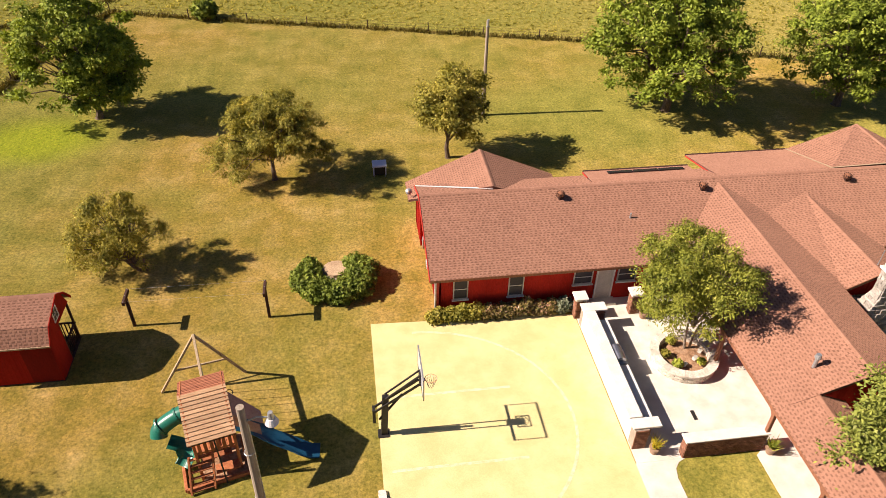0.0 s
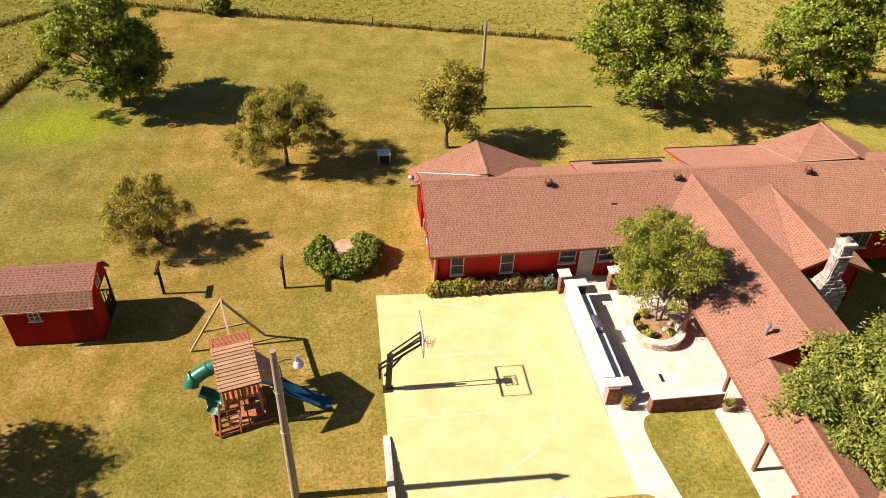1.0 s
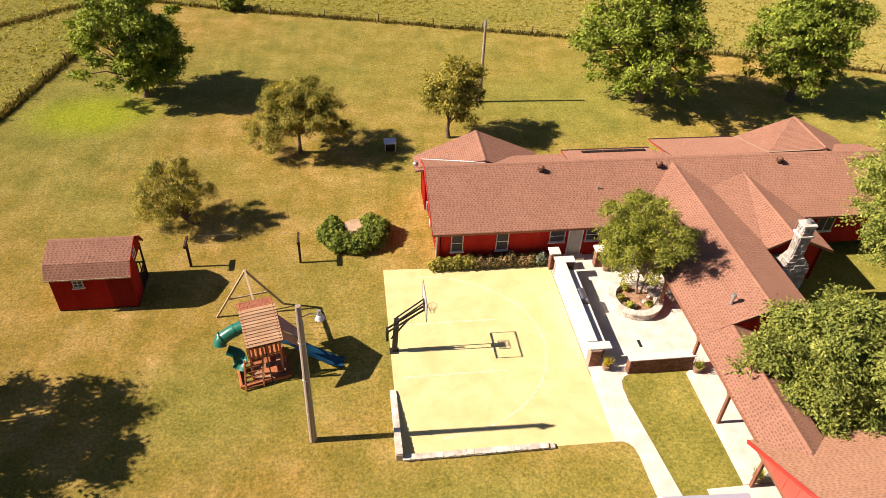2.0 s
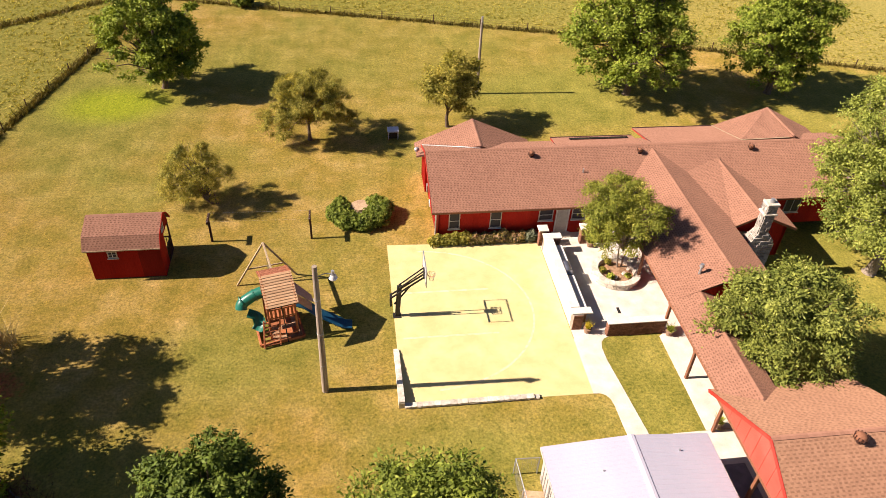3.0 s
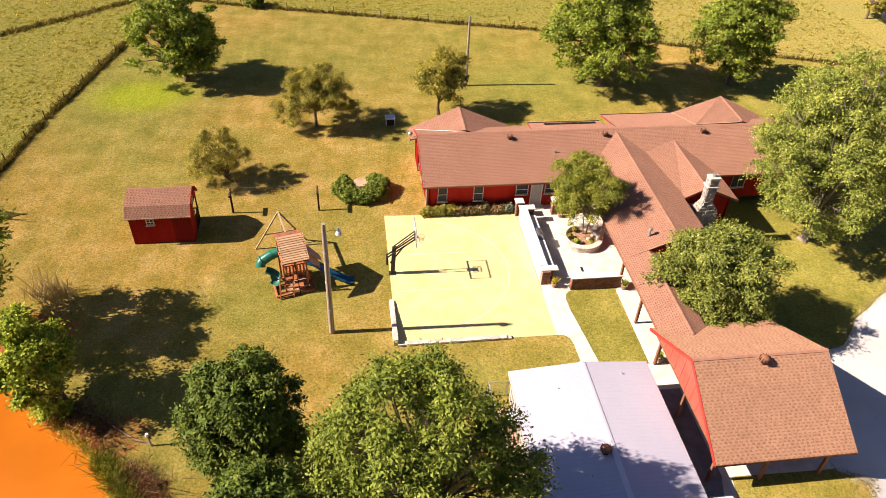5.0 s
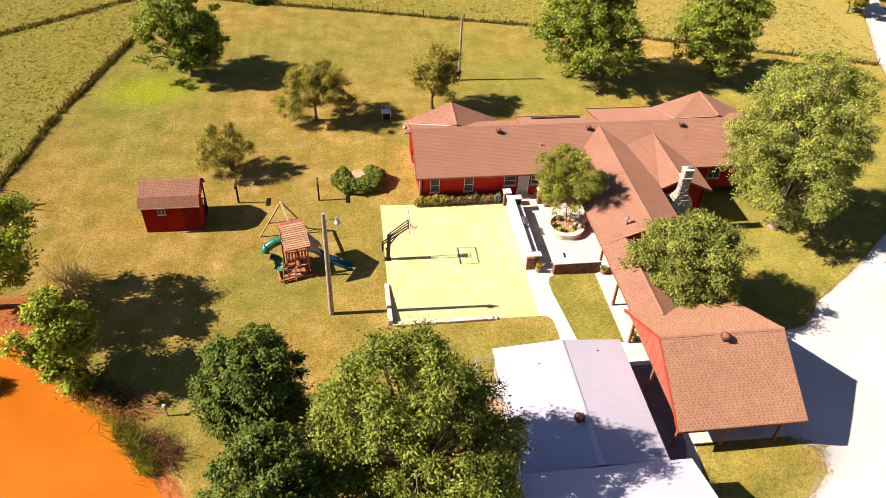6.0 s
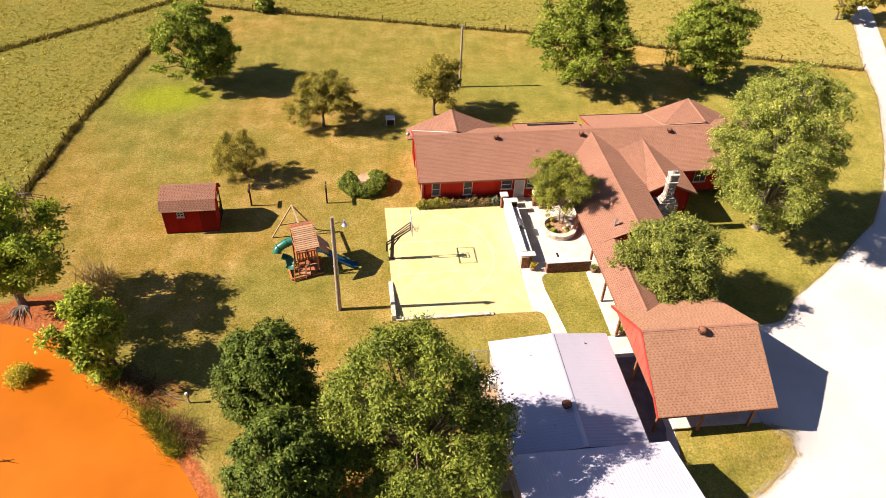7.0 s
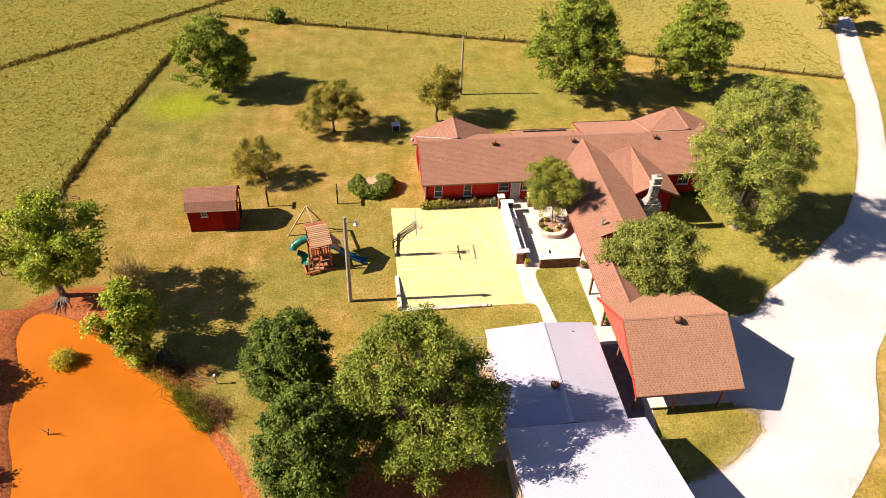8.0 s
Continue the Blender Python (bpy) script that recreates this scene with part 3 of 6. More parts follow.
def build_ground():
    xs = np.concatenate([[-1500, -600, -250, -130], np.arange(-80, -32, 2.0), np.arange(-32, 0, 0.4), np.arange(0, 72, 0.8), [80, 100, 150, 300, 700, 1500]])
    ys = np.concatenate([[-1500, -600, -250, -120, -70, -45], np.arange(-30, -14, 1.5), np.arange(-14, 22, 0.4), np.arange(22, 74, 0.8), np.arange(74, 110, 3), [130, 180, 300, 700, 1500]])
    X, Y = np.meshgrid(xs, ys)
    Z = np.zeros(X.shape)
    for i in range(X.shape[0]):
        for j in range(X.shape[1]):
            if abs(X[i, j]) < 120 and abs(Y[i, j]) < 120:
                Z[i, j] = 0.05 * noise.noise((X[i, j] * 0.12, Y[i, j] * 0.12, 0.3))
    flat = inside(X, Y, [(-1.5, -12), (27, -12), (27, 37), (-1.5, 37)])
    Z[flat] = 0.018
    dp, ip = distance(X, Y, POND), inside(X, Y, POND)
    sd = np.where(ip, -dp, dp)
    rim = np.clip(1 - sd / 1.6, 0, 1)
    Z = np.where(sd < 1.6, Z * (1 - rim) + rim * (-0.32 + 0.0 * sd), Z)
    Z = np.where(ip, -0.32 - np.clip(dp, 0, 2.0) * 0.5, Z)
    Z = np.where((sd > 0) & (sd < 1.6), 0.0 - 0.27 * (np.clip((1.6 - sd) / 1.6, 0, 1)) ** 1.5 + Z * 0.0, Z)
    Z = Z + fall(X, Y)
    lawn = inside(X, Y, LAWN)
    df = distance(X, Y, LAWN)
    field = np.clip(0.5 + np.where(lawn, -df, df) / 0.8, 0, 1)
    clay = np.clip(1.0 - (sd - 0.1) / 1.5, 0, 1)
    clay = np.maximum(clay, np.clip(1.0 - (sd - 3.5) / 2.5, 0, 1) * (X < -23.0) * (Y < 15))
    clay = np.maximum(clay, np.clip(1.3 - np.hypot((X + 21.5) / 5.5, (Y - 15.3) / 2.2), 0, 1))
    clay = np.maximum(clay, np.clip(1.35 - np.hypot((X - 1.5) / 6.0, (Y + 3.5) / 4.5), 0, 0.75))
    clay = np.maximum(clay, np.clip(1.1 - np.hypot((X + 13.0) / 3.0, (Y - 7.3) / 2.0), 0, 0.45))
    lush = np.clip(1.4 - np.hypot((X + 20) / 8, (Y - 46) / 9), 0, 1)
    lush = np.maximum(lush, np.clip(1.3 - np.hypot((X - 18) / 14, (Y - 46) / 7), 0, 1))
    lush = np.maximum(lush, 0.8 * inside(X, Y, [(13, 9), (17.6, 9), (17.6, 17), (13, 17)]))
    lush = np.maximum(lush, 0.75 * inside(X, Y, [(25, 8), (48, 8), (62, 44), (44, 50), (26, 34)]))
    lush = np.maximum(lush, np.clip(1.2 - np.hypot((X - 6) / 6.5, (Y - 8.8) / 3.4), 0, 0.85))
    lush = np.maximum(lush, np.clip(1.2 - np.hypot((X + 5.5) / 5.5, (Y - 16.5) / 4.0), 0, 0.75))
    lush = np.maximum(lush, np.clip(1.3 - np.hypot((X - 0) / 18, (Y - 54) / 8), 0, 0.6))
    lime = np.clip(1.15 - np.hypot((X + 18.6) / 5.0, (Y - 45.2) / 3.4), 0, 0.7)
    ny, nx = X.shape
    verts = np.stack([X, Y, Z], -1).reshape(-1, 3)
    k = np.arange(ny * nx).reshape(ny, nx)
    faces = np.stack([k[:-1, :-1], k[:-1, 1:], k[1:, 1:], k[1:, :-1]], -1).reshape(-1, 4)
    me = fast_mesh("ground", verts, faces, GRASS)
    att = me.color_attributes.new("cover", "FLOAT_COLOR", "POINT")
    att.data.foreach_set("color", np.stack([field, clay, lush, lime], -1).astype(np.float32).ravel())
    me.shade_smooth()
    tagged(new("ground", me), "mown lawn browning in patches, rough pasture and red clay banks", "ground", "", "structure")


build_ground()
tagged(part("water", prism(POND, WATER_Z - 0.05, WATER_Z), WATER), "still muddy orange pond water", "pond", "", "structure")

DRIVE = [(80.0, 98.0), (73.8, 82.0), (69.0, 69.8), (65.3, 60.6), (59.2, 48.1), (56.4, 40.7), (51.3, 30.9), (48.1, 25.7), (43.8, 20.6), (39.4, 17.2), (35.9, 14.7), (32.4, 12.4), (30.4, 10.3), (27.5, 9.8), (24.3, 9.7), (24.3, 1.3), (25.95, 0.6), (25.85, -0.5), (24.55, -1.55), (22.75, -2.66), (21.4, -3.25), (19.2, -4.0), (17.4, -5.5), (16.9, -16.0), (27.0, -16.0), (27.6, -10.0), (28.75, -6.1), (30.5, -4.7), (33.2, -2.4), (35.0, 0.6), (36.2, 2.8), (37.4, 4.9), (43.0, 10.5), (50.0, 20.5), (56.1, 34.2), (59.4, 40.6), (62.6, 47.9), (68.3, 60.5), (71.8, 70.2), (77.0, 82.0), (83.5, 98.0)]


def wavy(points, amount, step):
    """The plan with its long sides broken into short, uneven ones."""
    out = []
    for (x0, y0), (x1, y1) in zip(points, points[1:] + points[:1]):
        n = max(1, int(math.hypot(x1 - x0, y1 - y0) / step))
        for i in range(n):
            t = i / n
            out.append((x0 + (x1 - x0) * t + rng.uniform(-amount, amount), y0 + (y1 - y0) * t + rng.uniform(-amount, amount)))
    return out


tagged(part("driveway", drape(prism(wavy(DRIVE, 0.06, 0.9), -0.2, 0.055), 0.9), GRAVEL), "pale gravel driveway bleached by sun", "driveway", "", "structure")

court = part("court", prism([(2.2, 12.35), (12.06, 12.22), (12.06, 24.75), (2.25, 25.2)], -0.15, 0.03), COURT)
tagged(court, "yellowish tan concrete ball court with faint lines", "court", "", "structure")


def line_strip(points, w):
    verts, faces = [], []
    for i, (x, y) in enumerate(points):
        x0, y0 = points[max(0, i - 1)]
        x1, y1 = points[min(len(points) - 1, i + 1)]
        d = math.hypot(x1 - x0, y1 - y0)
        nx, ny = -(y1 - y0) / d * w / 2, (x1 - x0) / d * w / 2
        verts += [(x + nx, y + ny, 0.034), (x - nx, y - ny, 0.034)]
    for i in range(len(points) - 1):
        faces.append((2 * i, 2 * i + 1, 2 * i + 3, 2 * i + 2))
    return verts, faces


for pts in ([(4.0 + 6.3 * math.cos(a), 18.78 + 5.6 * math.sin(a)) for a in np.linspace(-1.55, 1.55, 40)],
            [(2.6, 16.95), (8.0, 16.95)], [(2.6, 20.6), (8.0, 20.6)]):
    v, f = line_strip(pts, 0.13)
    raw("court_line", v, f, COURT_PAINT, court, "worn white painted line")

walk_path = part("walkway", prism([(12.06, 12.22), (12.42, 12.2), (12.68, 12.06), (12.86, 11.78), (12.93, 11.3), (12.95, 10.2), (13.1, 7.6), (14.3, 7.6), (14.0, 10.1), (13.75, 12.2), (13.47, 14.4), (13.46, 15.3), (13.56, 15.72), (13.78, 15.98), (14.1, 16.12), (12.06, 16.12)], -0.15, 0.034), CONCRETE)
tagged(walk_path, "pale concrete garden walkway beside the court", "walkway", "", "structure")
patio = part("patio", prism([(12.1, 16.12), (17.3, 16.12), (17.0, 15.9), (17.02, 12.0), (17.02, 9.45), (20.2, 9.45), (20.2, 16.3), (19.0, 16.3), (19.0, 25.7), (12.1, 25.7)], -0.15, 0.04), CONCRETE)
tagged(patio, "sun-bleached concrete patio and porch floor", "patio", "", "structure")
apron = part("pavement", prism([(15.3, -2.0), (18.3, -0.2), (18.6, 1.6), (24.3, 1.5), (24.3, 9.42), (15.3, 9.42)], -0.15, 0.036), CONCRETE)
tagged(apron, "concrete carport floor and apron", "pavement", "", "structure")
# dark strip over the concrete where the workshop's shadow falls, to deepen it
tagged(part("shade_strip", prism([(15.8, -1.9), (17.3, -0.9), (18.1, 1.7), (18.1, 7.45), (15.8, 7.45)], -0.1, 0.041), SHADE_GREY), "dark strip deepening the shade between workshop and carport", "pavement", "", "structure")

bare = part("path", prism(wavy([(6.3, -1.5), (8.15, -1.5), (8.15, 7.0), (7.2, 7.2), (6.6, 4.5), (6.9, 2.0)], 0.12, 0.5), -0.1, 0.03), DIRT)
tagged(bare, "bare pale earth along the workshop wall", "path", "", "structure")

# ---- the house ----
EAVE_Y, EAVE_Z, RIDGE_Y, RIDGE_Z = 25.2, 2.43, 29.8, 4.10
WEST, EAST, WALL_S = 5.08, 35.0, 25.65
house = thing("house", (20.0, 29.0, 0), "long single-storey red ranch house with brown shingle roof", "house")


def siding(parent, a, b, z0, z1, label="", gable=None, step=0.28, material=None):
    """A board wall from a to b in plan, with upright battens; gable: height of its peak over the middle."""
    a, b = Vector((*a, 0)), Vector((*b, 0))
    way = (b - a).normalized()
    side = Vector((way.y, -way.x, 0))
    bm = bmesh.new()
    n = max(1, int((b - a).length / step))

    def top(t):
        return z1 if gable is None else z1 + (gable - z1) * (1 - abs(2 * t - 1))

    def plate(t0, t1, off, thick):
        p, q = a.lerp(b, t0), a.lerp(b, t1)
        cut = [t0, t1] if not (gable is not None and t0 < 0.5 < t1) else [t0, 0.5, t1]
        pts = [(a.lerp(b, t), top(t)) for t in cut]
        rows = []
        for o in (off, off - thick):
            rows.append([bm.verts.new(p + side * o + Vector((0, 0, z0))), bm.verts.new(q + side * o + Vector((0, 0, z0)))] + [bm.verts.new(c + side * o + Vector((0, 0, h))) for c, h in pts[::-1]])
        bm.faces.new(rows[0])
        bm.faces.new(rows[1][::-1])
        k = len(rows[0])
        for i in range(k):
            bm.faces.new((rows[0][i], rows[1][i], rows[1][(i + 1) % k], rows[0][(i + 1) % k]))

    plate(0, 1, 0, 0.15)
    wall = part("wall", bm, material or RED, parent, label)
    w = 0.045 / (b - a).length
    shared = None
    for i in range(n + 1):
        t = min(max(i / n, w / 2), 1 - w / 2)
        if gable is None and shared is not None:
            ob = new("batten", shared)
            ob.parent = wall
            ob.matrix_basis = Matrix.Translation(turned @ ((b - a) * (t - first)))
            continue
        bm = bmesh.new()
        plate(t - w / 2, t + w / 2, 0.018, 0.016)
        ob = part("batten", bm, material or RED, wall)
        shared, first = ob.data, t
        turned = PLACE[parent.name].to_3x3().inverted()
    return wall


siding(house, (5.5, WALL_S), (18.9, WALL_S), 0, 2.4)
siding(house, (27.3, WALL_S), (34.6, WALL_S), 0, 2.4)
siding(house, (34.6, 31.5), (5.5, 31.5), 0, 3.3)


def end_wall(x, out):
    """A gable end with upright battens, its peak off the middle."""
    prof = [(WALL_S, 0), (31.5, 0), (31.5, 3.3), (RIDGE_Y, 3.9), (WALL_S, 2.45)]
    bm = bmesh.new()
    rows = [[bm.verts.new((x + o, y, z)) for y, z in prof] for o in (0, -0.15 * out)]
    bm.faces.new(rows[0])
    bm.faces.new(rows[1][::-1])
    for i in range(5):
        bm.faces.new((rows[0][i], rows[0][(i + 1) % 5], rows[1][(i + 1) % 5], rows[1][i]))
    wall = part("wall", bm, RED, house)
    for i in range(22):
        y = WALL_S + 0.02 + i * 0.27
        zt = 2.4 + 1.45 * (y - WALL_S) / (RIDGE_Y - WALL_S) if y < RIDGE_Y else 3.3
        x0, x1 = sorted((x + 0.018 * out, x))
        part("batten", boxes((x0, x1, y, y + 0.045, 0, zt)), RED, wall)


end_wall(5.5, -1)
end_wall(34.6, 1)
siding(house, (18.9, WALL_S), (18.9, 16.4), 0, 2.6)
siding(house, (23.0, 16.4), (23.0, 21.8), 0, 2.6)
siding(house, (23.25, 22.35), (27.3, 22.35), 0, 2.5, gable=3.4)
siding(house, (27.3, 22.35), (27.3, WALL_S), 0, 2.5)

# main roof, along x
roof_slope(house, [(WEST, EAVE_Y, EAVE_Z), (EAST, EAVE_Y, EAVE_Z), (EAST, RIDGE_Y, RIDGE_Z), (WEST, RIDGE_Y, RIDGE_Z)])
NSLOPE = (RIDGE_Z - EAVE_Z) / (RIDGE_Y - EAVE_Y)
roof_slope(house, [(EAST, 31.75, 3.39), (WEST, 31.75, 3.39), (WEST, RIDGE_Y, RIDGE_Z), (EAST, RIDGE_Y, RIDGE_Z)])
ridge_cap(house, (WEST, RIDGE_Y, RIDGE_Z), (EAST, RIDGE_Y, RIDGE_Z))
# south wing, along y: its west side hangs out over the porch
WR, WRZ = 20.6, 3.99
roof_slope(house, [(17.1, 16.1, 2.5), (17.1, 27.2, 2.5), (WR, 29.5, WRZ), (WR, 16.1, WRZ)])
roof_slope(house, [(23.4, 28.0, 2.91), (23.4, 16.1, 2.91), (WR, 16.1, WRZ), (WR, 29.5, WRZ)])
ridge_cap(house, (WR, 16.1, WRZ), (WR, 29.4, WRZ))
siding(house, (18.9, 16.4), (23.0, 16.4), 0, 2.75, gable=3.8)
# narrow breezeway roof on to the carport
BR, BRZ = 18.65, 3.12
roof_slope(house, [(17.1, 9.7, 2.5), (17.1, 16.2, 2.5), (BR, 16.2, BRZ), (BR, 8.5, BRZ)])
roof_slope(house, [(20.0, 16.2, 2.5), (20.0, 9.75, 2.5), (BR, 8.5, BRZ), (BR, 16.2, BRZ)])
ridge_cap(house, (BR, 8.75, BRZ), (BR, 16.1, BRZ))
for y in (10.4, 13.2, 15.9):
    part("porch_post", timber((19.8, y, 0.04), (19.8, y, 2.48), 0.14, 0.14), WHITE, house, "white timber post")
part("porch_beam", timber((19.8, 10.0, 2.4), (19.8, 16.2, 2.4), 0.1, 0.16), WHITE, house)
# hearth gable, along y
GR, GRZ = 25.02, 3.62
GS = 21.95
roof_slope(house, [(23.3, GS, 2.74), (23.3, 28.4, 2.74), (GR, 28.7, GRZ), (GR, GS, GRZ)])
roof_slope(house, [(27.7, 28.0, 2.42), (27.7, GS, 2.42), (GR, GS, GRZ), (GR, 28.7, GRZ)])
ridge_cap(house, (GR, GS, GRZ), (GR, 28.4, GRZ))
# low saddle that drains the corner between wing and hearth gable
roof_slope(house, [(23.0, GS, 2.75), (23.36, GS, 2.787), (25.3, 29.0, 3.714), (21.6, 29.0, 3.337)])
# cross wings behind, their gables to the north
for rx, w, e, yn, rz, wz in ((8.8, 4.75, 12.95, 33.55, 4.3, 2.5), (31.2, 27.0, 35.0, 34.1, 4.3, 2.7)):
    if rx < 20:
        roof_slope(house, [(w, yn, wz), (w, 31.8, wz), (rx, 29.9, rz), (rx, yn, rz)])
    else:
        roof_slope(house, [(27.05, 33.85, 3.03), (27.35, 30.1, 4.0), (rx, yn, rz)])
        roof_slope(house, [(27.35, 30.1, 4.0), (rx + 0.05, 30.1, 4.1), (rx, yn, rz)], 0.1)
    roof_slope(house, [(e, 30.0, 2.5), (e, yn, 2.5), (rx, yn, rz), (rx, 29.9, rz)])
    ridge_cap(house, (rx, yn, rz), (rx, 30.0, rz))
    siding(house, (e - 0.35, yn - 0.35), (w + 0.55, yn - 0.35), 0, 2.55, gable=rz - 0.15)
    siding(house, (w + 0.55, yn - 0.35), (w + 0.55, 31.0), 0, 2.5)
    siding(house, (e - 0.4, 31.0), (e - 0.4, yn - 0.35), 0, 2.5)
# low porch roofs behind the ridge, with red edges
for x0, x1, y1, z1 in ((20.9, 27.3, 33.8, 3.02), (14.1, 20.0, 31.7, 3.66)):
    roof_slope(house, [(x1, y1, z1), (x0, y1, z1), (x0, 30.1, 3.98), (x1, 30.1, 3.98)], 0.1, plain=True)
    bm = timber((x0 - 0.03, y1, z1 - 0.04), (x0 - 0.03, 30.9, 3.9 - (0.25 if x0 > 20 else 0.1)), 0.03, 0.07)
    beam(bm, (x0, y1 + 0.03, z1 - 0.06), (x1, y1 + 0.03, z1 - 0.06), 0.03, 0.07)
    part("fascia", bm, RED_TRIM, house, "red painted fascia board")
    part("gutter", timber((x0, y1 + 0.07, z1 - 0.01), (min(x1, 28.1), y1 + 0.07, z1 - 0.01), 0.1, 0.09), DARK_RUST, house, "dark gutter along the back eave")
for i in range(3):
    x0 = 15.3 + i * 1.42
    part("roof_panel", slab([(x0, 31.15, 3.86), (x0 + 1.36, 31.15, 3.86), (x0 + 1.36, 31.4, 3.82), (x0, 31.4, 3.82)], 0.05), DARK_PANEL, house, "thin dark panel at the back of the roof")
# valley flashing of the hipped wings
for pts, paint in (([(5.1, 31.6, 3.49), (5.1, 31.74, 3.44), (8.8, 30.0, 4.13), (8.8, 29.88, 4.15)], WHITE), ([(27.02, 33.85, 3.06), (27.1, 33.85, 3.06), (27.4, 30.1, 4.03), (27.32, 30.1, 4.03)], WOOD_PALE), ([(27.35, 30.02, 4.07), (30.9, 30.02, 4.14), (30.9, 30.1, 4.14), (27.35, 30.1, 4.07)], WOOD_PALE)):
    part("valley_flashing", slab(pts, 0.03), paint, house, "pale metal valley flashing")
# fascia boards and gutter
for a, b in (((WEST, EAVE_Y - 0.02, EAVE_Z - 0.08), (17.3, EAVE_Y - 0.02, EAVE_Z - 0.08)), ((27.7, EAVE_Y - 0.02, EAVE_Z - 0.08), (EAST, EAVE_Y - 0.02, EAVE_Z - 0.08)), ((17.08, 9.9, 2.42), (17.08, 25.3, 2.42)), ((23.42, 16.1, 2.83), (23.42, 22.0, 2.83))):
    part("fascia", timber(a, b, 0.04, 0.15), POST_WOOD, house, "brown fascia board")
for a, b in (((WEST - 0.02, EAVE_Y, EAVE_Z - 0.06), (WEST - 0.02, RIDGE_Y, RIDGE_Z - 0.06)), ((WEST - 0.02, 31.75, 3.33), (WEST - 0.02, RIDGE_Y, RIDGE_Z - 0.06))):
    part("verge_board", timber(a, b, 0.04, 0.16), RED_TRIM, house, "red verge board")
for a, b in (((23.3, GS - 0.03, 2.68), (GR, GS - 0.03, GRZ - 0.06)), ((27.7, GS - 0.03, 2.36), (GR, GS - 0.03, GRZ - 0.06))):
    part("verge_board", timber(a, b, 0.04, 0.16), POST_WOOD, house, "brown verge board")
part("corner_board", boxes((5.43, 5.56, 25.59, 25.72, 0.0, 2.38)), RED_TRIM, house, "red corner board")
part("downpipe", boxes((5.34, 5.42, 25.54, 25.62, 0.1, 2.4)), WHITE, house, "white downpipe")


def roof_vent(parent, x, y, z, r=0.155):
    """A round turbine ventilator on its pipe."""
    v = part("roof_vent", rod((x, y, z - 0.15), (x, y, z + 0.16), r * 0.75, r * 0.75, 12), DARK_RUST, parent, "brown turbine roof vent")
    bm = bmesh.new()
    bmesh.ops.create_uvsphere(bm, u_segments=14, v_segments=8, radius=r * 1.25, matrix=Matrix.Translation((x, y, z + 0.26)) @ Matrix.Diagonal((1, 1, 0.8, 1)))
    part("vent_head", bm, POST_WOOD, v, smooth=True)
    bm = bmesh.new()
    for i in range(12):
        a = i * math.pi / 6
        box(bm, r * 1.18, r * 1.32, -0.012, 0.012, -0.13, 0.13, 0, Matrix.Translation((x, y, z + 0.26)) @ Matrix.Rotation(a, 4, "Z"))
    part("vent_fins", bm, DARK_RUST, v)


for x in (12.1, 19.6, 27.6):
    roof_vent(house, x, 29.1, EAVE_Z + NSLOPE * (29.1 - EAVE_Y) - 0.02)
part("vent_pipe", rod((15.36, 27.74, 3.2), (15.36, 27.74, 3.62), 0.05), GALV, house, "small grey vent pipe")
bm = rod((19.05, 17.3, 3.2), (19.05, 17.3, 3.85), 0.075)
tube(bm, (19.05, 17.3, 3.85), (19.05, 17.3, 4.02), 0.14, 0.1, 10)
part("flue", bm, GALV, house, "short metal flue with cowl")


def window(parent, x0, x1, y, z0, z1, panes=(1, 2)):
    """A sash window in a south wall."""
    bm = bmesh.new()
    t, d = 0.05, 0.05
    for r in ((x0 - t, x0, z0 - t, z1 + t), (x1, x1 + t, z0 - t, z1 + t), (x0, x1, z1, z1 + t), (x0, x1, z0 - t, z0)):
        box(bm, r[0], r[1], y - d, y + 0.02, r[2], r[3], 0.006)
    w = part("window", bm, CREAM, parent, "white framed sash window")
    part("sill", boxes((x0 - 0.1, x1 + 0.1, y - 0.1, y, z0 - 0.12, z0 - 0.072)), WHITE, w)
    nx, nz = panes
    for i in range(nx):
        for j in range(nz):
            a, b = x0 + (x1 - x0) * i / nx, x0 + (x1 - x0) * (i + 1) / nx
            c, d2 = z0 + (z1 - z0) * j / nz, z0 + (z1 - z0) * (j + 1) / nz
            part("pane", boxes((a + 0.015, b - 0.015, y - 0.03, y - 0.022, c + 0.015, d2 - 0.015)), GLASS, w)
    for i in range(1, nx):
        a = x0 + (x1 - x0) * i / nx
        part("glazing_bar", boxes((a - 0.015, a + 0.015, y - 0.045, y - 0.02, z0, z1)), WHITE, w)
    for j in range(1, nz):
        c = z0 + (z1 - z0) * j / nz
        part("glazing_bar", boxes((x0, x1, y - 0.047, y - 0.019, c - 0.015, c + 0.015)), WHITE, w)
    return w


window(house, 6.28, 6.9, WALL_S - 0.02, 0.85, 1.98)
window(house, 8.95, 9.6, WALL_S - 0.02, 0.8, 1.98)
window(house, 12.15, 13.0, WALL_S - 0.02, 1.2, 1.98)
window(house, 14.35, 15.2, WALL_S - 0.02, 1.2, 1.98)
window(house, 29.2, 30.2, WALL_S - 0.02, 1.0, 1.98, (2, 1))
door = part("door", boxes((13.32, 14.06, WALL_S - 0.06, WALL_S - 0.02, 0.1, 2.08), bev=0.006), CREAM, house, "cream panelled back door")
part("door_frame", boxes((13.24, 13.31, WALL_S - 0.08, WALL_S, 0.05, 2.16), (14.07, 14.14, WALL_S - 0.08, WALL_S, 0.05, 2.16), (13.31, 14.07, WALL_S - 0.08, WALL_S, 2.09, 2.16)), WHITE, door)
part("door_handle", rod((13.98, WALL_S - 0.12, 1.02), (13.98, WALL_S - 0.06, 1.02), 0.03), STEEL, door)
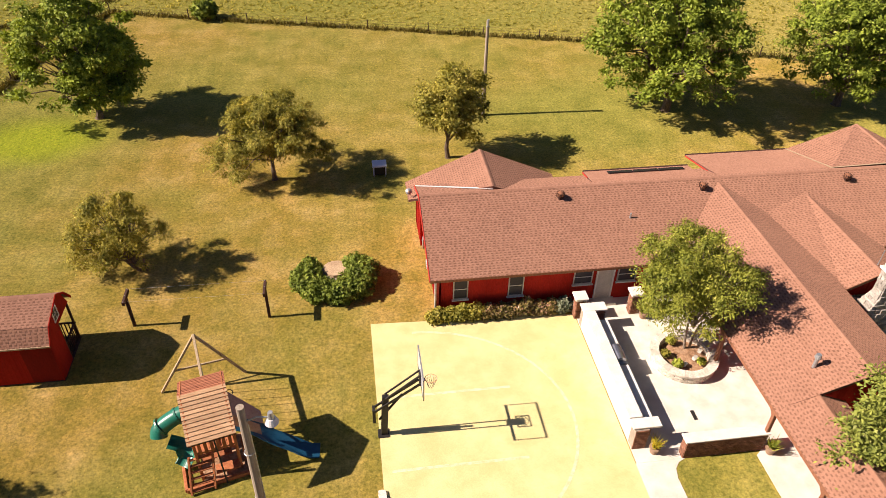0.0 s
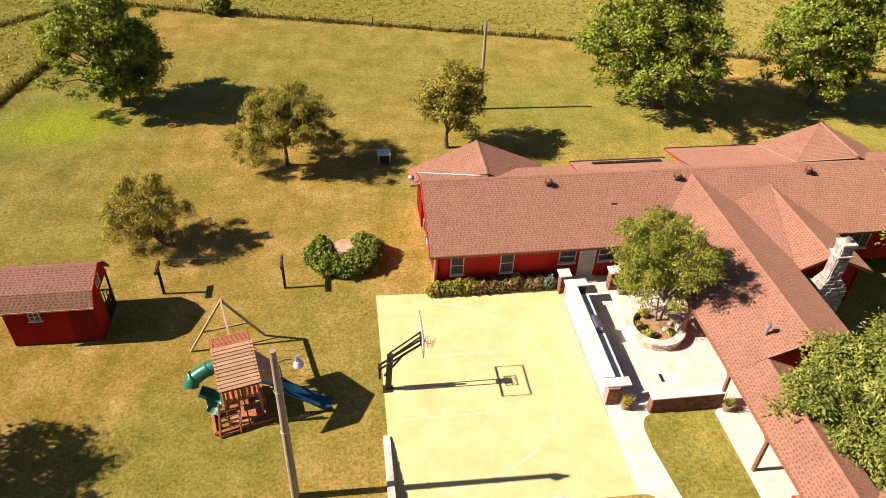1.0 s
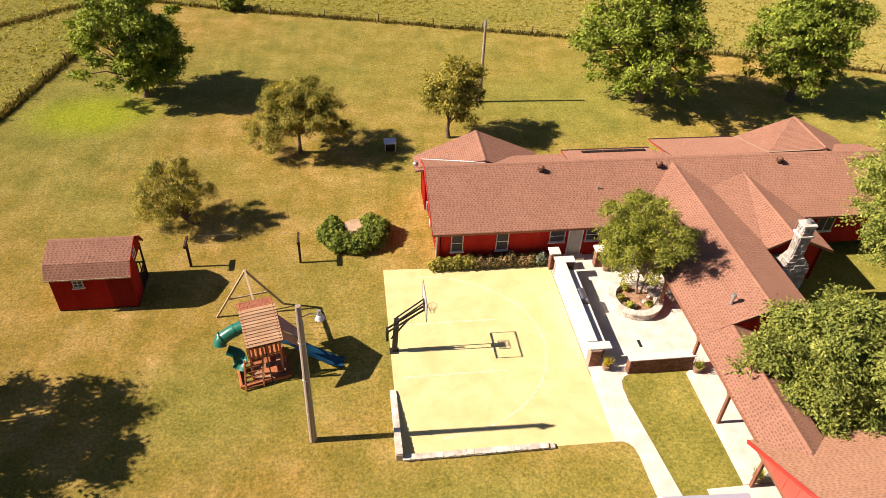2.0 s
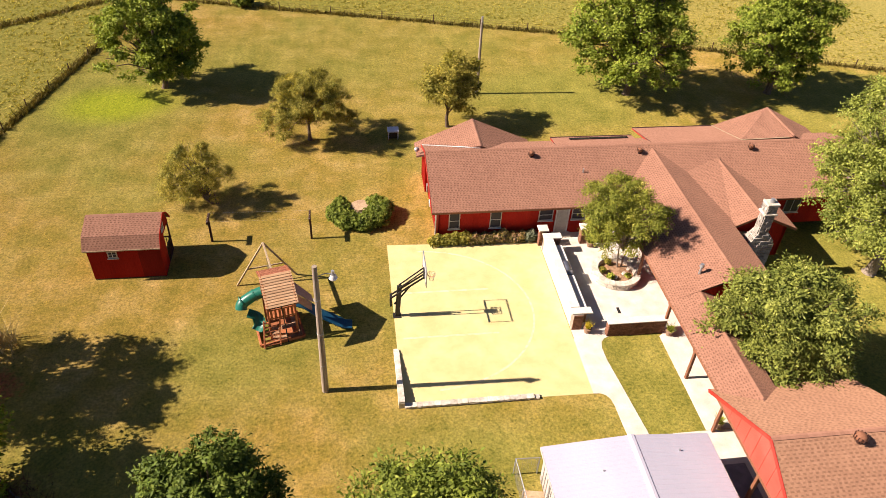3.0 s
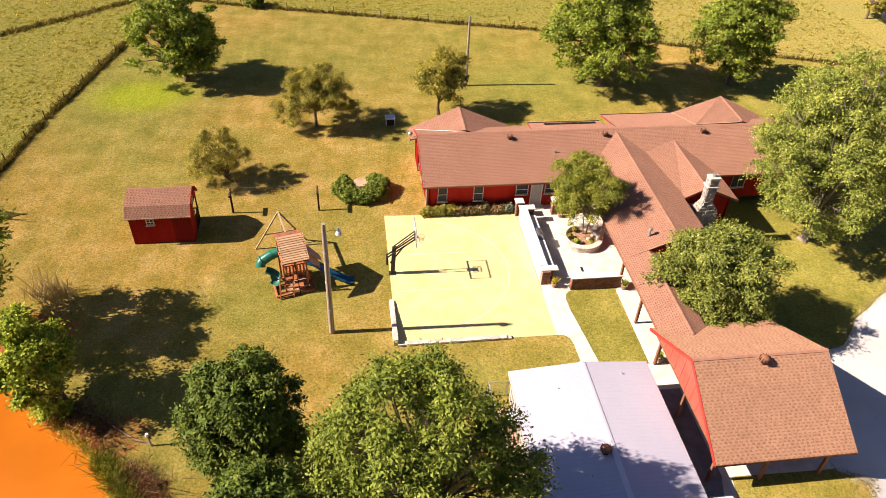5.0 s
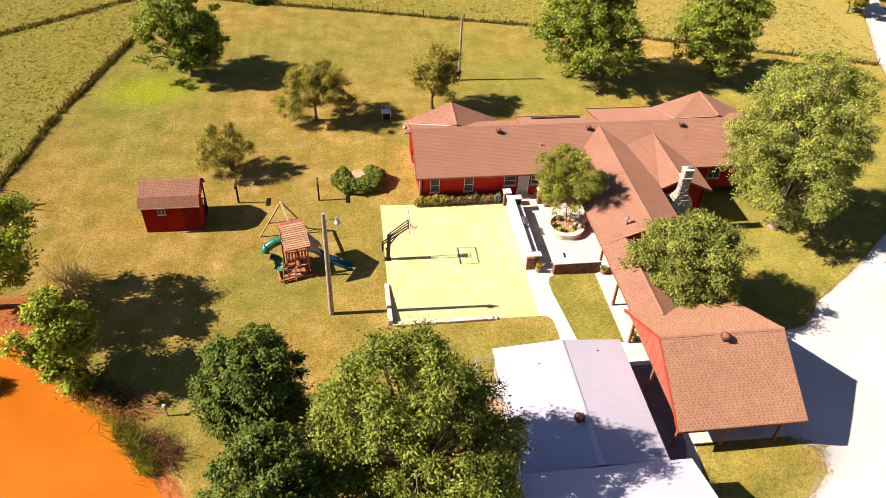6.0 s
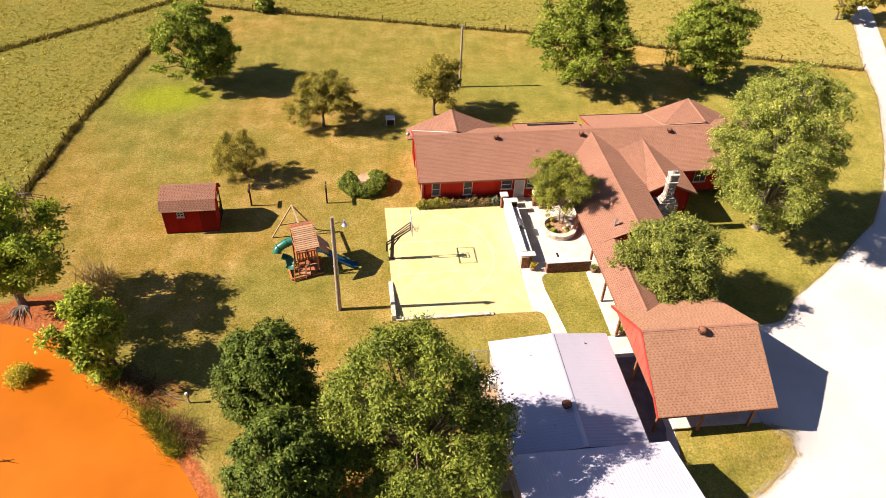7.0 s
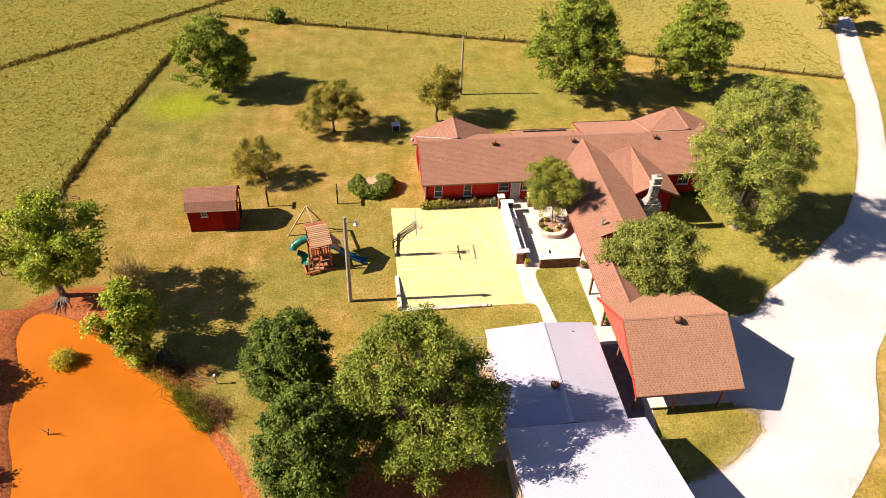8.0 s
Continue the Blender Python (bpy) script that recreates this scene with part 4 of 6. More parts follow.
for z0, z1 in ((0.25, 0.9), (1.05, 1.9)):
    part("door_panel", boxes((13.42, 13.66, WALL_S - 0.068, WALL_S - 0.061, z0, z1), (13.72, 13.96, WALL_S - 0.068, WALL_S - 0.061, z0, z1)), CREAM, door)
part("door_step", boxes((13.1, 14.3, 25.1, 25.62, 0.03, 0.16), bev=0.01), CONCRETE, house)
# west gable end: meter box, window unit, dish
part("meter_box", boxes((5.2, 5.46, 29.2, 29.5, 1.2, 1.75), (5.38, 5.46, 29.3, 29.36, 1.75, 3.2)), GALV, house, "grey electric meter box")
ac = part("window_unit", boxes((5.2, 5.5, 27.45, 27.9, 1.25, 1.58), bev=0.01), WHITE, house, "white window air conditioner")
for i in range(5):
    part("louvre", boxes((5.188, 5.199, 27.49, 27.86, 1.29 + i * 0.055, 1.31 + i * 0.055)), GALV, ac)
dish = part("satellite_dish", rod((4.95, 32.0, 2.5), (4.8, 31.9, 2.95), 0.02), GALV, house, "pale satellite dish on the eave")
bm = bmesh.new()
bmesh.ops.create_cone(bm, cap_ends=False, segments=20, radius1=0.17, radius2=0.04, depth=0.07, matrix=Matrix.Translation((4.77, 31.87, 2.98)) @ Matrix.Rotation(radians(55), 4, "X"))
part("dish_bowl", bm, GALV, dish)
# porch posts under the wing's west eave
for y in (9.35, 12.78, 16.25, 20.6, 24.4):
    p = part("porch_post", timber((17.3, y, 0.04), (17.3, y, 2.5), 0.16, 0.16), POST_WOOD, house, "brown timber porch post")
    part("brace", timber((17.3, y + 0.05, 1.9), (17.3, y + 0.6, 2.42), 0.09, 0.09), POST_WOOD, p)
part("porch_beam", timber((17.3, 9.3, 2.42), (17.3, 25.2, 2.42), 0.12, 0.18), POST_WOOD, house)

# chimney of rough stone blocks against the hearth gable
chimney = part("chimney", boxes((24.12, 25.75, 21.0, 22.33, 0, 2.0), (24.54, 25.16, 21.1, 21.62, 2.0, 4.95)), FIELDSTONE, house, "white limestone chimney with stepped cap")


def stone_course(bm, x0, x1, y0, y1, z, h):
    """A ring of uneven blocks round a rectangular stack."""
    for ax, lo, hi, fix, out in (("x", x0, x1, y0, -1), ("x", x0, x1, y1, 1), ("y", y0, y1, x0, -1), ("y", y0, y1, x1, 1)):
        at = lo
        while at < hi - 0.02:
            w = min(rng.uniform(0.18, 0.42), hi - at)
            o = rng.uniform(0.03, 0.075) * out
            a, b = at + 0.008, at + w - 0.008
            f0, f1 = sorted((fix - 0.05 * out, fix + o))
            if b - a > 0.02:
                if ax == "x":
                    box(bm, a, b, f0, f1, z + 0.008, z + h - 0.008, 0.01)
                else:
                    box(bm, f0, f1, a, b, z + 0.008, z + h - 0.008, 0.01)
            at += w


bm = bmesh.new()
z = 0.0
while z < 4.85:
    h = rng.uniform(0.16, 0.28)
    if z < 2.0:
        stone_course(bm, 24.12, 25.75, 21.0, 22.3, z, h)
    elif z > 2.75:
        stone_course(bm, 24.54, 25.16, 21.1, 21.62, z, h)
    else:
        k = (z - 2.0) / 0.75
        stone_course(bm, 24.12 + 0.42 * k, 25.75 - 0.59 * k, 21.0 + 0.1 * k, 21.8 - 0.18 * k, z, h)
    z += h
part("stonework", bm, FIELDSTONE, chimney, "", "stuff")
part("shoulder", slab([(24.1, 20.98, 2.02), (24.58, 21.05, 2.95), (24.58, 21.7, 2.95), (24.1, 21.82, 2.02)], 0.3), FIELDSTONE, chimney)
part("shoulder", slab([(25.12, 21.05, 2.95), (25.77, 20.98, 2.02), (25.77, 21.82, 2.02), (25.12, 21.7, 2.95)], 0.3), FIELDSTONE, chimney)
part("band", boxes((24.42, 25.28, 20.98, 21.74, 4.22, 4.34), bev=0.02), LIMESTONE, chimney)
part("cap", boxes((24.46, 25.24, 21.02, 21.7, 4.88, 5.02), bev=0.02), LIMESTONE, chimney)
part("chimney_pot", rod((24.85, 21.36, 5.02), (24.85, 21.36, 5.24), 0.15, 0.13, 14), GALV, chimney, "grey metal flue cowl")
part("antenna", rod((25.2, 22.6, 3.5), (25.2, 22.6, 4.4), 0.02), GALV, house)

# ---- the carport ----
carport = thing("carport", (20.5, 5.4, 0), "open carport with brown shingle roof and red gable", "carport")
CW, CE, CS, CN, CR = 16.82, 24.3, 1.0, 10.15, 5.55
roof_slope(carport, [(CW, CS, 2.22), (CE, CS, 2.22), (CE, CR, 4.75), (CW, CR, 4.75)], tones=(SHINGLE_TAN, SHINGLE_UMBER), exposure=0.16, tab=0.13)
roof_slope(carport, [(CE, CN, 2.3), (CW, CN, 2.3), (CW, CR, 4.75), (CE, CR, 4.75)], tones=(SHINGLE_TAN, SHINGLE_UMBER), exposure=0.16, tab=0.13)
ridge_cap(carport, (CW, CR, 4.75), (CE, CR, 4.75))
siding(carport, (17.05, 9.9), (17.05, 1.25), 2.3, 2.32, "red panelled gable in a lighter, sunlit red", gable=4.6, step=0.72, material=SUNLIT_RED)
siding(carport, (24.05, 1.25), (24.05, 9.9), 2.0, 2.32, gable=4.6, step=0.72)
siding(carport, (24.05, 5.4), (24.05, 9.9), 0, 2.3)
siding(carport, (24.05, 9.8), (19.0, 9.8), 0, 2.4)
for a, b in (((CW, CS, 2.14), (CW, CR, 4.67)), ((CW, CN, 2.22), (CW, CR, 4.67))):
    part("verge_board", timber(a, b, 0.05, 0.18), RED_TRIM, carport, "red verge board")
part("fascia", timber((CW, CS - 0.02, 2.13), (CE, CS - 0.02, 2.13), 0.04, 0.16), POST_WOOD, carport)
part("beam", timber((17.2, 1.35, 2.1), (24.1, 1.35, 2.1), 0.14, 0.24), POST_WOOD, carport)
part("beam", timber((17.15, 1.35, 2.16), (17.15, 9.8, 2.16), 0.14, 0.22), POST_WOOD, carport)
for x, y in ((17.2, 1.5), (19.95, 1.35), (23.2, 1.35), (17.18, 5.5)):
    p = part("post", timber((x, y, 0.03), (x, y, 2.2), 0.17, 0.17), POST_WOOD, carport, "brown timber post")
    part("brace", timber((x + 0.05, y, 1.55), (x + 0.6, y, 2.1), 0.1, 0.1), POST_WOOD, p)
roof_vent(carport, 20.6, 5.2, 4.55, 0.21)

# ---- the metal workshop and the barn beside it ----
def corrugated(parent, x0, x1, y0, y1, z00, z10, z11, z01, along, material, pitch=0.22, h=0.009, label=""):
    """A ribbed roof sheet over a plan: heights at its corners (x0y0, x1y0, x1y1, x0y1); ribs run along x or y."""
    L = (y1 - y0) if along == "x" else (x1 - x0)
    n = int(L / pitch)
    verts, faces = [], []

    def zz(x, y):
        a, b = (x - x0) / (x1 - x0), (y - y0) / (y1 - y0)
        return (z00 * (1 - a) + z10 * a) * (1 - b) + (z01 * (1 - a) + z11 * a) * b

    prof = ((0.0, 0), (0.62, 0), (0.72, 1), (0.9, 1))
    cuts = [((i + f) / n * L, s) for i in range(n) for f, s in prof] + [(L, 0)]
    for low in (0, 0.05):
        for c, s in cuts:
            for e in (0, 1):
                x, y = ((x0, x1)[e], y0 + c) if along == "x" else (x0 + c, (y0, y1)[e])
                verts.append((x, y, zz(x, y) + s * h - low))
    k = 2 * len(cuts)
    for i in range(len(cuts) - 1):
        faces += [(2 * i, 2 * i + 1, 2 * i + 3, 2 * i + 2), (k + 2 * i + 2, k + 2 * i + 3, k + 2 * i + 1, k + 2 * i), (2 * i, 2 * i + 2, k + 2 * i + 2, k + 2 * i), (2 * i + 1, k + 2 * i + 1, k + 2 * i + 3, 2 * i + 3)]
    faces += [(0, k, k + 1, 1), (k - 2, k - 1, 2 * k - 1, 2 * k - 2)]
    return raw("roof", verts, faces, material, parent, label)


workshop = thing("workshop", (12.0, 3.7, 0), "low metal workshop with pale ribbed roof", "workshop")
for a, b in (((8.2, 7.65), (8.2, -0.6)), ((8.2, -0.6), (15.45, -0.6)), ((15.45, -0.6), (15.45, 7.65)), ((15.45, 7.65), (8.2, 7.65))):
    (xa, ya), (xb, yb) = a, b
    dx, dy = (0.12, 0) if xa == xb else (0, 0.12)
    part("wall", boxes((min(xa, xb) - dx / 2, max(xa, xb) + dx / 2, min(ya, yb) - dy / 2, max(ya, yb) + dy / 2, 0, 2.12)), CREAM, workshop, "cream sheet wall")
bm = bmesh.new()
for y in np.arange(-0.5, 7.6, 0.3):
    box(bm, 8.1, 8.135, y, y + 0.05, 0.05, 2.1)
part("wall_ribs", bm, CREAM, workshop)
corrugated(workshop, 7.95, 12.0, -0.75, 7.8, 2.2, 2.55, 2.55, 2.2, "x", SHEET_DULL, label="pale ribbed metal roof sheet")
corrugated(workshop, 12.0, 15.72, -0.75, 7.8, 2.55, 2.2, 2.2, 2.55, "x", SHEET_SHADED, label="pale ribbed metal roof sheet with shade in its tone")
part("ridge_flashing", slab([(11.85, -0.75, 2.575), (12.0, -0.75, 2.60), (12.0, 7.8, 2.60), (11.85, 7.8, 2.575)], 0.02), SHEET, workshop)
part("ridge_flashing", slab([(12.0, -0.75, 2.602), (12.15, -0.75, 2.575), (12.15, 7.8, 2.575), (12.0, 7.8, 2.602)], 0.02), SHEET, workshop)
for a, b in (((7.95, 7.81, 2.1), (12.0, 7.81, 2.45)), ((12.0, 7.81, 2.45), (15.72, 7.81, 2.1)), ((7.93, -0.7, 2.12), (7.93, 7.8, 2.12)), ((15.74, -0.7, 2.12), (15.74, 7.8, 2.12))):
    part("edge_trim", timber(a, b, 0.03, 0.14), CREAM, workshop)
roof_vent(workshop, 11.55, 2.05, 2.55, 0.22)
for x, y in ((14.0, 6.9), (10.3, 6.2), (10.6, 0.9)):
    part("roof_pipe", rod((x, y, 2.2), (x, y, 2.46), 0.04, 0.04, 8), GALV, workshop, "small roof vent pipe")
part("air_unit", boxes((7.55, 8.12, 5.0, 5.7, 0.9, 1.5), bev=0.02), WHITE, workshop, "white wall air conditioner")
part("conduit", rod((8.1, 6.3, 0.2), (8.1, 6.3, 2.1), 0.03), GALV, workshop)

barn = thing("barn", (12.2, -6.5, 0), "barn with bright white ribbed metal roof", "barn")
BS, BR_Y, BR_Z = -17.2, -9.2, 5.2
part("wall", boxes((7.9, 8.05, BS, -0.9, 0, 2.5)), POLE_WOOD, barn, "weathered board wall")
for y in np.arange(BS, -1.0, 0.24):
    part("board", boxes((7.86, 7.9, y, y + 0.2, 0.05, 2.6), bev=0.006), POLE_WOOD, barn)
part("wall", boxes((16.25, 16.4, BS, -0.9, 0, 2.6)), CREAM, barn, "pale sheet wall")
part("wall", boxes((8.05, 16.25, -1.05, -0.9, 0, 2.6)), CREAM, barn)
part("wall", boxes((8.05, 16.25, BS, BS + 0.15, 0, 2.6)), CREAM, barn)
for x in (7.9, 16.25):
    bm = bmesh.new()
    rows = [[bm.verts.new((x + o, y, z)) for y, z in ((BS, 2.5), (-1.3, 2.5), (BR_Y, BR_Z - 0.1))] for o in (0, 0.12)]
    bm.faces.new(rows[0])
    bm.faces.new(rows[1][::-1])
    for i in range(3):
        bm.faces.new((rows[0][i], rows[0][(i + 1) % 3], rows[1][(i + 1) % 3], rows[1][i]))
    part("gable", bm, CREAM, barn)
corrugated(barn, 7.55, 16.7, BR_Y, -0.9, BR_Z, BR_Z, 2.64, 2.64, "y", SHEET, 0.2, 0.004, "bright white ribbed metal roof sheet")
corrugated(barn, 7.55, 16.7, -17.5, BR_Y, 2.66, 2.66, BR_Z, BR_Z, "y", SHEET, 0.2, 0.004, "bright white ribbed metal roof sheet")
part("ridge_flashing", boxes((7.55, 16.7, BR_Y - 0.15, BR_Y + 0.15, BR_Z - 0.01, BR_Z + 0.05)), SHEET, barn)

# ---- the garden shed ----
shed = thing("garden_shed", (-13.0, 24.5, 0), "small red barn-roofed garden shed with open porch", "shed")
SX0, SX1, SXP, SY0, SY1 = -14.98, -10.95, -12.3, 23.25, 25.95
EZ, KZ, RZ, SYM, KS, KN = 2.48, 3.0, 3.45, 24.98, 23.52, 25.65


def shed_end(x, name="wall"):
    bm = bmesh.new()
    prof = [(SY0 + 0.02, 0.1), (SY1 - 0.02, 0.1), (SY1 - 0.02, EZ), (KN - 0.05, KZ - 0.06), (SYM, RZ - 0.06), (KS + 0.05, KZ - 0.06), (SY0 + 0.02, EZ)]
    a = [bm.verts.new((x, y, z)) for y, z in prof]
    b = [bm.verts.new((x + 0.08, y, z)) for y, z in prof]
    bm.faces.new(a)
    bm.faces.new(b[::-1])
    for i in range(len(prof)):
        bm.faces.new((a[i], a[(i + 1) % 7], b[(i + 1) % 7], b[i]))
    return part(name, bm, SHED_RED, shed, "red board end wall")


shed_end(SX0)
shed_end(SXP)
for y, xe in ((SY0, SX1), (SY1 - 0.06, SXP)):
    wall = part("wall", boxes((SX0, xe, y, y + 0.06, 0.1, EZ - 0.05)), SHED_RED, shed, "red board side wall")
    for x in np.arange(SX0, xe, 0.2):
        part("batten", boxes((x, x + 0.02, y - 0.012, y, 0.1, EZ - 0.06)), SHED_RED, wall)
part("side_panel", boxes((SXP + 0.1, SX1 - 0.02, SY0 - 0.016, SY0 - 0.013, 0.12, EZ - 0.1)), SHED_DARK, shed, "darker red porch side boards")
part("floor", boxes((SX0, SX1, SY0 + 0.02, SY1, 0.02, 0.1)), DARK_RUST, shed)
bm = bmesh.new()
prof = [(SY0 + 0.02, 0.1), (24.5, 0.1), (24.5, 2.2), (SY1, 2.2), (KN - 0.05, KZ - 0.06), (SYM, RZ - 0.06), (KS + 0.05, KZ - 0.06), (SY0 + 0.02, EZ)]
rows = [[bm.verts.new((SX1 - o, y, z)) for y, z in prof] for o in (0, 0.06)]
bm.faces.new(rows[0])
bm.faces.new(rows[1][::-1])
for i in range(8):
    bm.faces.new((rows[0][i], rows[0][(i + 1) % 8], rows[1][(i + 1) % 8], rows[1][i]))
part("porch_gable", bm, SHED_RED, shed, "red board porch gable")
pw = part("window", boxes((SX1, SX1 + 0.03, 24.3, 24.35, 2.45, 3.07), (SX1, SX1 + 0.03, 24.78, 24.83, 2.45, 3.07), (SX1, SX1 + 0.03, 24.35, 24.78, 2.45, 2.5), (SX1, SX1 + 0.03, 24.35, 24.78, 3.02, 3.07), (SX1, SX1 + 0.025, 24.555, 24.575, 2.5, 3.02), (SX1, SX1 + 0.025, 24.35, 24.78, 2.75, 2.77)), WHITE, shed, "small white framed window")
part("pane", boxes((SX1 + 0.002, SX1 + 0.01, 24.35, 24.78, 2.5, 3.02)), GLASS, pw)
for y in (24.56, SY1 - 0.08):
    part("porch_post", timber((SX1 - 0.06, y, 0.1), (SX1 - 0.06, y, 2.2), 0.09, 0.09), DARK_RUST, shed)
for y in np.arange(24.7, 25.85, 0.16):
    part("baluster", boxes((SX1 - 0.08, SX1 - 0.04, y, y + 0.04, 0.15, 0.95)), DARK_RUST, shed)
for x in np.arange(SXP + 0.2, SX1 - 0.1, 0.16):
    part("baluster", boxes((x, x + 0.04, SY1 - 0.06, SY1 - 0.02, 0.15, 0.95)), DARK_RUST, shed)
part("rail", timber((SX1 - 0.06, 24.55, 0.97), (SX1 - 0.06, SY1, 0.97), 0.08, 0.06), DARK_RUST, shed)
part("rail", timber((SXP, SY1 - 0.04, 0.97), (SX1, SY1 - 0.04, 0.97), 0.08, 0.06), DARK_RUST, shed)
for pts in ([(-15.12, 23.05, EZ - 0.15), (-10.85, 23.05, EZ - 0.15), (-10.85, KS, KZ), (-15.12, KS, KZ)],
            [(-15.12, KS, KZ), (-10.85, KS, KZ), (-10.85, SYM, RZ), (-15.12, SYM, RZ)],
            [(-10.85, KN, KZ), (-15.12, KN, KZ), (-15.12, SYM, RZ), (-10.85, SYM, RZ)],
            [(-10.85, 26.15, EZ - 0.15), (-15.12, 26.15, EZ - 0.15), (-15.12, KN, KZ), (-10.85, KN, KZ)]):
    roof_slope(shed, pts, 0.06)
ridge_cap(shed, (-15.1, SYM, RZ), (-10.86, SYM, RZ), 0.12)
part("eave_trim", timber((-15.12, 23.04, EZ - 0.18), (-10.85, 23.04, EZ - 0.18), 0.04, 0.08), WOOD_PALE, shed, "pale eave strip")
for a, b in (((23.05, EZ - 0.18), (KS, KZ - 0.03)), ((KS, KZ - 0.03), (SYM, RZ - 0.03)), ((SYM, RZ - 0.03), (KN, KZ - 0.03)), ((KN, KZ - 0.03), (26.15, EZ - 0.18))):
    part("verge_board", timber((-10.84, a[0], a[1]), (-10.84, b[0], b[1]), 0.04, 0.1), SHED_RED, shed)
# small white window, and a grey one on the porch wall
window(shed, -13.82, -13.4, SY0 - 0.02, 1.72, 2.08, (2, 2))
part("porch_window", boxes((SXP + 0.09, SXP + 0.12, 24.0, 24.5, 1.3, 1.9)), GALV, shed, "grey framed porch window")
part("porch_pane", boxes((SXP + 0.121, SXP + 0.125, 24.05, 24.45, 1.35, 1.85)), GLASS, shed)
part("porch_door", boxes((SXP + 0.09, SXP + 0.13, 24.75, 25.5, 0.12, 1.95)), RED_TRIM, shed)

# ---- the ball court's things ----
hoop = thing("basketball_hoop", (2.42, 18.78, 0.03), "black basketball hoop on a cantilever post beside the court", "basketball hoop")
HX, HY = 2.42, 18.78
part("base_plate", boxes((HX - 0.25, HX + 0.2, HY - 0.22, HY + 0.22, 0.03, 0.07), bev=0.01), BLACK, hoop)
part("post", timber((HX, HY, 0.05), (HX + 0.12, HY, 2.3), 0.2, 0.26), BLACK, hoop, "thick black square post")
for y in (HY - 0.13, HY + 0.13):
    part("arm", timber((HX - 0.35, y, 1.55), (3.85, y, 2.92), 0.05, 0.1), BLACK, hoop)
    part("arm", timber((HX + 0.1, y, 2.25), (3.85, y, 3.4), 0.05, 0.07), BLACK, hoop)
part("spring", rod((HX - 0.15, HY, 0.95), (HX + 0.75, HY, 2.3), 0.05), BLACK, hoop)
part("adjuster", boxes((HX - 0.42, HX - 0.3, HY - 0.15, HY + 0.15, 0.9, 1.65), bev=0.01), BLACK, hoop)
part("bracket", boxes((3.84, 3.9, HY - 0.16, HY + 0.16, 2.86, 3.44)), BLACK, hoop)
board = part("backboard", boxes((3.9, 3.925, HY - 0.9, HY + 0.9, 2.92, 3.98)), CLEAR, hoop, "clear backboard with dark rim")
board.visible_shadow = False
for r in ((HY - 0.92, HY + 0.92, 3.95, 3.99), (HY - 0.92, HY + 0.92, 2.9, 2.96), (HY - 0.92, HY - 0.88, 2.92, 3.98), (HY + 0.88, HY + 0.92, 2.92, 3.98)):
    part("board_edge", boxes((3.888, 3.937, *r)), BLACK if r[3] < 3 else GALV, board)
for r in ((HY - 0.3, HY + 0.3, 3.55, 3.6), (HY - 0.3, HY + 0.3, 3.12, 3.17), (HY - 0.3, HY - 0.25, 3.17, 3.55), (HY + 0.25, HY + 0.3, 3.17, 3.55)):
    part("target_line", boxes((3.926, 3.93, *r)), WHITE, board)


def ring(bm, cx, cy, z, r, t, seg=28):
    for i in range(seg):
        a, b = 2 * math.pi * i / seg, 2 * math.pi * (i + 1) / seg
        tube(bm, (cx + r * math.cos(a), cy + r * math.sin(a), z), (cx + r * math.cos(b), cy + r * math.sin(b), z), t, t, 6)
    return bm


rim = part("rim", ring(bmesh.new(), 4.3, HY, 3.05, 0.228, 0.012), RIM_RED, hoop, "orange steel rim")
part("rim_bracket", boxes((3.925, 4.08, HY - 0.06, HY + 0.06, 3.0, 3.06)), RIM_RED, rim)
bm = bmesh.new()
for i in range(12):
    a, b = 2 * math.pi * i / 12, 2 * math.pi * (i + 0.5) / 12
    c = 2 * math.pi * (i + 1) / 12
    for s in (a, c):
        tube(bm, (4.3 + 0.22 * math.cos(s), HY + 0.22 * math.sin(s), 3.04), (4.3 + 0.15 * math.cos(b), HY + 0.15 * math.sin(b), 2.8), 0.006, 0.006, 4)
        tube(bm, (4.3 + 0.15 * math.cos(b), HY + 0.15 * math.sin(b), 2.8), (4.3 + 0.12 * math.cos(s), HY + 0.12 * math.sin(s), 2.62), 0.006, 0.006, 4)
part("net", bm, NET, rim, "white cord net")

# low dry-stone wall round the court's corner
stone_wall = thing("stone_wall", (2.1, 12.4, 0), "low wall of pale limestone blocks round the court corner", "garden wall")
part("core", slab([(2.0, 12.2, 0.44), (2.3, 12.2, 0.44), (2.3, 16.0, 0.06), (2.0, 16.0, 0.06)], 0.5), LIMESTONE, stone_wall)
part("core", boxes((2.32, 9.2, 12.13, 12.37, 0, 0.14)), LIMESTONE, stone_wall)
stone_meshes = []
for k in range(6):
    bm = bmesh.new()
    box(bm, -0.5, 0.5, -0.5, 0.5, -0.5, 0.5)
    bmesh.ops.subdivide_edges(bm, edges=bm.edges[:], cuts=1)
    for v in bm.verts:
        v.co *= 1.0 - 0.10 * (abs(v.co.x) > 0.4 and abs(v.co.y) > 0.4)
        v.co += Vector(rng.uniform(-0.05, 0.05, 3))
    stone_meshes.append(mesh_of("stone", bm, LIMESTONE))


def stone(parent, x, y, z, sx, sy, sz):
    ob = new("stone", stone_meshes[int(rng.integers(6))])
    ob.parent = parent
    ob.matrix_basis = PLACE[parent.name].inverted() @ (pose(x, y, z, 0, 0, float(rng.uniform(-5, 5))) @ Matrix.Diagonal((sx, sy, sz, 1)))


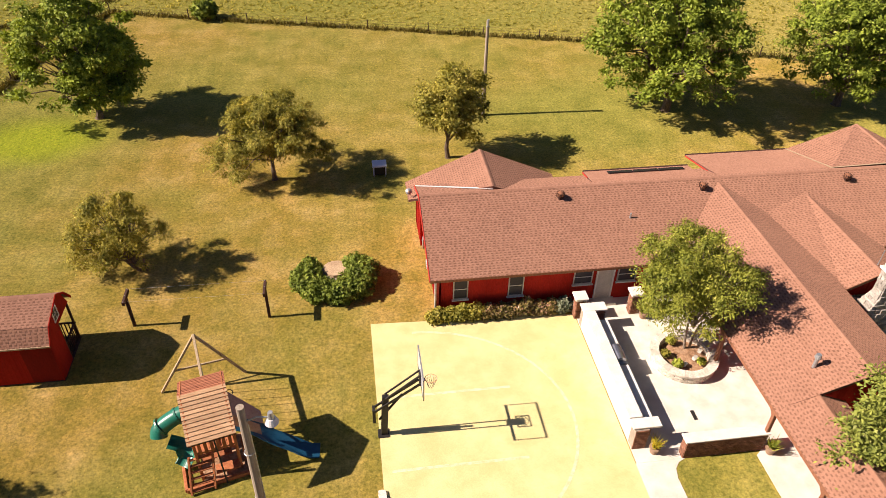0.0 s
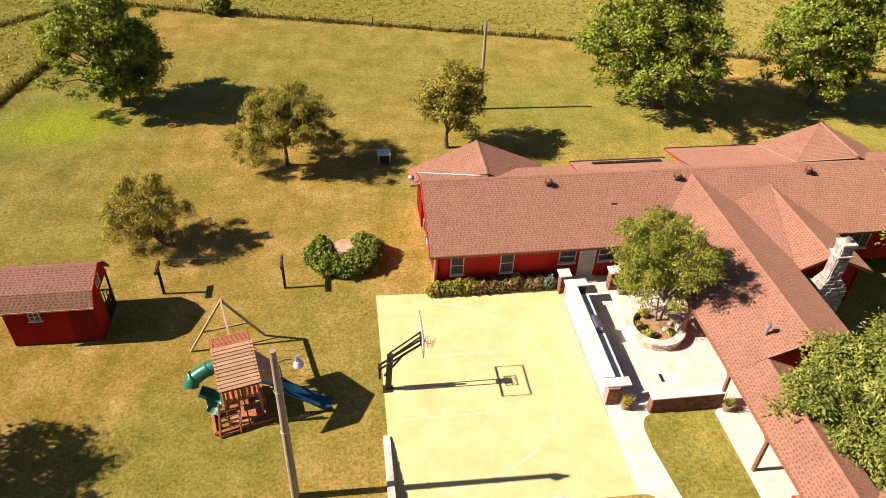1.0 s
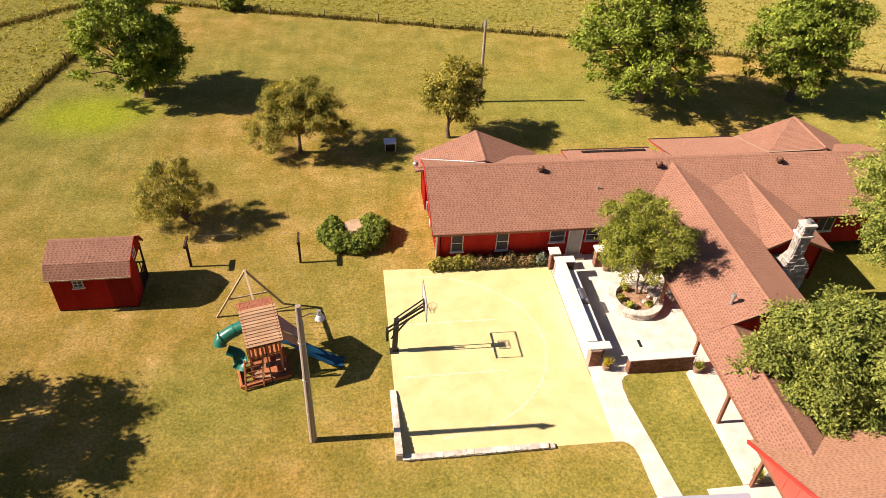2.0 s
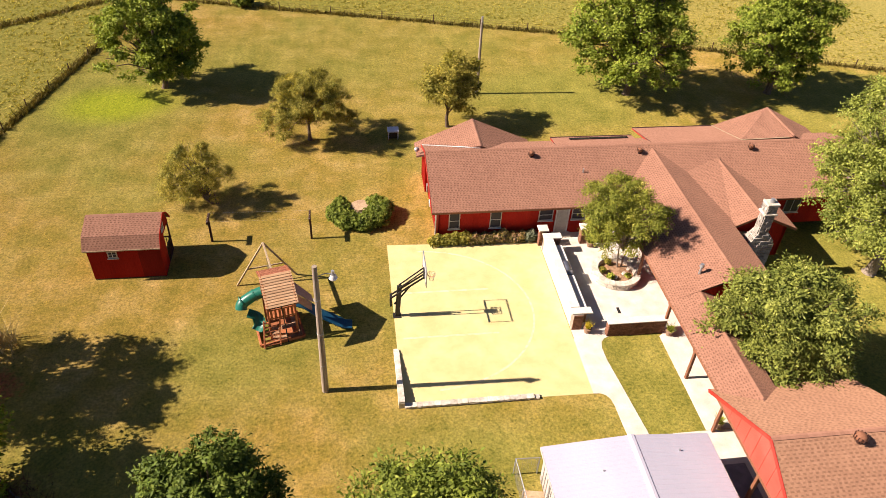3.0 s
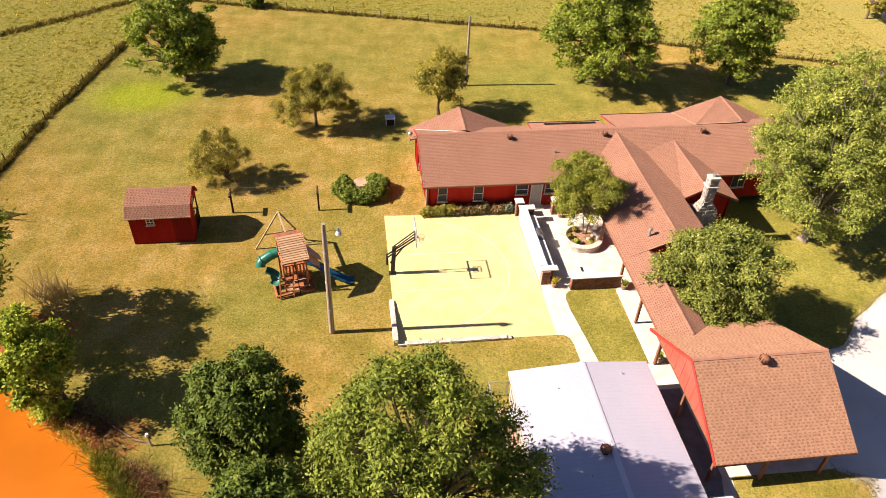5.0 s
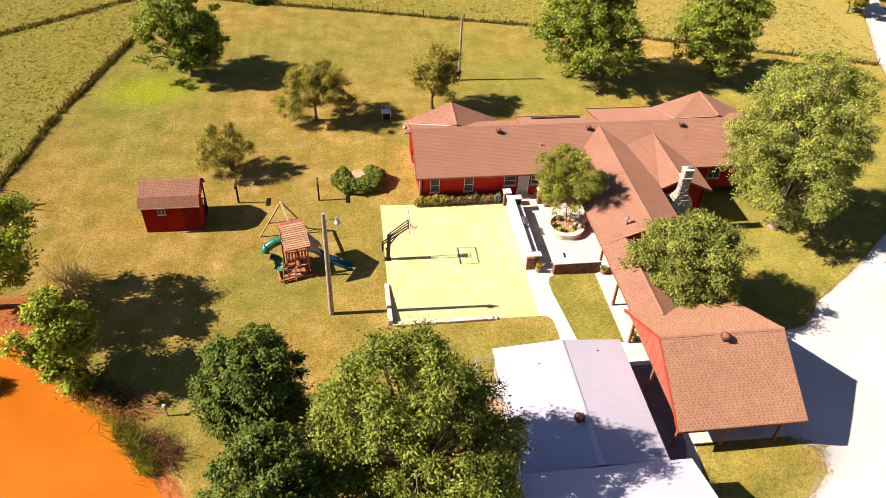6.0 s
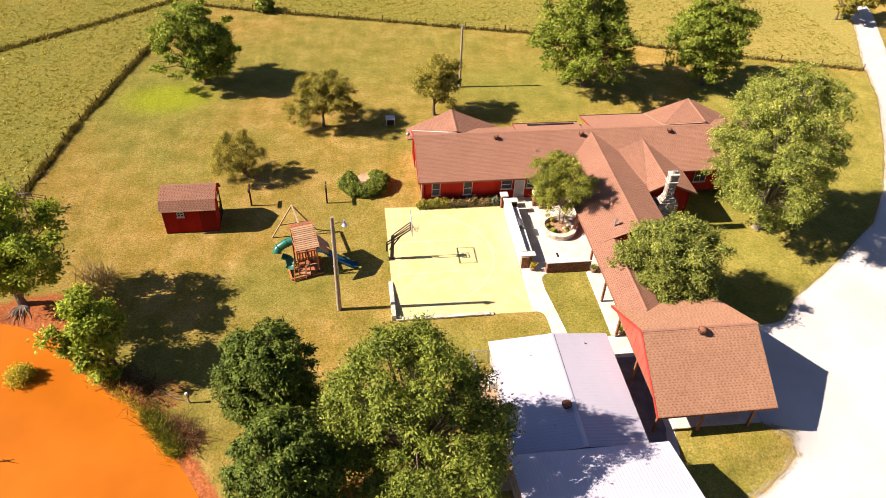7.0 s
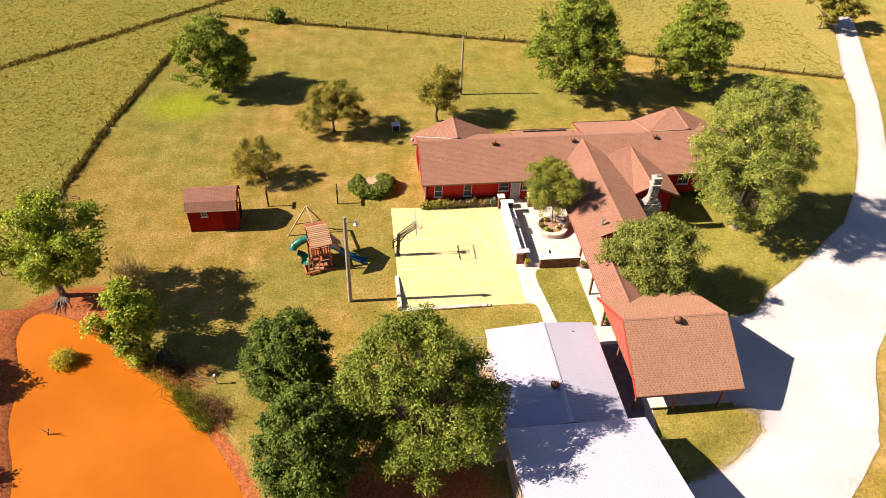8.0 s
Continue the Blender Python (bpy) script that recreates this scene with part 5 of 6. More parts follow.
y = 12.2
while y < 16.0:
    w = rng.uniform(0.18, 0.36)
    h = 0.5 - 0.4 * (y - 12.2) / 3.8
    stone(stone_wall, 2.15, y + w / 2, h - 0.05, 0.31, w + 0.02, 0.13)
    y += w
x = 2.3
while x < 9.2:
    w = rng.uniform(0.18, 0.36)
    h = 0.2 if x < 8.8 else 0.12
    stone(stone_wall, x + w / 2, 12.25, h - 0.05, w + 0.01, 0.3, 0.1)
    x += w

# ---- the patio ----
brick_mesh = mesh_of("brick", boxes((-0.1, 0.1, -0.02, 0.02, -0.032, 0.032), bev=0.004), BRICK)


def brick_face(parent, a, b, z0, z1):
    """Single bricks on the face of a wall from a to b in plan."""
    a, b = Vector((*a, 0)), Vector((*b, 0))
    ang = math.degrees(math.atan2(b.y - a.y, b.x - a.x))
    L, row, z = (b - a).length, 0, z0 + 0.04
    while z < z1 - 0.02:
        at = 0.1 if row % 2 else 0.0
        while at < L - 0.02:
            lo, hi = max(0, at - 0.1), min(L, at + 0.1)
            if hi - lo > 0.05:
                p = a.lerp(b, (lo + hi) / 2 / L)
                ob = new("brick", brick_mesh)
                ob.parent = parent
                ob.matrix_basis = PLACE[parent.name].inverted() @ (pose(p.x, p.y, z, 0, 0, ang) @ Matrix.Diagonal(((hi - lo) / 0.2, 1, 1, 1)))
            at += 0.212
        z += 0.075
        row += 1


brick_wall = thing("brick_wall", (15.6, 16.3, 0), "low brown brick patio wall with pale cap", "garden wall")
part("core", boxes((13.98, 17.35, 16.14, 16.48, 0, 0.98)), MORTAR, brick_wall)
part("cap", boxes((13.9, 17.42, 16.08, 16.56, 0.98, 1.05), bev=0.012), CAPSTONE, brick_wall, "pale stone cap")
brick_face(brick_wall, (13.98, 16.135), (17.35, 16.135), 0, 0.98)
brick_face(brick_wall, (13.975, 16.14), (13.975, 16.48), 0, 0.98)

kitchen = thing("outdoor_kitchen", (12.6, 20.4, 0), "long outdoor kitchen wall with pale counters and built-in grill", "outdoor kitchen")
part("back_wall", boxes((12.1, 12.52, 17.2, 23.75, 0, 1.16), bev=0.01), CAPSTONE, kitchen, "pale plastered back wall")
part("back_cap", boxes((12.04, 12.6, 17.4, 23.6, 1.16, 1.24), bev=0.012), CAPSTONE, kitchen, "white stone cap")
for y0, y1, xe in ((16.75, 17.35, 12.75), (23.6, 24.15, 13.2)):
    e = part("end_pier", boxes((12.12, xe - 0.07, y0 + 0.05, y1 - 0.05, 0, 1.14)), MORTAR, kitchen, "brown brick end pier")
    PLACE[e.name] = PLACE[kitchen.name]
    part("pier_cap", boxes((12.03, 13.2, y0 if y0 > 20 else y0 + 0.1, y1, 1.15, 1.245), bev=0.012), CAPSTONE, kitchen, "white stone cap")
    brick_face(kitchen, (12.12, y0 + 0.045), (xe - 0.07, y0 + 0.045), 0, 1.14)
part("counter_base", boxes((12.52, 13.05, 17.3, 23.6, 0, 0.84)), BRICK, kitchen, "brown brick counter base")
for y0, y1 in ((17.42, 20.45), (21.55, 23.3)):
    part("counter", boxes((12.53, 13.14, y0, y1, 0.84, 0.9), bev=0.01), WHITE, kitchen, "white counter slab")
grill = part("grill", boxes((12.55, 13.12, 20.5, 21.5, 0.7, 0.95), bev=0.02), STEEL, kitchen, "stainless steel built-in grill")
bm = bmesh.new()
bmesh.ops.create_cone(bm, cap_ends=True, segments=16, radius1=0.26, radius2=0.26, depth=0.86, matrix=Matrix.Translation((12.84, 21.0, 0.97)) @ Matrix.Rotation(radians(90), 4, "X"))
part("hood", bm, STEEL, grill)
part("hood_handle", rod((13.16, 20.65, 1.0), (13.16, 21.35, 1.0), 0.016), STEEL, grill)

for x in (12.2, 14.95):
    pier = thing("brick_pier", (x, 24.6, 0), "brown brick pier with a pale stone cap", "pier", "patio piers")
    part("core", boxes((x - 0.22, x + 0.22, 24.4, 24.84, 0, 1.2)), MORTAR, pier)
    part("cap", boxes((x - 0.32, x + 0.32, 24.3, 24.94, 1.2, 1.32), bev=0.015), CAPSTONE, pier, "pale stone cap")
    brick_face(pier, (x - 0.22, 24.395), (x + 0.22, 24.395), 0, 1.2)
    brick_face(pier, (x - 0.225, 24.4), (x - 0.225, 24.84), 0, 1.2)
north_wall = thing("brick_wall", (16.2, 24.6, 0), "low brick wall by the back door", "garden wall")
part("core", boxes((15.2, 17.2, 24.45, 24.78, 0, 0.6)), MORTAR, north_wall)
part("cap", boxes((15.18, 17.2, 24.4, 24.84, 0.6, 0.67), bev=0.012), CAPSTONE, north_wall, "pale stone cap")
brick_face(north_wall, (15.2, 24.445), (17.2, 24.445), 0, 0.6)

planter = thing("round_planter", (16.1, 21.2, 0.04), "round raised stone planter with soil and small shrubs", "planter")
bm = bmesh.new()
seg = 40
loops = []
for r, z in ((1.42, 0.02), (1.42, 0.42), (1.08, 0.42), (1.08, 0.02)):
    loops.append([bm.verts.new((16.1 + r * math.cos(2 * math.pi * i / seg), 21.2 + r * math.sin(2 * math.pi * i / seg), z)) for i in range(seg)])
for k in range(4):
    for i in range(seg):
        bm.faces.new((loops[k][i], loops[k][(i + 1) % seg], loops[(k + 1) % 4][(i + 1) % seg], loops[(k + 1) % 4][i]))
part("wall", bm, LIMESTONE, planter)
for k in range(26):
    a0, a1 = 2 * math.pi * k / 26 + 0.003, 2 * math.pi * (k + 1) / 26 - 0.003
    bm = bmesh.new()
    q = [(r * math.cos(a) + 16.1, r * math.sin(a) + 21.2) for r, a in ((1.52, a0), (1.52, (a0 + a1) / 2), (1.52, a1), (1.12, a1), (1.12, a0))]
    bm.free()
    part("coping_stone", prism(q, 0.42, 0.50 + rng.uniform(-0.006, 0.006)), LIMESTONE, planter)
for row in range(4):
    for k in range(24):
        a = 2 * math.pi * (k + 0.5 * (row % 2)) / 24
        ob = new("stone", stone_meshes[int(rng.integers(6))])
        ob.parent = planter
        ob.matrix_basis = PLACE[planter.name].inverted() @ (pose(16.1 + 1.42 * math.cos(a), 21.2 + 1.42 * math.sin(a), 0.08 + row * 0.1, 0, 0, math.degrees(a)) @ Matrix.Diagonal((0.09, 0.35, 0.095, 1)))
verts, faces = [], []
for j in range(9):
    for i in range(30):
        r, a = 1.08 * j / 8, 2 * math.pi * i / 30
        x, y = 16.1 + r * math.cos(a), 21.2 + r * math.sin(a)
        verts.append((x, y, 0.2 + 0.12 * (1 - j / 8) + 0.06 * noise.noise((x * 2, y * 2, 0))))
for j in range(8):
    for i in range(30):
        faces.append((j * 30 + i, j * 30 + (i + 1) % 30, (j + 1) * 30 + (i + 1) % 30, (j + 1) * 30 + i))
raw("soil", verts, faces, SOIL, planter, smooth=True)
for x, y, s in ((15.9, 20.6, 0.11), (16.5, 20.9, 0.13), (16.9, 21.3, 0.12)):
    rock = new("stone", stone_meshes[int(rng.integers(6))])
    rock.parent = planter
    rock.matrix_basis = PLACE[planter.name].inverted() @ (pose(x, y, 0.4, 10, 8, float(rng.uniform(0, 90))) @ Matrix.Diagonal((s * 2, s * 1.5, s * 1.2, 1)))
for x, y, s, lf in ((15.55, 20.62, 0.26, LEAF_PALE), (15.25, 21.3, 0.2, LEAF_OLIVE), (16.65, 20.6, 0.18, LEAF_PALE), (15.8, 22.0, 0.2, LEAF_OLIVE)):
    shrub = leafy("shrub", [(x, y, 0.48, s, s, s * 0.7)], lf, 260, 0.08)
    tagged(shrub, "small green shrub in the planter", "shrub", "planter shrubs")


def potted_plant(x, y, h, leaf, label):
    pot = thing("potted_plant", (x, y, 0.04), label, "potted plant", "patio pots")
    part("pot", tube(tube(bmesh.new(), (x, y, 0.04), (x, y, 0.34), 0.15, 0.21, 16), (x, y, 0.32), (x, y, 0.37), 0.23, 0.23, 16), TERRACOTTA, pot)
    n = 160
    pts = np.stack([x + rng.normal(scale=0.05, size=n), y + rng.normal(scale=0.05, size=n), np.full(n, 0.36)], 1)
    v, f = blades(pts, h, 0.02, 0.38)
    under(new("leaves", fast_mesh("leaves", v, f, leaf)), pot, "", "stuff")


potted_plant(12.95, 16.55, 0.42, LEAF_YELLOW, "spiky yellow-green plant in a clay pot")
potted_plant(17.55, 15.95, 0.4, LEAF_PALE, "leafy plant in a clay pot")
potted_plant(15.3, 24.1, 0.6, LEAF_PALE, "tall leafy plant in a pot by the door")
potted_plant(17.65, 9.6, 0.45, LEAF_PALE, "leafy plant in a clay pot by the porch post")
tagged(part("drain_grate", boxes((15.24, 15.4, 17.85, 18.35, 0.041, 0.05)), BLACK), "narrow dark object lying on the patio", "grate")

# clipped hedge below the house windows
hedge = thing("hedge", (8.3, 25.1, 0), "clipped hedge with reddish tips under the windows", "hedge")
x = 5.0
while x < 11.5:
    h = rng.uniform(0.5, 0.75)
    s = leafy("bush", [(x + 0.3, 25.05, h * 0.5, 0.5, 0.4, h * 0.62), (x + 0.5, 25.2, h * 0.55, 0.4, 0.35, h * 0.6)], LEAF_GREY if x > 10.6 else LEAF_HEDGE if x > 7 else LEAF_OLIVE, 1100, 0.085, hedge)
    x += 0.62

# ---- lamp post, utility pole, washing-line posts ----
lamp_post = thing("yard_light", (-1.64, 13.68, 0), "tall timber pole with a white yard lamp", "yard light")
part("pole", rod((-1.64, 13.68, 0), (-1.60, 13.68, 8.35), 0.16, 0.115, 14), POLE_WOOD, lamp_post, "weathered grey timber pole")
part("arm", tube(rod((-1.6, 13.66, 7.72), (-1.2, 13.62, 7.95), 0.022), (-1.2, 13.62, 7.95), (-0.85, 13.6, 7.93), 0.022), GALV, lamp_post)
lamp = part("lamp_head", rod((-0.82, 13.6, 7.88), (-0.82, 13.6, 8.12), 0.1, 0.07, 12), GALV, lamp_post, "grey lamp housing")
part("reflector", rod((-0.82, 13.6, 7.7), (-0.82, 13.6, 7.89), 0.2, 0.12, 16), WHITE, lamp, "white lamp reflector")
part("lamp_bowl", rod((-0.82, 13.6, 7.6), (-0.82, 13.6, 7.7), 0.13, 0.19, 16), WHITE, lamp)
part("conduit", rod((-1.47, 13.68, 0.1), (-1.48, 13.68, 7.6), 0.02, 0.02, 6), GALV, lamp_post)
for z in (2.0, 4.2, 6.4):
    part("clamp", ring(bmesh.new(), -1.62, 13.68, z, 0.15, 0.012, 12), GALV, lamp_post)

utility = thing("utility_pole", (11.42, 45.65, 0), "bare timber utility pole on the lawn", "utility pole")
part("pole", rod((11.42, 45.65, 0), (11.42, 45.65, 6.85), 0.14, 0.1, 12), POLE_WOOD, utility)
part("insulator", rod((11.42, 45.55, 6.5), (11.42, 45.55, 6.95), 0.06, 0.08, 8), GALV, utility)
part("bracket", boxes((11.3, 11.54, 45.5, 45.56, 6.45, 6.5)), GALV, utility)

for x, y in ((-8.7, 26.42), (-2.5, 26.3)):
    line_post = thing("washing_line_post", (x, y, 0), "dark T-shaped washing-line post", "washing line", "washing-line posts")
    part("post", timber((x, y, 0), (x, y, 1.85), 0.13, 0.13), DARK_RUST, line_post)
    part("crossbar", timber((x, y - 0.5, 1.8), (x, y + 0.5, 1.8), 0.12, 0.2), DARK_RUST, line_post)
    for s in (-0.45, 0.0, 0.45):
        part("hook", rod((x, y + s, 1.86), (x, y + s, 1.92), 0.015), GALV, line_post)
for s in (-0.45, 0.45):
    tagged(part("washing_line", rod((-8.7, 26.42 + s, 1.9), (-2.5, 26.3 + s, 1.9), 0.003, 0.003, 5), GALV), "thin wire washing line between the posts", "wire", "washing lines")

# ---- ivy-covered tank with a pale lid ----
ivy = thing("ivy_mound", (0.6, 28.1, 0), "round stone tank overgrown with ivy, pale lid on top", "ivy mound")
part("tank", rod((0.75, 28.35, 0), (0.75, 28.35, 0.55), 0.95, 0.95, 24), MORTAR, ivy)
part("lid", prism([(0.75 + 0.62 * math.cos(a) * (1 + 0.1 * math.sin(3 * a)), 28.75 + 0.6 * math.sin(a)) for a in np.linspace(0, 2 * math.pi, 14, endpoint=False)], 0.55, 0.72), DIRT, ivy, "tan concrete lid")
leafy("ivy", [(-0.75, 28.3, 0.5, 0.85, 0.95, 0.65), (-0.55, 29.1, 0.5, 0.6, 0.6, 0.6), (-0.2, 27.5, 0.45, 0.85, 0.8, 0.6), (0.9, 27.25, 0.45, 0.9, 0.75, 0.58), (1.75, 27.7, 0.5, 0.95, 0.9, 0.65), (2.05, 28.5, 0.55, 0.85, 0.9, 0.7), (1.75, 29.1, 0.5, 0.7, 0.7, 0.6)], LEAF_MID, 15000, 0.095, ivy, "green ivy leaves", 0.6)

# metal box under the low tree
cooler = thing("metal_box", (3.6, 38.5, 0), "pale metal box with dark front standing on the lawn", "box")
part("body", boxes((3.2, 4.0, 38.2, 38.9, 0.15, 0.7), bev=0.02), BLACK, cooler, "dark body")
part("lid", boxes((3.16, 4.04, 38.16, 38.94, 0.7, 0.8), bev=0.02), SHEET, cooler, "pale lid")
for x in (3.25, 3.95):
    for y in (38.26, 38.84):
        part("leg", timber((x, y, 0), (x, y, 0.18), 0.06, 0.06), GALV, cooler)
for x in (3.22, 3.95):
    part("side_trim", boxes((x - 0.02, x + 0.05, 38.185, 38.2, 0.15, 0.7)), SHEET, cooler)

# ---- the playset ----
playset = thing("playset", (-4.0, 18.45, 0), "cedar playset with slatted roof, green tube slide and swings", "playset", turn=14.0)
PM = PLACE[playset.name]


def pl(name, bm, material, parent=None, label="", kind="", smooth=False):
    return part(name, bm, material, parent or playset, label, kind, True, smooth)


PW, PD = 0.72, 0.78
for sx in (-1, 1):
    for sy in (-1, 1):
        pl("post", timber((sx * PW, sy * PD, 0), (sx * PW, sy * PD, 3.3), 0.11, 0.11), WOOD)
deck = pl("deck_frame", boxes((-PW, PW, -PD, PD, 1.36, 1.42)), WOOD)
for i in range(9):
    x = -PW + 0.02 + i * 0.16
    pl("plank", boxes((x, x + 0.145, -PD - 0.06, PD + 0.06, 1.422, 1.45), bev=0.004), WOOD, deck)
for y in (-PD, PD):
    for z in (1.55, 2.15):
        pl("rail", timber((-PW, y, z), (PW, y, z), 0.05, 0.1), WOOD)
    for i in range(6):
        x = -PW + 0.17 + i * 0.22
        if y < 0 or i in (0, 5):
            pl("slat", boxes((x - 0.06, x + 0.06, y - 0.035 if y < 0 else y + 0.025, y - 0.015 if y < 0 else y + 0.045, 1.46, 2.2)), WOOD)
for x in (-PW, PW):
    pl("rail", timber((x, -PD, 2.15), (x, PD, 2.15), 0.05, 0.1), WOOD)
# roof: two slopes of boards, ridge along the tower's x
RH, RE, RO, RL = 3.97, 3.05, 1.58, 0.84
for s in (-1, 1):
    slope = pl("roof_rafter", timber((-RL + 0.1, 0, RH - 0.05), (-RL + 0.1, s * RO, RE - 0.05), 0.05, 0.08), WOOD)
    pl("roof_rafter", timber((RL - 0.1, 0, RH - 0.05), (RL - 0.1, s * RO, RE - 0.05), 0.05, 0.08), WOOD)
    # added dark backing: keeps sun out of the board gaps, so the shadow is solid
    pl("gap_backing", slab([(-RL + 0.02, 0, RH - 0.06), (RL - 0.02, 0, RH - 0.06), (RL - 0.02, s * RO, RE - 0.06), (-RL + 0.02, s * RO, RE - 0.06)], 0.015), DARK_RUST, slope)
    n = 9 if s > 0 else 12
    for i in range(n):
        a, b = i / n, (i + (0.8 if s > 0 else 1.02)) / n
        lift = -0.02 if s > 0 else 0.012
        ya, za = s * RO * a, RH + (RE - RH) * a
        yb, zb = s * RO * b, RH + (RE - RH) * b
        pl("roof_board", slab([(-RL, ya, za - 0.02), (RL, ya, za - 0.02), (RL, yb, zb + lift), (-RL, yb, zb + lift)], 0.03), ROOF_WOOD if s > 0 else ROOF_TAN, slope)
pl("gable_panel", slab([(-RL + 0.05, 0, RH - 0.08), (-RL + 0.07, 0, RH - 0.08), (-RL + 0.07, -RO * 0.8, RE + 0.1), (-RL + 0.05, -RO * 0.8, RE + 0.1)], 0.02), WOOD)
pl("slide_hood", slab([(0.8, 0.75, 2.75), (0.8, -0.45, 2.75), (1.85, -0.2, 1.5), (1.85, 0.45, 1.5)], 0.025), HOOD, None, "faded pink canvas hood over the slide")
for y in (-0.45, 0.75):
    pl("hood_side", slab([(0.8, y, 2.72), (0.8, y + 0.02, 2.72), (1.7, y * 0.6 + 0.02, 1.55), (1.7, y * 0.6, 1.55)], 0.6), HOOD)
# sandbox and lower frame
for a, b in (((-1.35, -1.15), (1.0, -1.15)), ((1.0, -1.15), (1.0, 0.9)), ((-1.35, -1.15), (-1.35, 0.9))):
    pl("base_timber", timber((*a, 0.1), (*b, 0.1), 0.12, 0.18), WOOD)
pl("sand", boxes((-0.7, 0.95, -1.1, 0.85, 0.02, 0.08)), SOIL, None, "reddish sand")
pl("bench", boxes((-0.2, 0.7, -1.0, -0.6, 0.36, 0.42)), WOOD)
pl("table", boxes((-0.6, 0.5, -0.4, 0.2, 0.55, 0.6)), WOOD)
# climbing ramp at the front
for sx in (-1.2, -0.35):
    pl("ramp_rail", timber((sx, -1.35, 0.05), (sx + 0.2, -0.75, 1.45), 0.08, 0.1), WOOD)
for i in range(6):
    k = (i + 0.5) / 6
    pl("rung", timber((-1.2 + 0.2 * k, -1.35 + 0.6 * k, 0.05 + 1.4 * k), (-0.35 + 0.2 * k, -1.35 + 0.6 * k, 0.05 + 1.4 * k), 0.1, 0.05), WOOD)
pl("ladder_pole", rod((0.1, -1.25, 0), (0.0, -0.85, 2.6), 0.03), BLACK, None, "dark climbing pole")
pl("panel", boxes((0.9, 0.94, -0.6, -0.1, 0.5, 0.95)), ORANGE_CLOTH, None, "orange play panel")
pl("wheel", ring(bmesh.new(), 0.85, 1.05, 2.3, 0.16, 0.018, 16), BLACK, None, "dark steering wheel")


def sweep(points, radius, seg=14, half=False, thick=0.03):
    """A round pipe, or an open chute, along a smooth line."""
    pts = [np.array(p, float) for p in points]
    dense = []
    for i in range(len(pts) - 1):
        p0, p1, p2, p3 = pts[max(0, i - 1)], pts[i], pts[i + 1], pts[min(len(pts) - 1, i + 2)]
        for s in range(5):
            t = s / 5
            dense.append(0.5 * (2 * p1 + (p2 - p0) * t + (2 * p0 - 5 * p1 + 4 * p2 - p3) * t * t + (3 * p1 - p0 - 3 * p2 + p3) * t**3))
    dense.append(pts[-1])
    bm = bmesh.new()
    rows = []
    for i, p in enumerate(dense):
        way = Vector(dense[min(i + 1, len(dense) - 1)] - dense[max(i - 1, 0)]).normalized()
        side = way.cross(Vector((0, 0, 1))).normalized()
        up = side.cross(way)
        row = []
        if half:
            for r in (radius, radius - thick):
                ks = range(seg + 1)
                for k in (ks if r == radius else reversed(ks)):
                    a = math.pi + math.pi * k / seg
                    row.append(bm.verts.new(Vector(p) + side * math.cos(a) * r * 1.15 + up * (math.sin(a) * r * 0.62)))
        else:
            for k in range(seg):
                a = 2 * math.pi * k / seg
                row.append(bm.verts.new(Vector(p) + side * math.cos(a) * radius + up * math.sin(a) * radius))
        rows.append(row)
    n = len(rows[0])
    for a, b in zip(rows, rows[1:]):
        for k in range(n):
            bm.faces.new((a[k], a[(k + 1) % n], b[(k + 1) % n], b[k]))
    if half:
        bm.faces.new(rows[0])
        bm.faces.new(rows[-1][::-1])
    return bm


def at_play(*p):
    return tuple(PM.inverted() @ Vector(p))


tube_slide = pl("tube_slide", sweep([at_play(-4.7, 19.28, 2.05), at_play(-5.4, 19.13, 1.85), at_play(-6.0, 18.93, 1.5), at_play(-6.08, 18.75, 1.22)], 0.32), GREEN_PLASTIC, None, "glossy green tube slide", smooth=True)
for p, q in (((-5.3, 19.16, 1.88), (-5.36, 19.14, 1.86)), ((-5.95, 18.97, 1.61), (-6.0, 18.95, 1.58))):
    pl("collar", rod(at_play(*p), at_play(*q), 0.355, 0.355, 18), GREEN_PLASTIC, tube_slide)
pl("slide_exit", sweep([at_play(-5.75, 18.65, 1.05), at_play(-5.3, 18.55, 0.85), at_play(-5.15, 18.25, 0.55), at_play(-5.3, 17.95, 0.38)], 0.28, half=True), GREEN_PLASTIC, tube_slide, "green slide exit")
pl("slide", sweep([at_play(-3.35, 18.85, 1.55), at_play(-2.6, 18.75, 1.32), at_play(-1.9, 18.6, 0.8), at_play(-1.2, 18.42, 0.48), at_play(-0.6, 18.22, 0.24), at_play(-0.15, 18.17, 0.2)], 0.3, half=True), BLUE_PLASTIC, None, "blue wave slide", smooth=False)
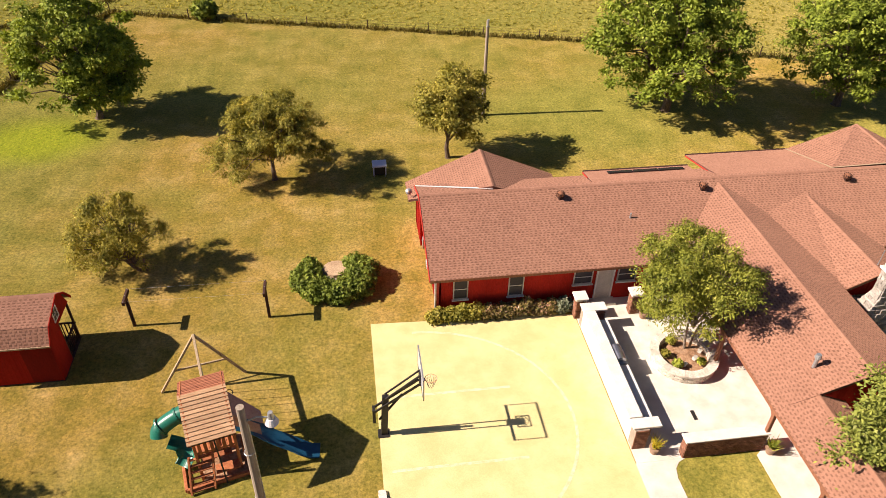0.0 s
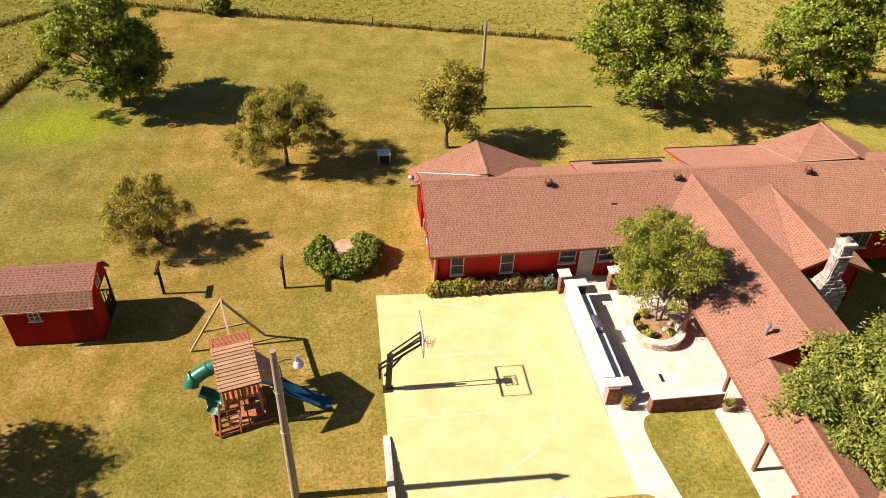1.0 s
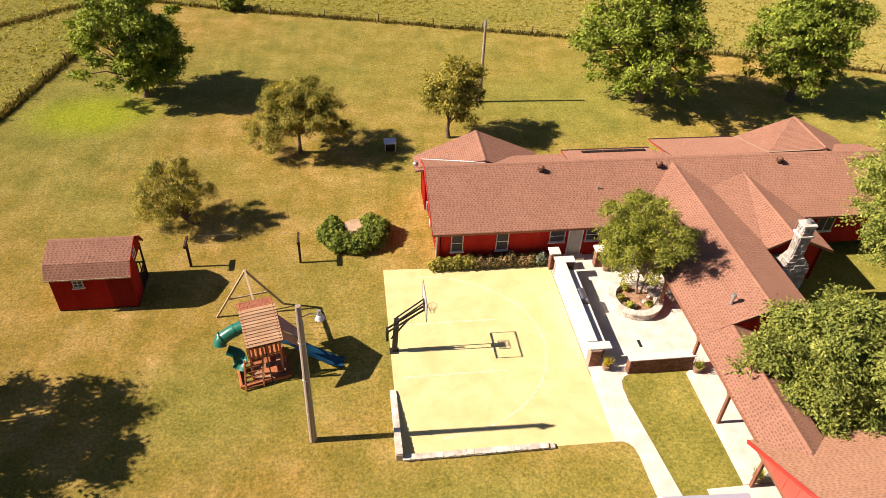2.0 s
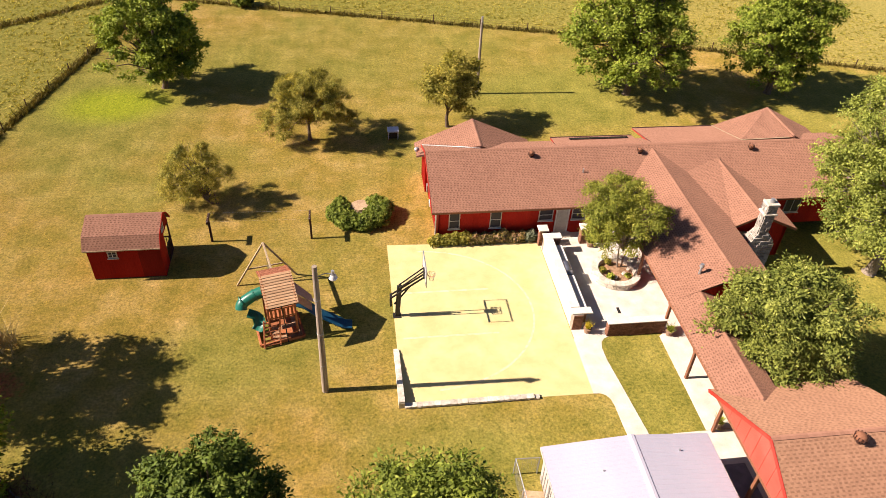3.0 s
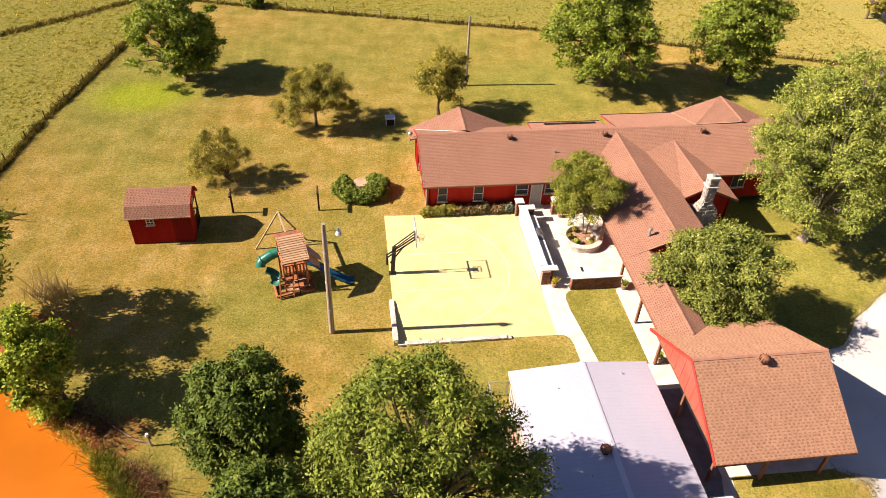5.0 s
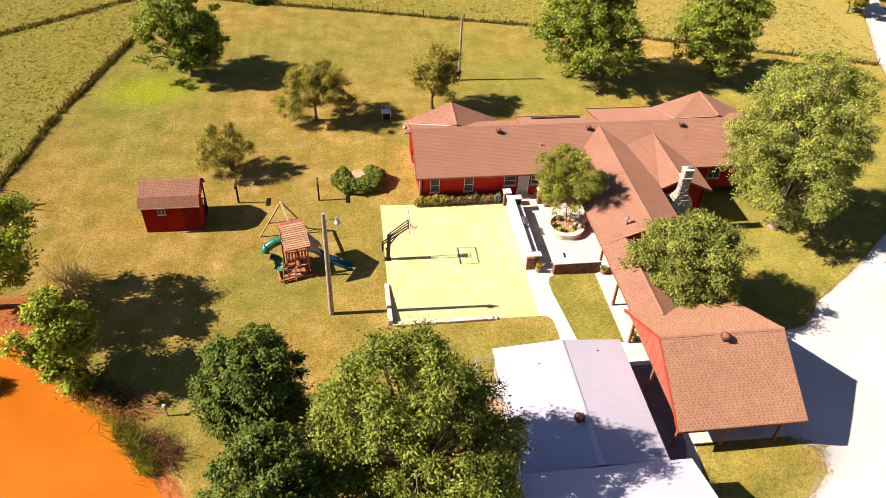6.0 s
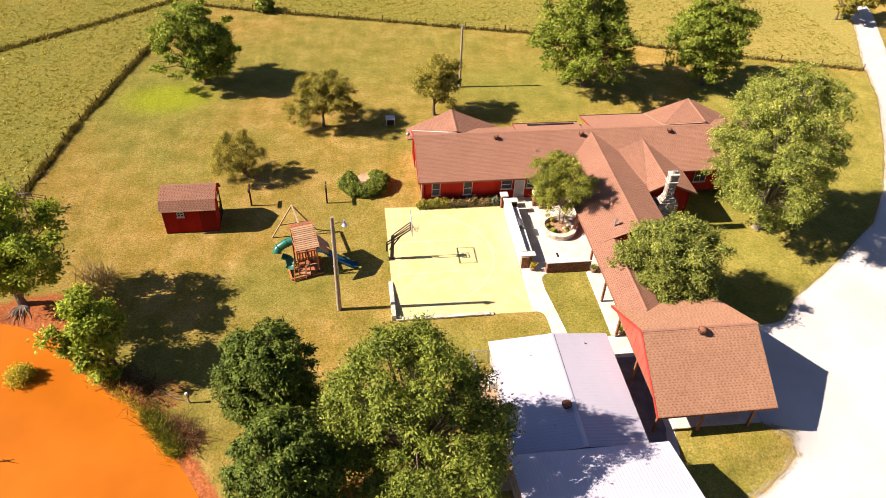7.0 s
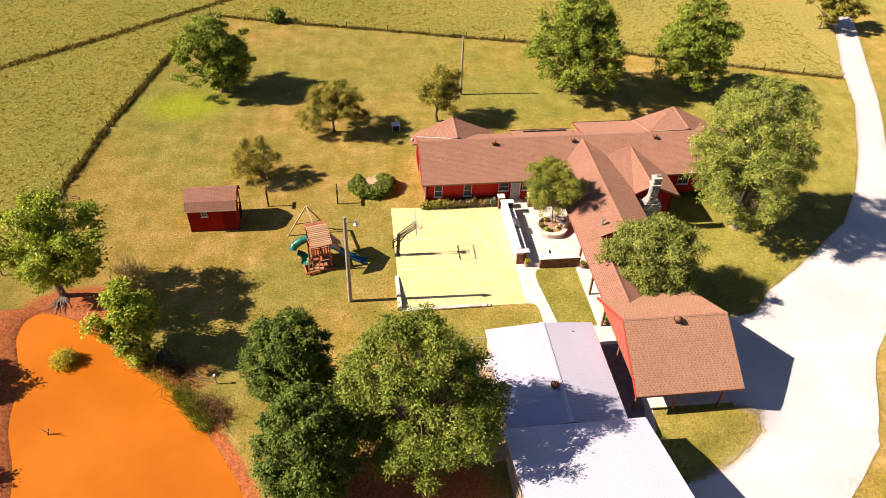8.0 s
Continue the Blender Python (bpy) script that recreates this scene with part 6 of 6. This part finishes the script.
# swing beam and frame
apex = (-5.0, 22.45, 2.85)
pl("swing_beam", timber(at_play(*apex), at_play(-4.1, 19.0, 2.8), 0.1, 0.16), WOOD_PALE, None, "pale timber swing beam")
for foot in ((-6.78, 22.1, 0.0), (-3.35, 22.85, 0.0)):
    pl("swing_leg", timber(at_play(*foot), at_play(*apex), 0.1, 0.1), WOOD_PALE, None, "pale timber leg")
pl("leg_tie", timber(at_play(-6.1, 22.23, 1.1), at_play(-4.0, 22.7, 1.1), 0.06, 0.09), WOOD_PALE)
for k in (0.2, 0.45, 0.7):
    px, py = -5.0 + 0.9 * k, 22.45 - 3.45 * k
    qx, qy = px + 0.12, py - 0.46
    swing = pl("swing_seat", timber(at_play(px, py, 0.5), at_play(qx, qy, 0.5), 0.16, 0.03), BLUE_PLASTIC, None, "blue swing seat")
    for x, y in ((px, py), (qx, qy)):
        pl("chain", rod(at_play(x, y, 0.5), at_play(x, y, 2.78), 0.012, 0.012, 5), GALV, swing)

# ---- fences ----
def fence(name, line, label, step=3.2, h=0.85, wires=3):
    f = thing(name, (*line[0], 0), label, "fence", "field fences")
    pts = []
    for (x0, y0), (x1, y1) in zip(line, line[1:]):
        n = max(1, int(math.hypot(x1 - x0, y1 - y0) / step))
        pts += [(x0 + (x1 - x0) * i / n, y0 + (y1 - y0) * i / n) for i in range(n)]
    pts.append(line[-1])
    for x, y in pts:
        part("post", rod((x, y, 0), (x + rng.uniform(-0.05, 0.05), y, h * rng.uniform(0.95, 1.1)), 0.05, 0.045, 7), DARK_RUST, f)
    for k in range(wires):
        z = h * (0.35 + 0.28 * k)
        bm = bmesh.new()
        for (x0, y0), (x1, y1) in zip(pts, pts[1:]):
            tube(bm, (x0, y0, z), (x1, y1, z), 0.008, 0.008, 4)
        part("wire", bm, DARK_RUST, f)


fence("wire_fence", FENCE_LEFT, "wire fence with timber posts in long grass")
fence("wire_fence", FENCE_BACK, "wire fence with timber posts along the pasture", 4.5)
gate = thing("pipe_gate", (-26.0, 27.6, 0), "rusty pipe gate standing open by the fence", "gate")
for z in (0.25, 0.5, 0.75, 1.0, 1.25):
    part("rail", rod((-27.4, 28.2, z), (-24.9, 27.4, z), 0.03, 0.03, 6), DARK_RUST, gate)
for x, y in ((-27.4, 28.2), (-26.1, 27.78), (-24.9, 27.4)):
    part("upright", rod((x, y, 0.05), (x, y, 1.3), 0.035, 0.035, 6), DARK_RUST, gate)
pen = thing("wire_pen", (7.5, 7.0, 0), "small galvanised wire pen beside the workshop", "pen")
for x, y in ((6.95, 7.95), (8.05, 7.9), (7.0, 6.4), (7.05, 4.9)):
    part("post", rod((x, y, 0), (x, y, 1.25), 0.035, 0.035, 7), GALV, pen)
for a, b in (((6.95, 7.95), (8.05, 7.9)), ((6.95, 7.95), (7.0, 6.4)), ((7.0, 6.4), (7.05, 4.9))):
    part("rail", rod((*a, 1.23), (*b, 1.23), 0.025, 0.025, 6), GALV, pen)
    bm = bmesh.new()
    for k in range(14):
        t, u = k / 13, (k + 3) / 13
        p, q = Vector((*a, 0.05)).lerp(Vector((*b, 0.05)), t), Vector((*a, 1.2)).lerp(Vector((*b, 1.2)), min(u, 1))
        tube(bm, p, q, 0.005, 0.005, 3)
        tube(bm, Vector((*a, 0.05)).lerp(Vector((*b, 0.05)), min(u, 1)), Vector((*a, 1.2)).lerp(Vector((*b, 1.2)), t), 0.005, 0.005, 3)
    part("mesh", bm, GALV, pen, "thin wire netting")
snag = thing("dead_sapling", (-26.6, 27.0, 0), "bare silvery dead sapling beside the gate", "dead tree")
bm = rod((-26.6, 27.0, 0), (-26.6, 27.0, 1.9), 0.1, 0.06)
for i in range(14):
    a = rng.uniform(0, 2 * math.pi)
    tube(bm, (-26.6, 27.0, rng.uniform(1.0, 1.9)), (-26.6 + 0.9 * math.cos(a), 27.0 + 0.9 * math.sin(a), rng.uniform(2.1, 3.2)), 0.035, 0.012, 5)
part("branches", bm, PALE_BARK, snag)

# ---- rough growth: one object of each kind ----
def along(line, n, wide):
    seg = np.array(line, float)
    d = np.hypot(*np.diff(seg, axis=0).T)
    k = rng.choice(len(d), n, p=d / d.sum())
    t = rng.uniform(0, 1, n)[:, None]
    return seg[k] * (1 - t) + seg[k + 1] * t + rng.normal(scale=wide, size=(n, 2))


def stuff(name, v, f, material, label, category):
    tagged(new(name, fast_mesh(name, v, f, material)), label, category, "", "stuff")


# weedy strips under the fences and the old field track
pts = np.concatenate([along(FENCE_LEFT[1:], 7000, 0.15), along(FENCE_BACK, 5000, 0.2), along([(-62, 38), (-41, 55.2), (-32.5, 61.7), (-24.2, 68.6), (-10, 80)], 6000, 0.25)])
mound = np.array([0.55 + 0.6 * noise.noise((p[0] * 0.9, p[1] * 0.9, 3.0)) for p in pts])
v, f = blades(np.c_[pts, np.zeros(len(pts))], 0.42, 0.05, 0.4, mound + 0.25)
stuff("fence_weeds", v, f, WEED, "olive-brown tall weeds along the fences", "weeds")
# tussocks over the pasture
n = 62000
pts = np.c_[rng.uniform(-75, 62, n), rng.uniform(14, 118, n)]
keep = ~inside(pts[:, 0], pts[:, 1], LAWN) & (pts[:, 0] < 60) & (distance(pts[:, 0], pts[:, 1], LAWN) > 0.7)
pts = pts[keep]
tall = rng.uniform(0.5, 1.0, len(pts)) + (rng.random(len(pts)) < 0.12) * 0.5
pts = np.repeat(pts, 4, 0) + rng.normal(scale=0.09, size=(len(pts) * 4, 2))
v, f = blades(np.c_[pts, np.zeros(len(pts))], 0.15, 0.07, 0.9, np.repeat(tall, 4))
stuff("pasture_grass", v, f, TUFT, "yellow-green tussocks of pasture grass", "grass")
# reeds on the pond bank
pts = along([(-13.5, 6.1), (-12.6, 5.0), (-11.6, 3.6), (-11.0, 2.8)], 1500, 0.24)
v, f = blades(np.c_[pts, np.full(len(pts), -0.2)], 0.62, 0.022, 0.6)
stuff("reeds", v, f, REED, "arching green reeds on the pond bank", "reeds")
pts = np.concatenate([along([(-18.2, 10.3), (-16.0, 8.2), (-14.1, 6.6), (-13.0, 5.0), (-11.6, 3.0)], 900, 0.16)])
v, f = blades(np.c_[pts, np.full(len(pts), -0.25)], 0.5, 0.02, 0.8)
stuff("bank_weeds", v, f, LEAF_YELLOW, "yellow-green grass hanging over the pond edge", "grass")
pts = np.concatenate([along([(-11.9, 4.9), (-10.5, 3.9), (-9.9, 3.4)], 1100, 0.38), along([(-16.2, 9.4), (-14.6, 8.4), (-12.6, 6.5)], 900, 0.6)])
v, f = blades(np.c_[pts, np.full(len(pts), -0.05)], 0.4, 0.02, 1.1)
stuff("dead_brush", v, f, BRUSH, "dark red-brown dead brush above the bank", "brush")
pts = along([(-19.9, 18.6), (-18.2, 18.0)], 260, 0.45)
v, f = blades(np.c_[pts, np.zeros(len(pts))], 1.6, 0.02, 0.4)
stuff("dry_twigs", v, f, STRAW, "bare grey-brown twigs behind the bank tree", "brush")
hose = bmesh.new()
line = [(-16.2, 10.2), (-15.0, 9.0), (-13.9, 8.6), (-12.8, 7.6), (-11.8, 6.9), (-10.95, 6.5)]
for (x0, y0), (x1, y1) in zip(line, line[1:]):
    tube(hose, (x0, y0, 0.06), (x1, y1, 0.06), 0.035, 0.035, 6)
tagged(part("hose", hose, PALE_BARK), "pale hose lying across the grass to the stake", "hose")
# bushes
for x, y, z, s, leaf, label, n, size in ((-21.9, 9.6, 0.1, 0.95, LEAF_YELLOW, "yellow-green bush standing in the pond", 2600, 0.075), (-10.3, 66.8, 0.9, 1.15, LEAF_MID, "round bush at the far fence", 1500, 0.2)):
    tagged(leafy("bush", [(x, y, z, s, s, s * 0.8), (x + s * 0.5, y + 0.2, z, s * 0.6, s * 0.6, s * 0.6)], leaf, n, size, inner=0.2, floor=-0.28), label, "bush", "scrub")
snag = tagged(part("snag", tube(tube(rod((-21.3, 3.5, -0.4), (-21.1, 3.6, 0.25), 0.05, 0.03), (-21.2, 3.55, 0), (-20.8, 3.3, 0.3), 0.03, 0.01), (-21.25, 3.5, 0), (-21.7, 3.7, 0.25), 0.03, 0.01), BARK), "small dead snag in the pond", "dead branch")
stake = thing("stake", (-10.9, 6.45, 0), "short pale stake by the pond", "stake")
part("shaft", rod((-10.9, 6.45, 0), (-10.95, 6.45, 0.85), 0.05, 0.045), POLE_WOOD, stake)
part("top", rod((-10.95, 6.45, 0.85), (-10.95, 6.45, 1.0), 0.1, 0.08, 10), WHITE, stake)
# bared roots under the bank tree
roots = bmesh.new()
for i in range(16):
    a = rng.uniform(-2.6, -0.4)
    L = rng.uniform(0.8, 2.0)
    p = Vector((-23.6, 16.1, 0.15))
    for s in range(4):
        q = p + Vector((math.cos(a) * L / 4, math.sin(a) * L / 4, -0.1 if s > 1 else -0.02))
        tube(roots, p, q, 0.06 - 0.012 * s, 0.05 - 0.012 * s, 5)
        p, a = q, a + rng.uniform(-0.4, 0.4)
tagged(part("tree_roots", roots, PALE_BARK), "bared grey roots on the clay bank", "roots")

# loose gravel and grass straying over the driveway's edges
edge = DRIVE[3:14]
far_edge = DRIVE[24:38]
pts = np.concatenate([along(edge, 3600, 0.22), along(DRIVE[15:22], 2200, 0.2), along(far_edge, 3600, 0.3)])
q = rng.uniform(0.008, 0.022, len(pts))[:, None, None] * np.array([(-1, -0.6, 0), (0.9, -0.8, 0), (1.1, 0.7, 0), (-0.7, 1, 0)]) * rng.uniform(0.7, 1.3, (len(pts), 4, 1))
low = fall(pts[:, 0], pts[:, 1]) + 0.062
v = (np.c_[pts, low][:, None, :] + q).reshape(-1, 3)
v = np.concatenate([v, np.c_[pts, low + q[:, 2, 0] * 0.9]])
k, top = np.arange(len(pts)) * 4, np.arange(len(pts)) + 4 * len(pts)
f = np.concatenate([np.stack([k + a, k + (a + 1) % 4, top], 1) for a in range(4)])
stuff("loose_gravel", v, f, GRAVEL, "loose pale stones along the driveway edge", "gravel")
pts = np.concatenate([along(edge, 4000, 0.14), along(DRIVE[15:22], 1800, 0.12), along(far_edge, 4000, 0.3)])
v, f = blades(np.c_[pts, fall(pts[:, 0], pts[:, 1]) + 0.02], 0.1, 0.025, 0.8)
stuff("edge_grass", v, f, LAWN_BLADE, "ragged grass along the driveway edge", "grass")

# short blades over the mown lawn
n = 190000
pts = np.c_[rng.uniform(-30, 48, n), rng.uniform(-3, 64, n)]
d = distance(pts[:, 0], pts[:, 1], POND)
keep = inside(pts[:, 0], pts[:, 1], LAWN) & ~inside(pts[:, 0], pts[:, 1], POND) & (d > 1.2) & ~inside(pts[:, 0], pts[:, 1], DRIVE)
for x0, x1, y0, y1 in ((2.1, 14.1, 12.0, 25.3), (12, 35.2, 16, 34), (5, 35, 25, 34), (7.8, 25.9, -1, 10), (17, 24.5, 9, 20), (-15.2, -10.8, 23, 26.2), (12.4, 14.3, 7, 16.5)):
    keep &= ~((pts[:, 0] > x0) & (pts[:, 0] < x1) & (pts[:, 1] > y0) & (pts[:, 1] < y1))
pts = pts[keep]
thick = np.array([noise.noise((p[0] * 0.25, p[1] * 0.25, 8.0)) for p in pts]) + rng.uniform(-0.5, 0.5, len(pts))
pts = pts[thick > -0.15]
v, f = blades(np.c_[pts, fall(pts[:, 0], pts[:, 1])], 0.032, 0.013, 0.8)
stuff("lawn_grass", v, f, LAWN_BLADE, "short browning blades of mown lawn", "grass")

# ---- trees ----
grow_tree("tree", "broad bright green shade tree on the lawn", (-15.1, 48.0), 8.6, 4.0, 0.2, LEAF_BRIGHT, 44000, 0.125, 48, 0.26, seed=11, offset=(-0.1, 0), lobe_size=0.25, spray=0.46, per=170)
grow_tree("tree", "low spreading olive-green tree on the lawn", (-2.8, 38.7), 5.2, (3.3, 2.6), 1.5, LEAF_OLIVE, 42000, 0.065, 50, 0.15, seed=42, offset=(0.3, 0), boughs=[(-2.6, -0.5, 1.5, 0.8), (-1.7, -0.9, 1.1, 0.8), (-3.0, 0.2, 1.9, 0.7), (3.0, -0.2, 2.0, 0.7), (3.3, 0.3, 1.6, 0.5)], droop=0.8, group="fruit trees", per=130, stretch=2.3, lobe_size=0.22, spray=0.36)
grow_tree("tree", "small round dark green tree behind the house", (8.1, 40.1), 5.9, 2.4, 1.3, LEAF_OLIVE, 18000, 0.095, 28, 0.16, seed=13, offset=(0.3, 0), per=124, lobe_size=0.28)
grow_tree("tree", "grey-green tree leaning over the lawn", (-9.0, 30.6), 4.4, 2.2, 0.2, LEAF_OLIVE, 22000, 0.055, 36, 0.13, lean=(-1.0, 0.2), seed=44, forks=2, droop=0.8, group="fruit trees", per=120, stretch=2.3, lobe_size=0.23, spray=0.33)
grow_tree("tree", "tall pyramidal green tree behind the house", (24.8, 45.0), 12.0, 4.9, 0.3, LEAF_BRIGHT, 54000, 0.13, 58, 0.32, taper=0.28, seed=15, offset=(-0.6, 0), lobe_size=0.27, spray=0.52, per=105, core=3)
grow_tree("tree", "dense green tree beside its pair behind the house", (38.0, 44.6), 11.2, 4.2, 0.3, LEAF_BRIGHT, 40000, 0.13, 50, 0.3, taper=0.34, seed=16, offset=(-0.5, 0), lobe_size=0.27, spray=0.5, per=105, core=3)
grow_tree("tree", "tall pale green tree at the house end", (33.4, 20.9), 13.6, (5.1, 5.0), 0.4, LEAF_TALL, 120000, 0.085, 120, 0.34, seed=17, bark=PALE_BARK, offset=(-0.7, 0), lobe_size=0.18, spray=0.42, per=80, core=5, inner=0.2, even=0.5)
grow_tree("tree", "fine-leaved tree in the patio planter", (16.5, 21.7), 6.6, (2.3, 2.3), 1.6, LEAF_FINE, 46000, 0.052, 70, 0.09, seed=33, offset=(-0.65, 0.1), forks=2, bark=PALE_BARK, group="patio tree", lobe_size=0.19, spray=0.32, per=70, stretch=2.6, droop=0.5, inner=0.2)
grow_tree("tree", "dense rounded green tree beside the wing", (22.0, 12.9), 6.6, (3.6, 3.3), 0.6, LEAF_WING, 90000, 0.078, 72, 0.26, seed=61, offset=(0.05, 0), lobe_size=0.19, spray=0.44, per=150, stretch=2.4, core=4)
grow_tree("tree", "bright green tree with bared roots on the pond bank", (-23.6, 16.2), 9.8, (3.75, 3.7), 2.0, LEAF_YOUNG, 31000, 0.115, 46, 0.28, seed=20, lean=(-0.5, 0), offset=(1.4, -1.0), per=140, spray=0.5, lobe_size=0.27, core=4)
grow_tree("tree", "young bright green tree at the pond edge", (-15.9, 9.7), 6.6, (1.75, 1.85), 0.2, LEAF_YOUNG, 18000, 0.115, 34, 0.14, seed=51, offset=(-0.6, -0.2), lobe_size=0.21, per=120, spray=0.46, core=9)
grow_tree("tree", "dense rounded dark green tree", (-5.4, 4.1), 8.3, (2.6, 2.6), 0.3, LEAF_DARK, 80000, 0.085, 90, 0.26, even=0.75, seed=22, per=116, stretch=2.3, droop=0.5, lobe_size=0.24, spray=0.33, inner=0.55)
grow_tree("tree", "dense rounded dark green tree", (-4.1, -2.7), 8.9, (2.8, 2.9), 0.5, LEAF_DARK, 84000, 0.085, 96, 0.26, even=0.75, seed=23, per=116, stretch=2.3, droop=0.5, lobe_size=0.24, spray=0.33, inner=0.55)
grow_tree("tree", "large open-crowned green tree beside the workshop", (2.4, -0.6), 11.9, (4.2, 3.7), 1.5, LEAF_MID, 84000, 0.082, 60, 0.25, seed=24, offset=(0.0, 0.4), lobe_size=0.18, per=240, spray=0.48, stretch=2.1, core=20, inner=0.45, boughs=[(1.4, -3.4, 8.0, 1.1), (2.8, -2.8, 7.2, 1.0), (-0.2, -3.7, 7.4, 1.0), (3.3, -3.7, 6.3, 0.9), (-1.5, -3.2, 4.8, 1.1), (-3.6, -0.5, 5.4, 1.2), (-3.3, -1.6, 4.4, 1.0), (-0.3, -3.1, 4.7, 1.2), (1.7, -2.6, 4.7, 1.3), (4.0, -1.0, 4.6, 1.1), (3.0, -2.0, 4.2, 1.0), (0.6, -3.6, 4.4, 1.1)])
grow_tree("tree", "small tree beside the far driveway", (63.0, 60.7), 5.0, (3.6, 2.8), 0.9, LEAF_OLIVE, 9000, 0.2, 18, 0.16, seed=25, offset=(1.7, 0))

for x, y, k in ((-31.2, 8.0, 26), (-30.6, 0.8, 27)):
    grow_tree("tree", "small green tree on the far pond bank", (x, y), 5.2, 2.0, 0.6, LEAF_MID, 9000, 0.14, 16, 0.14, seed=k)
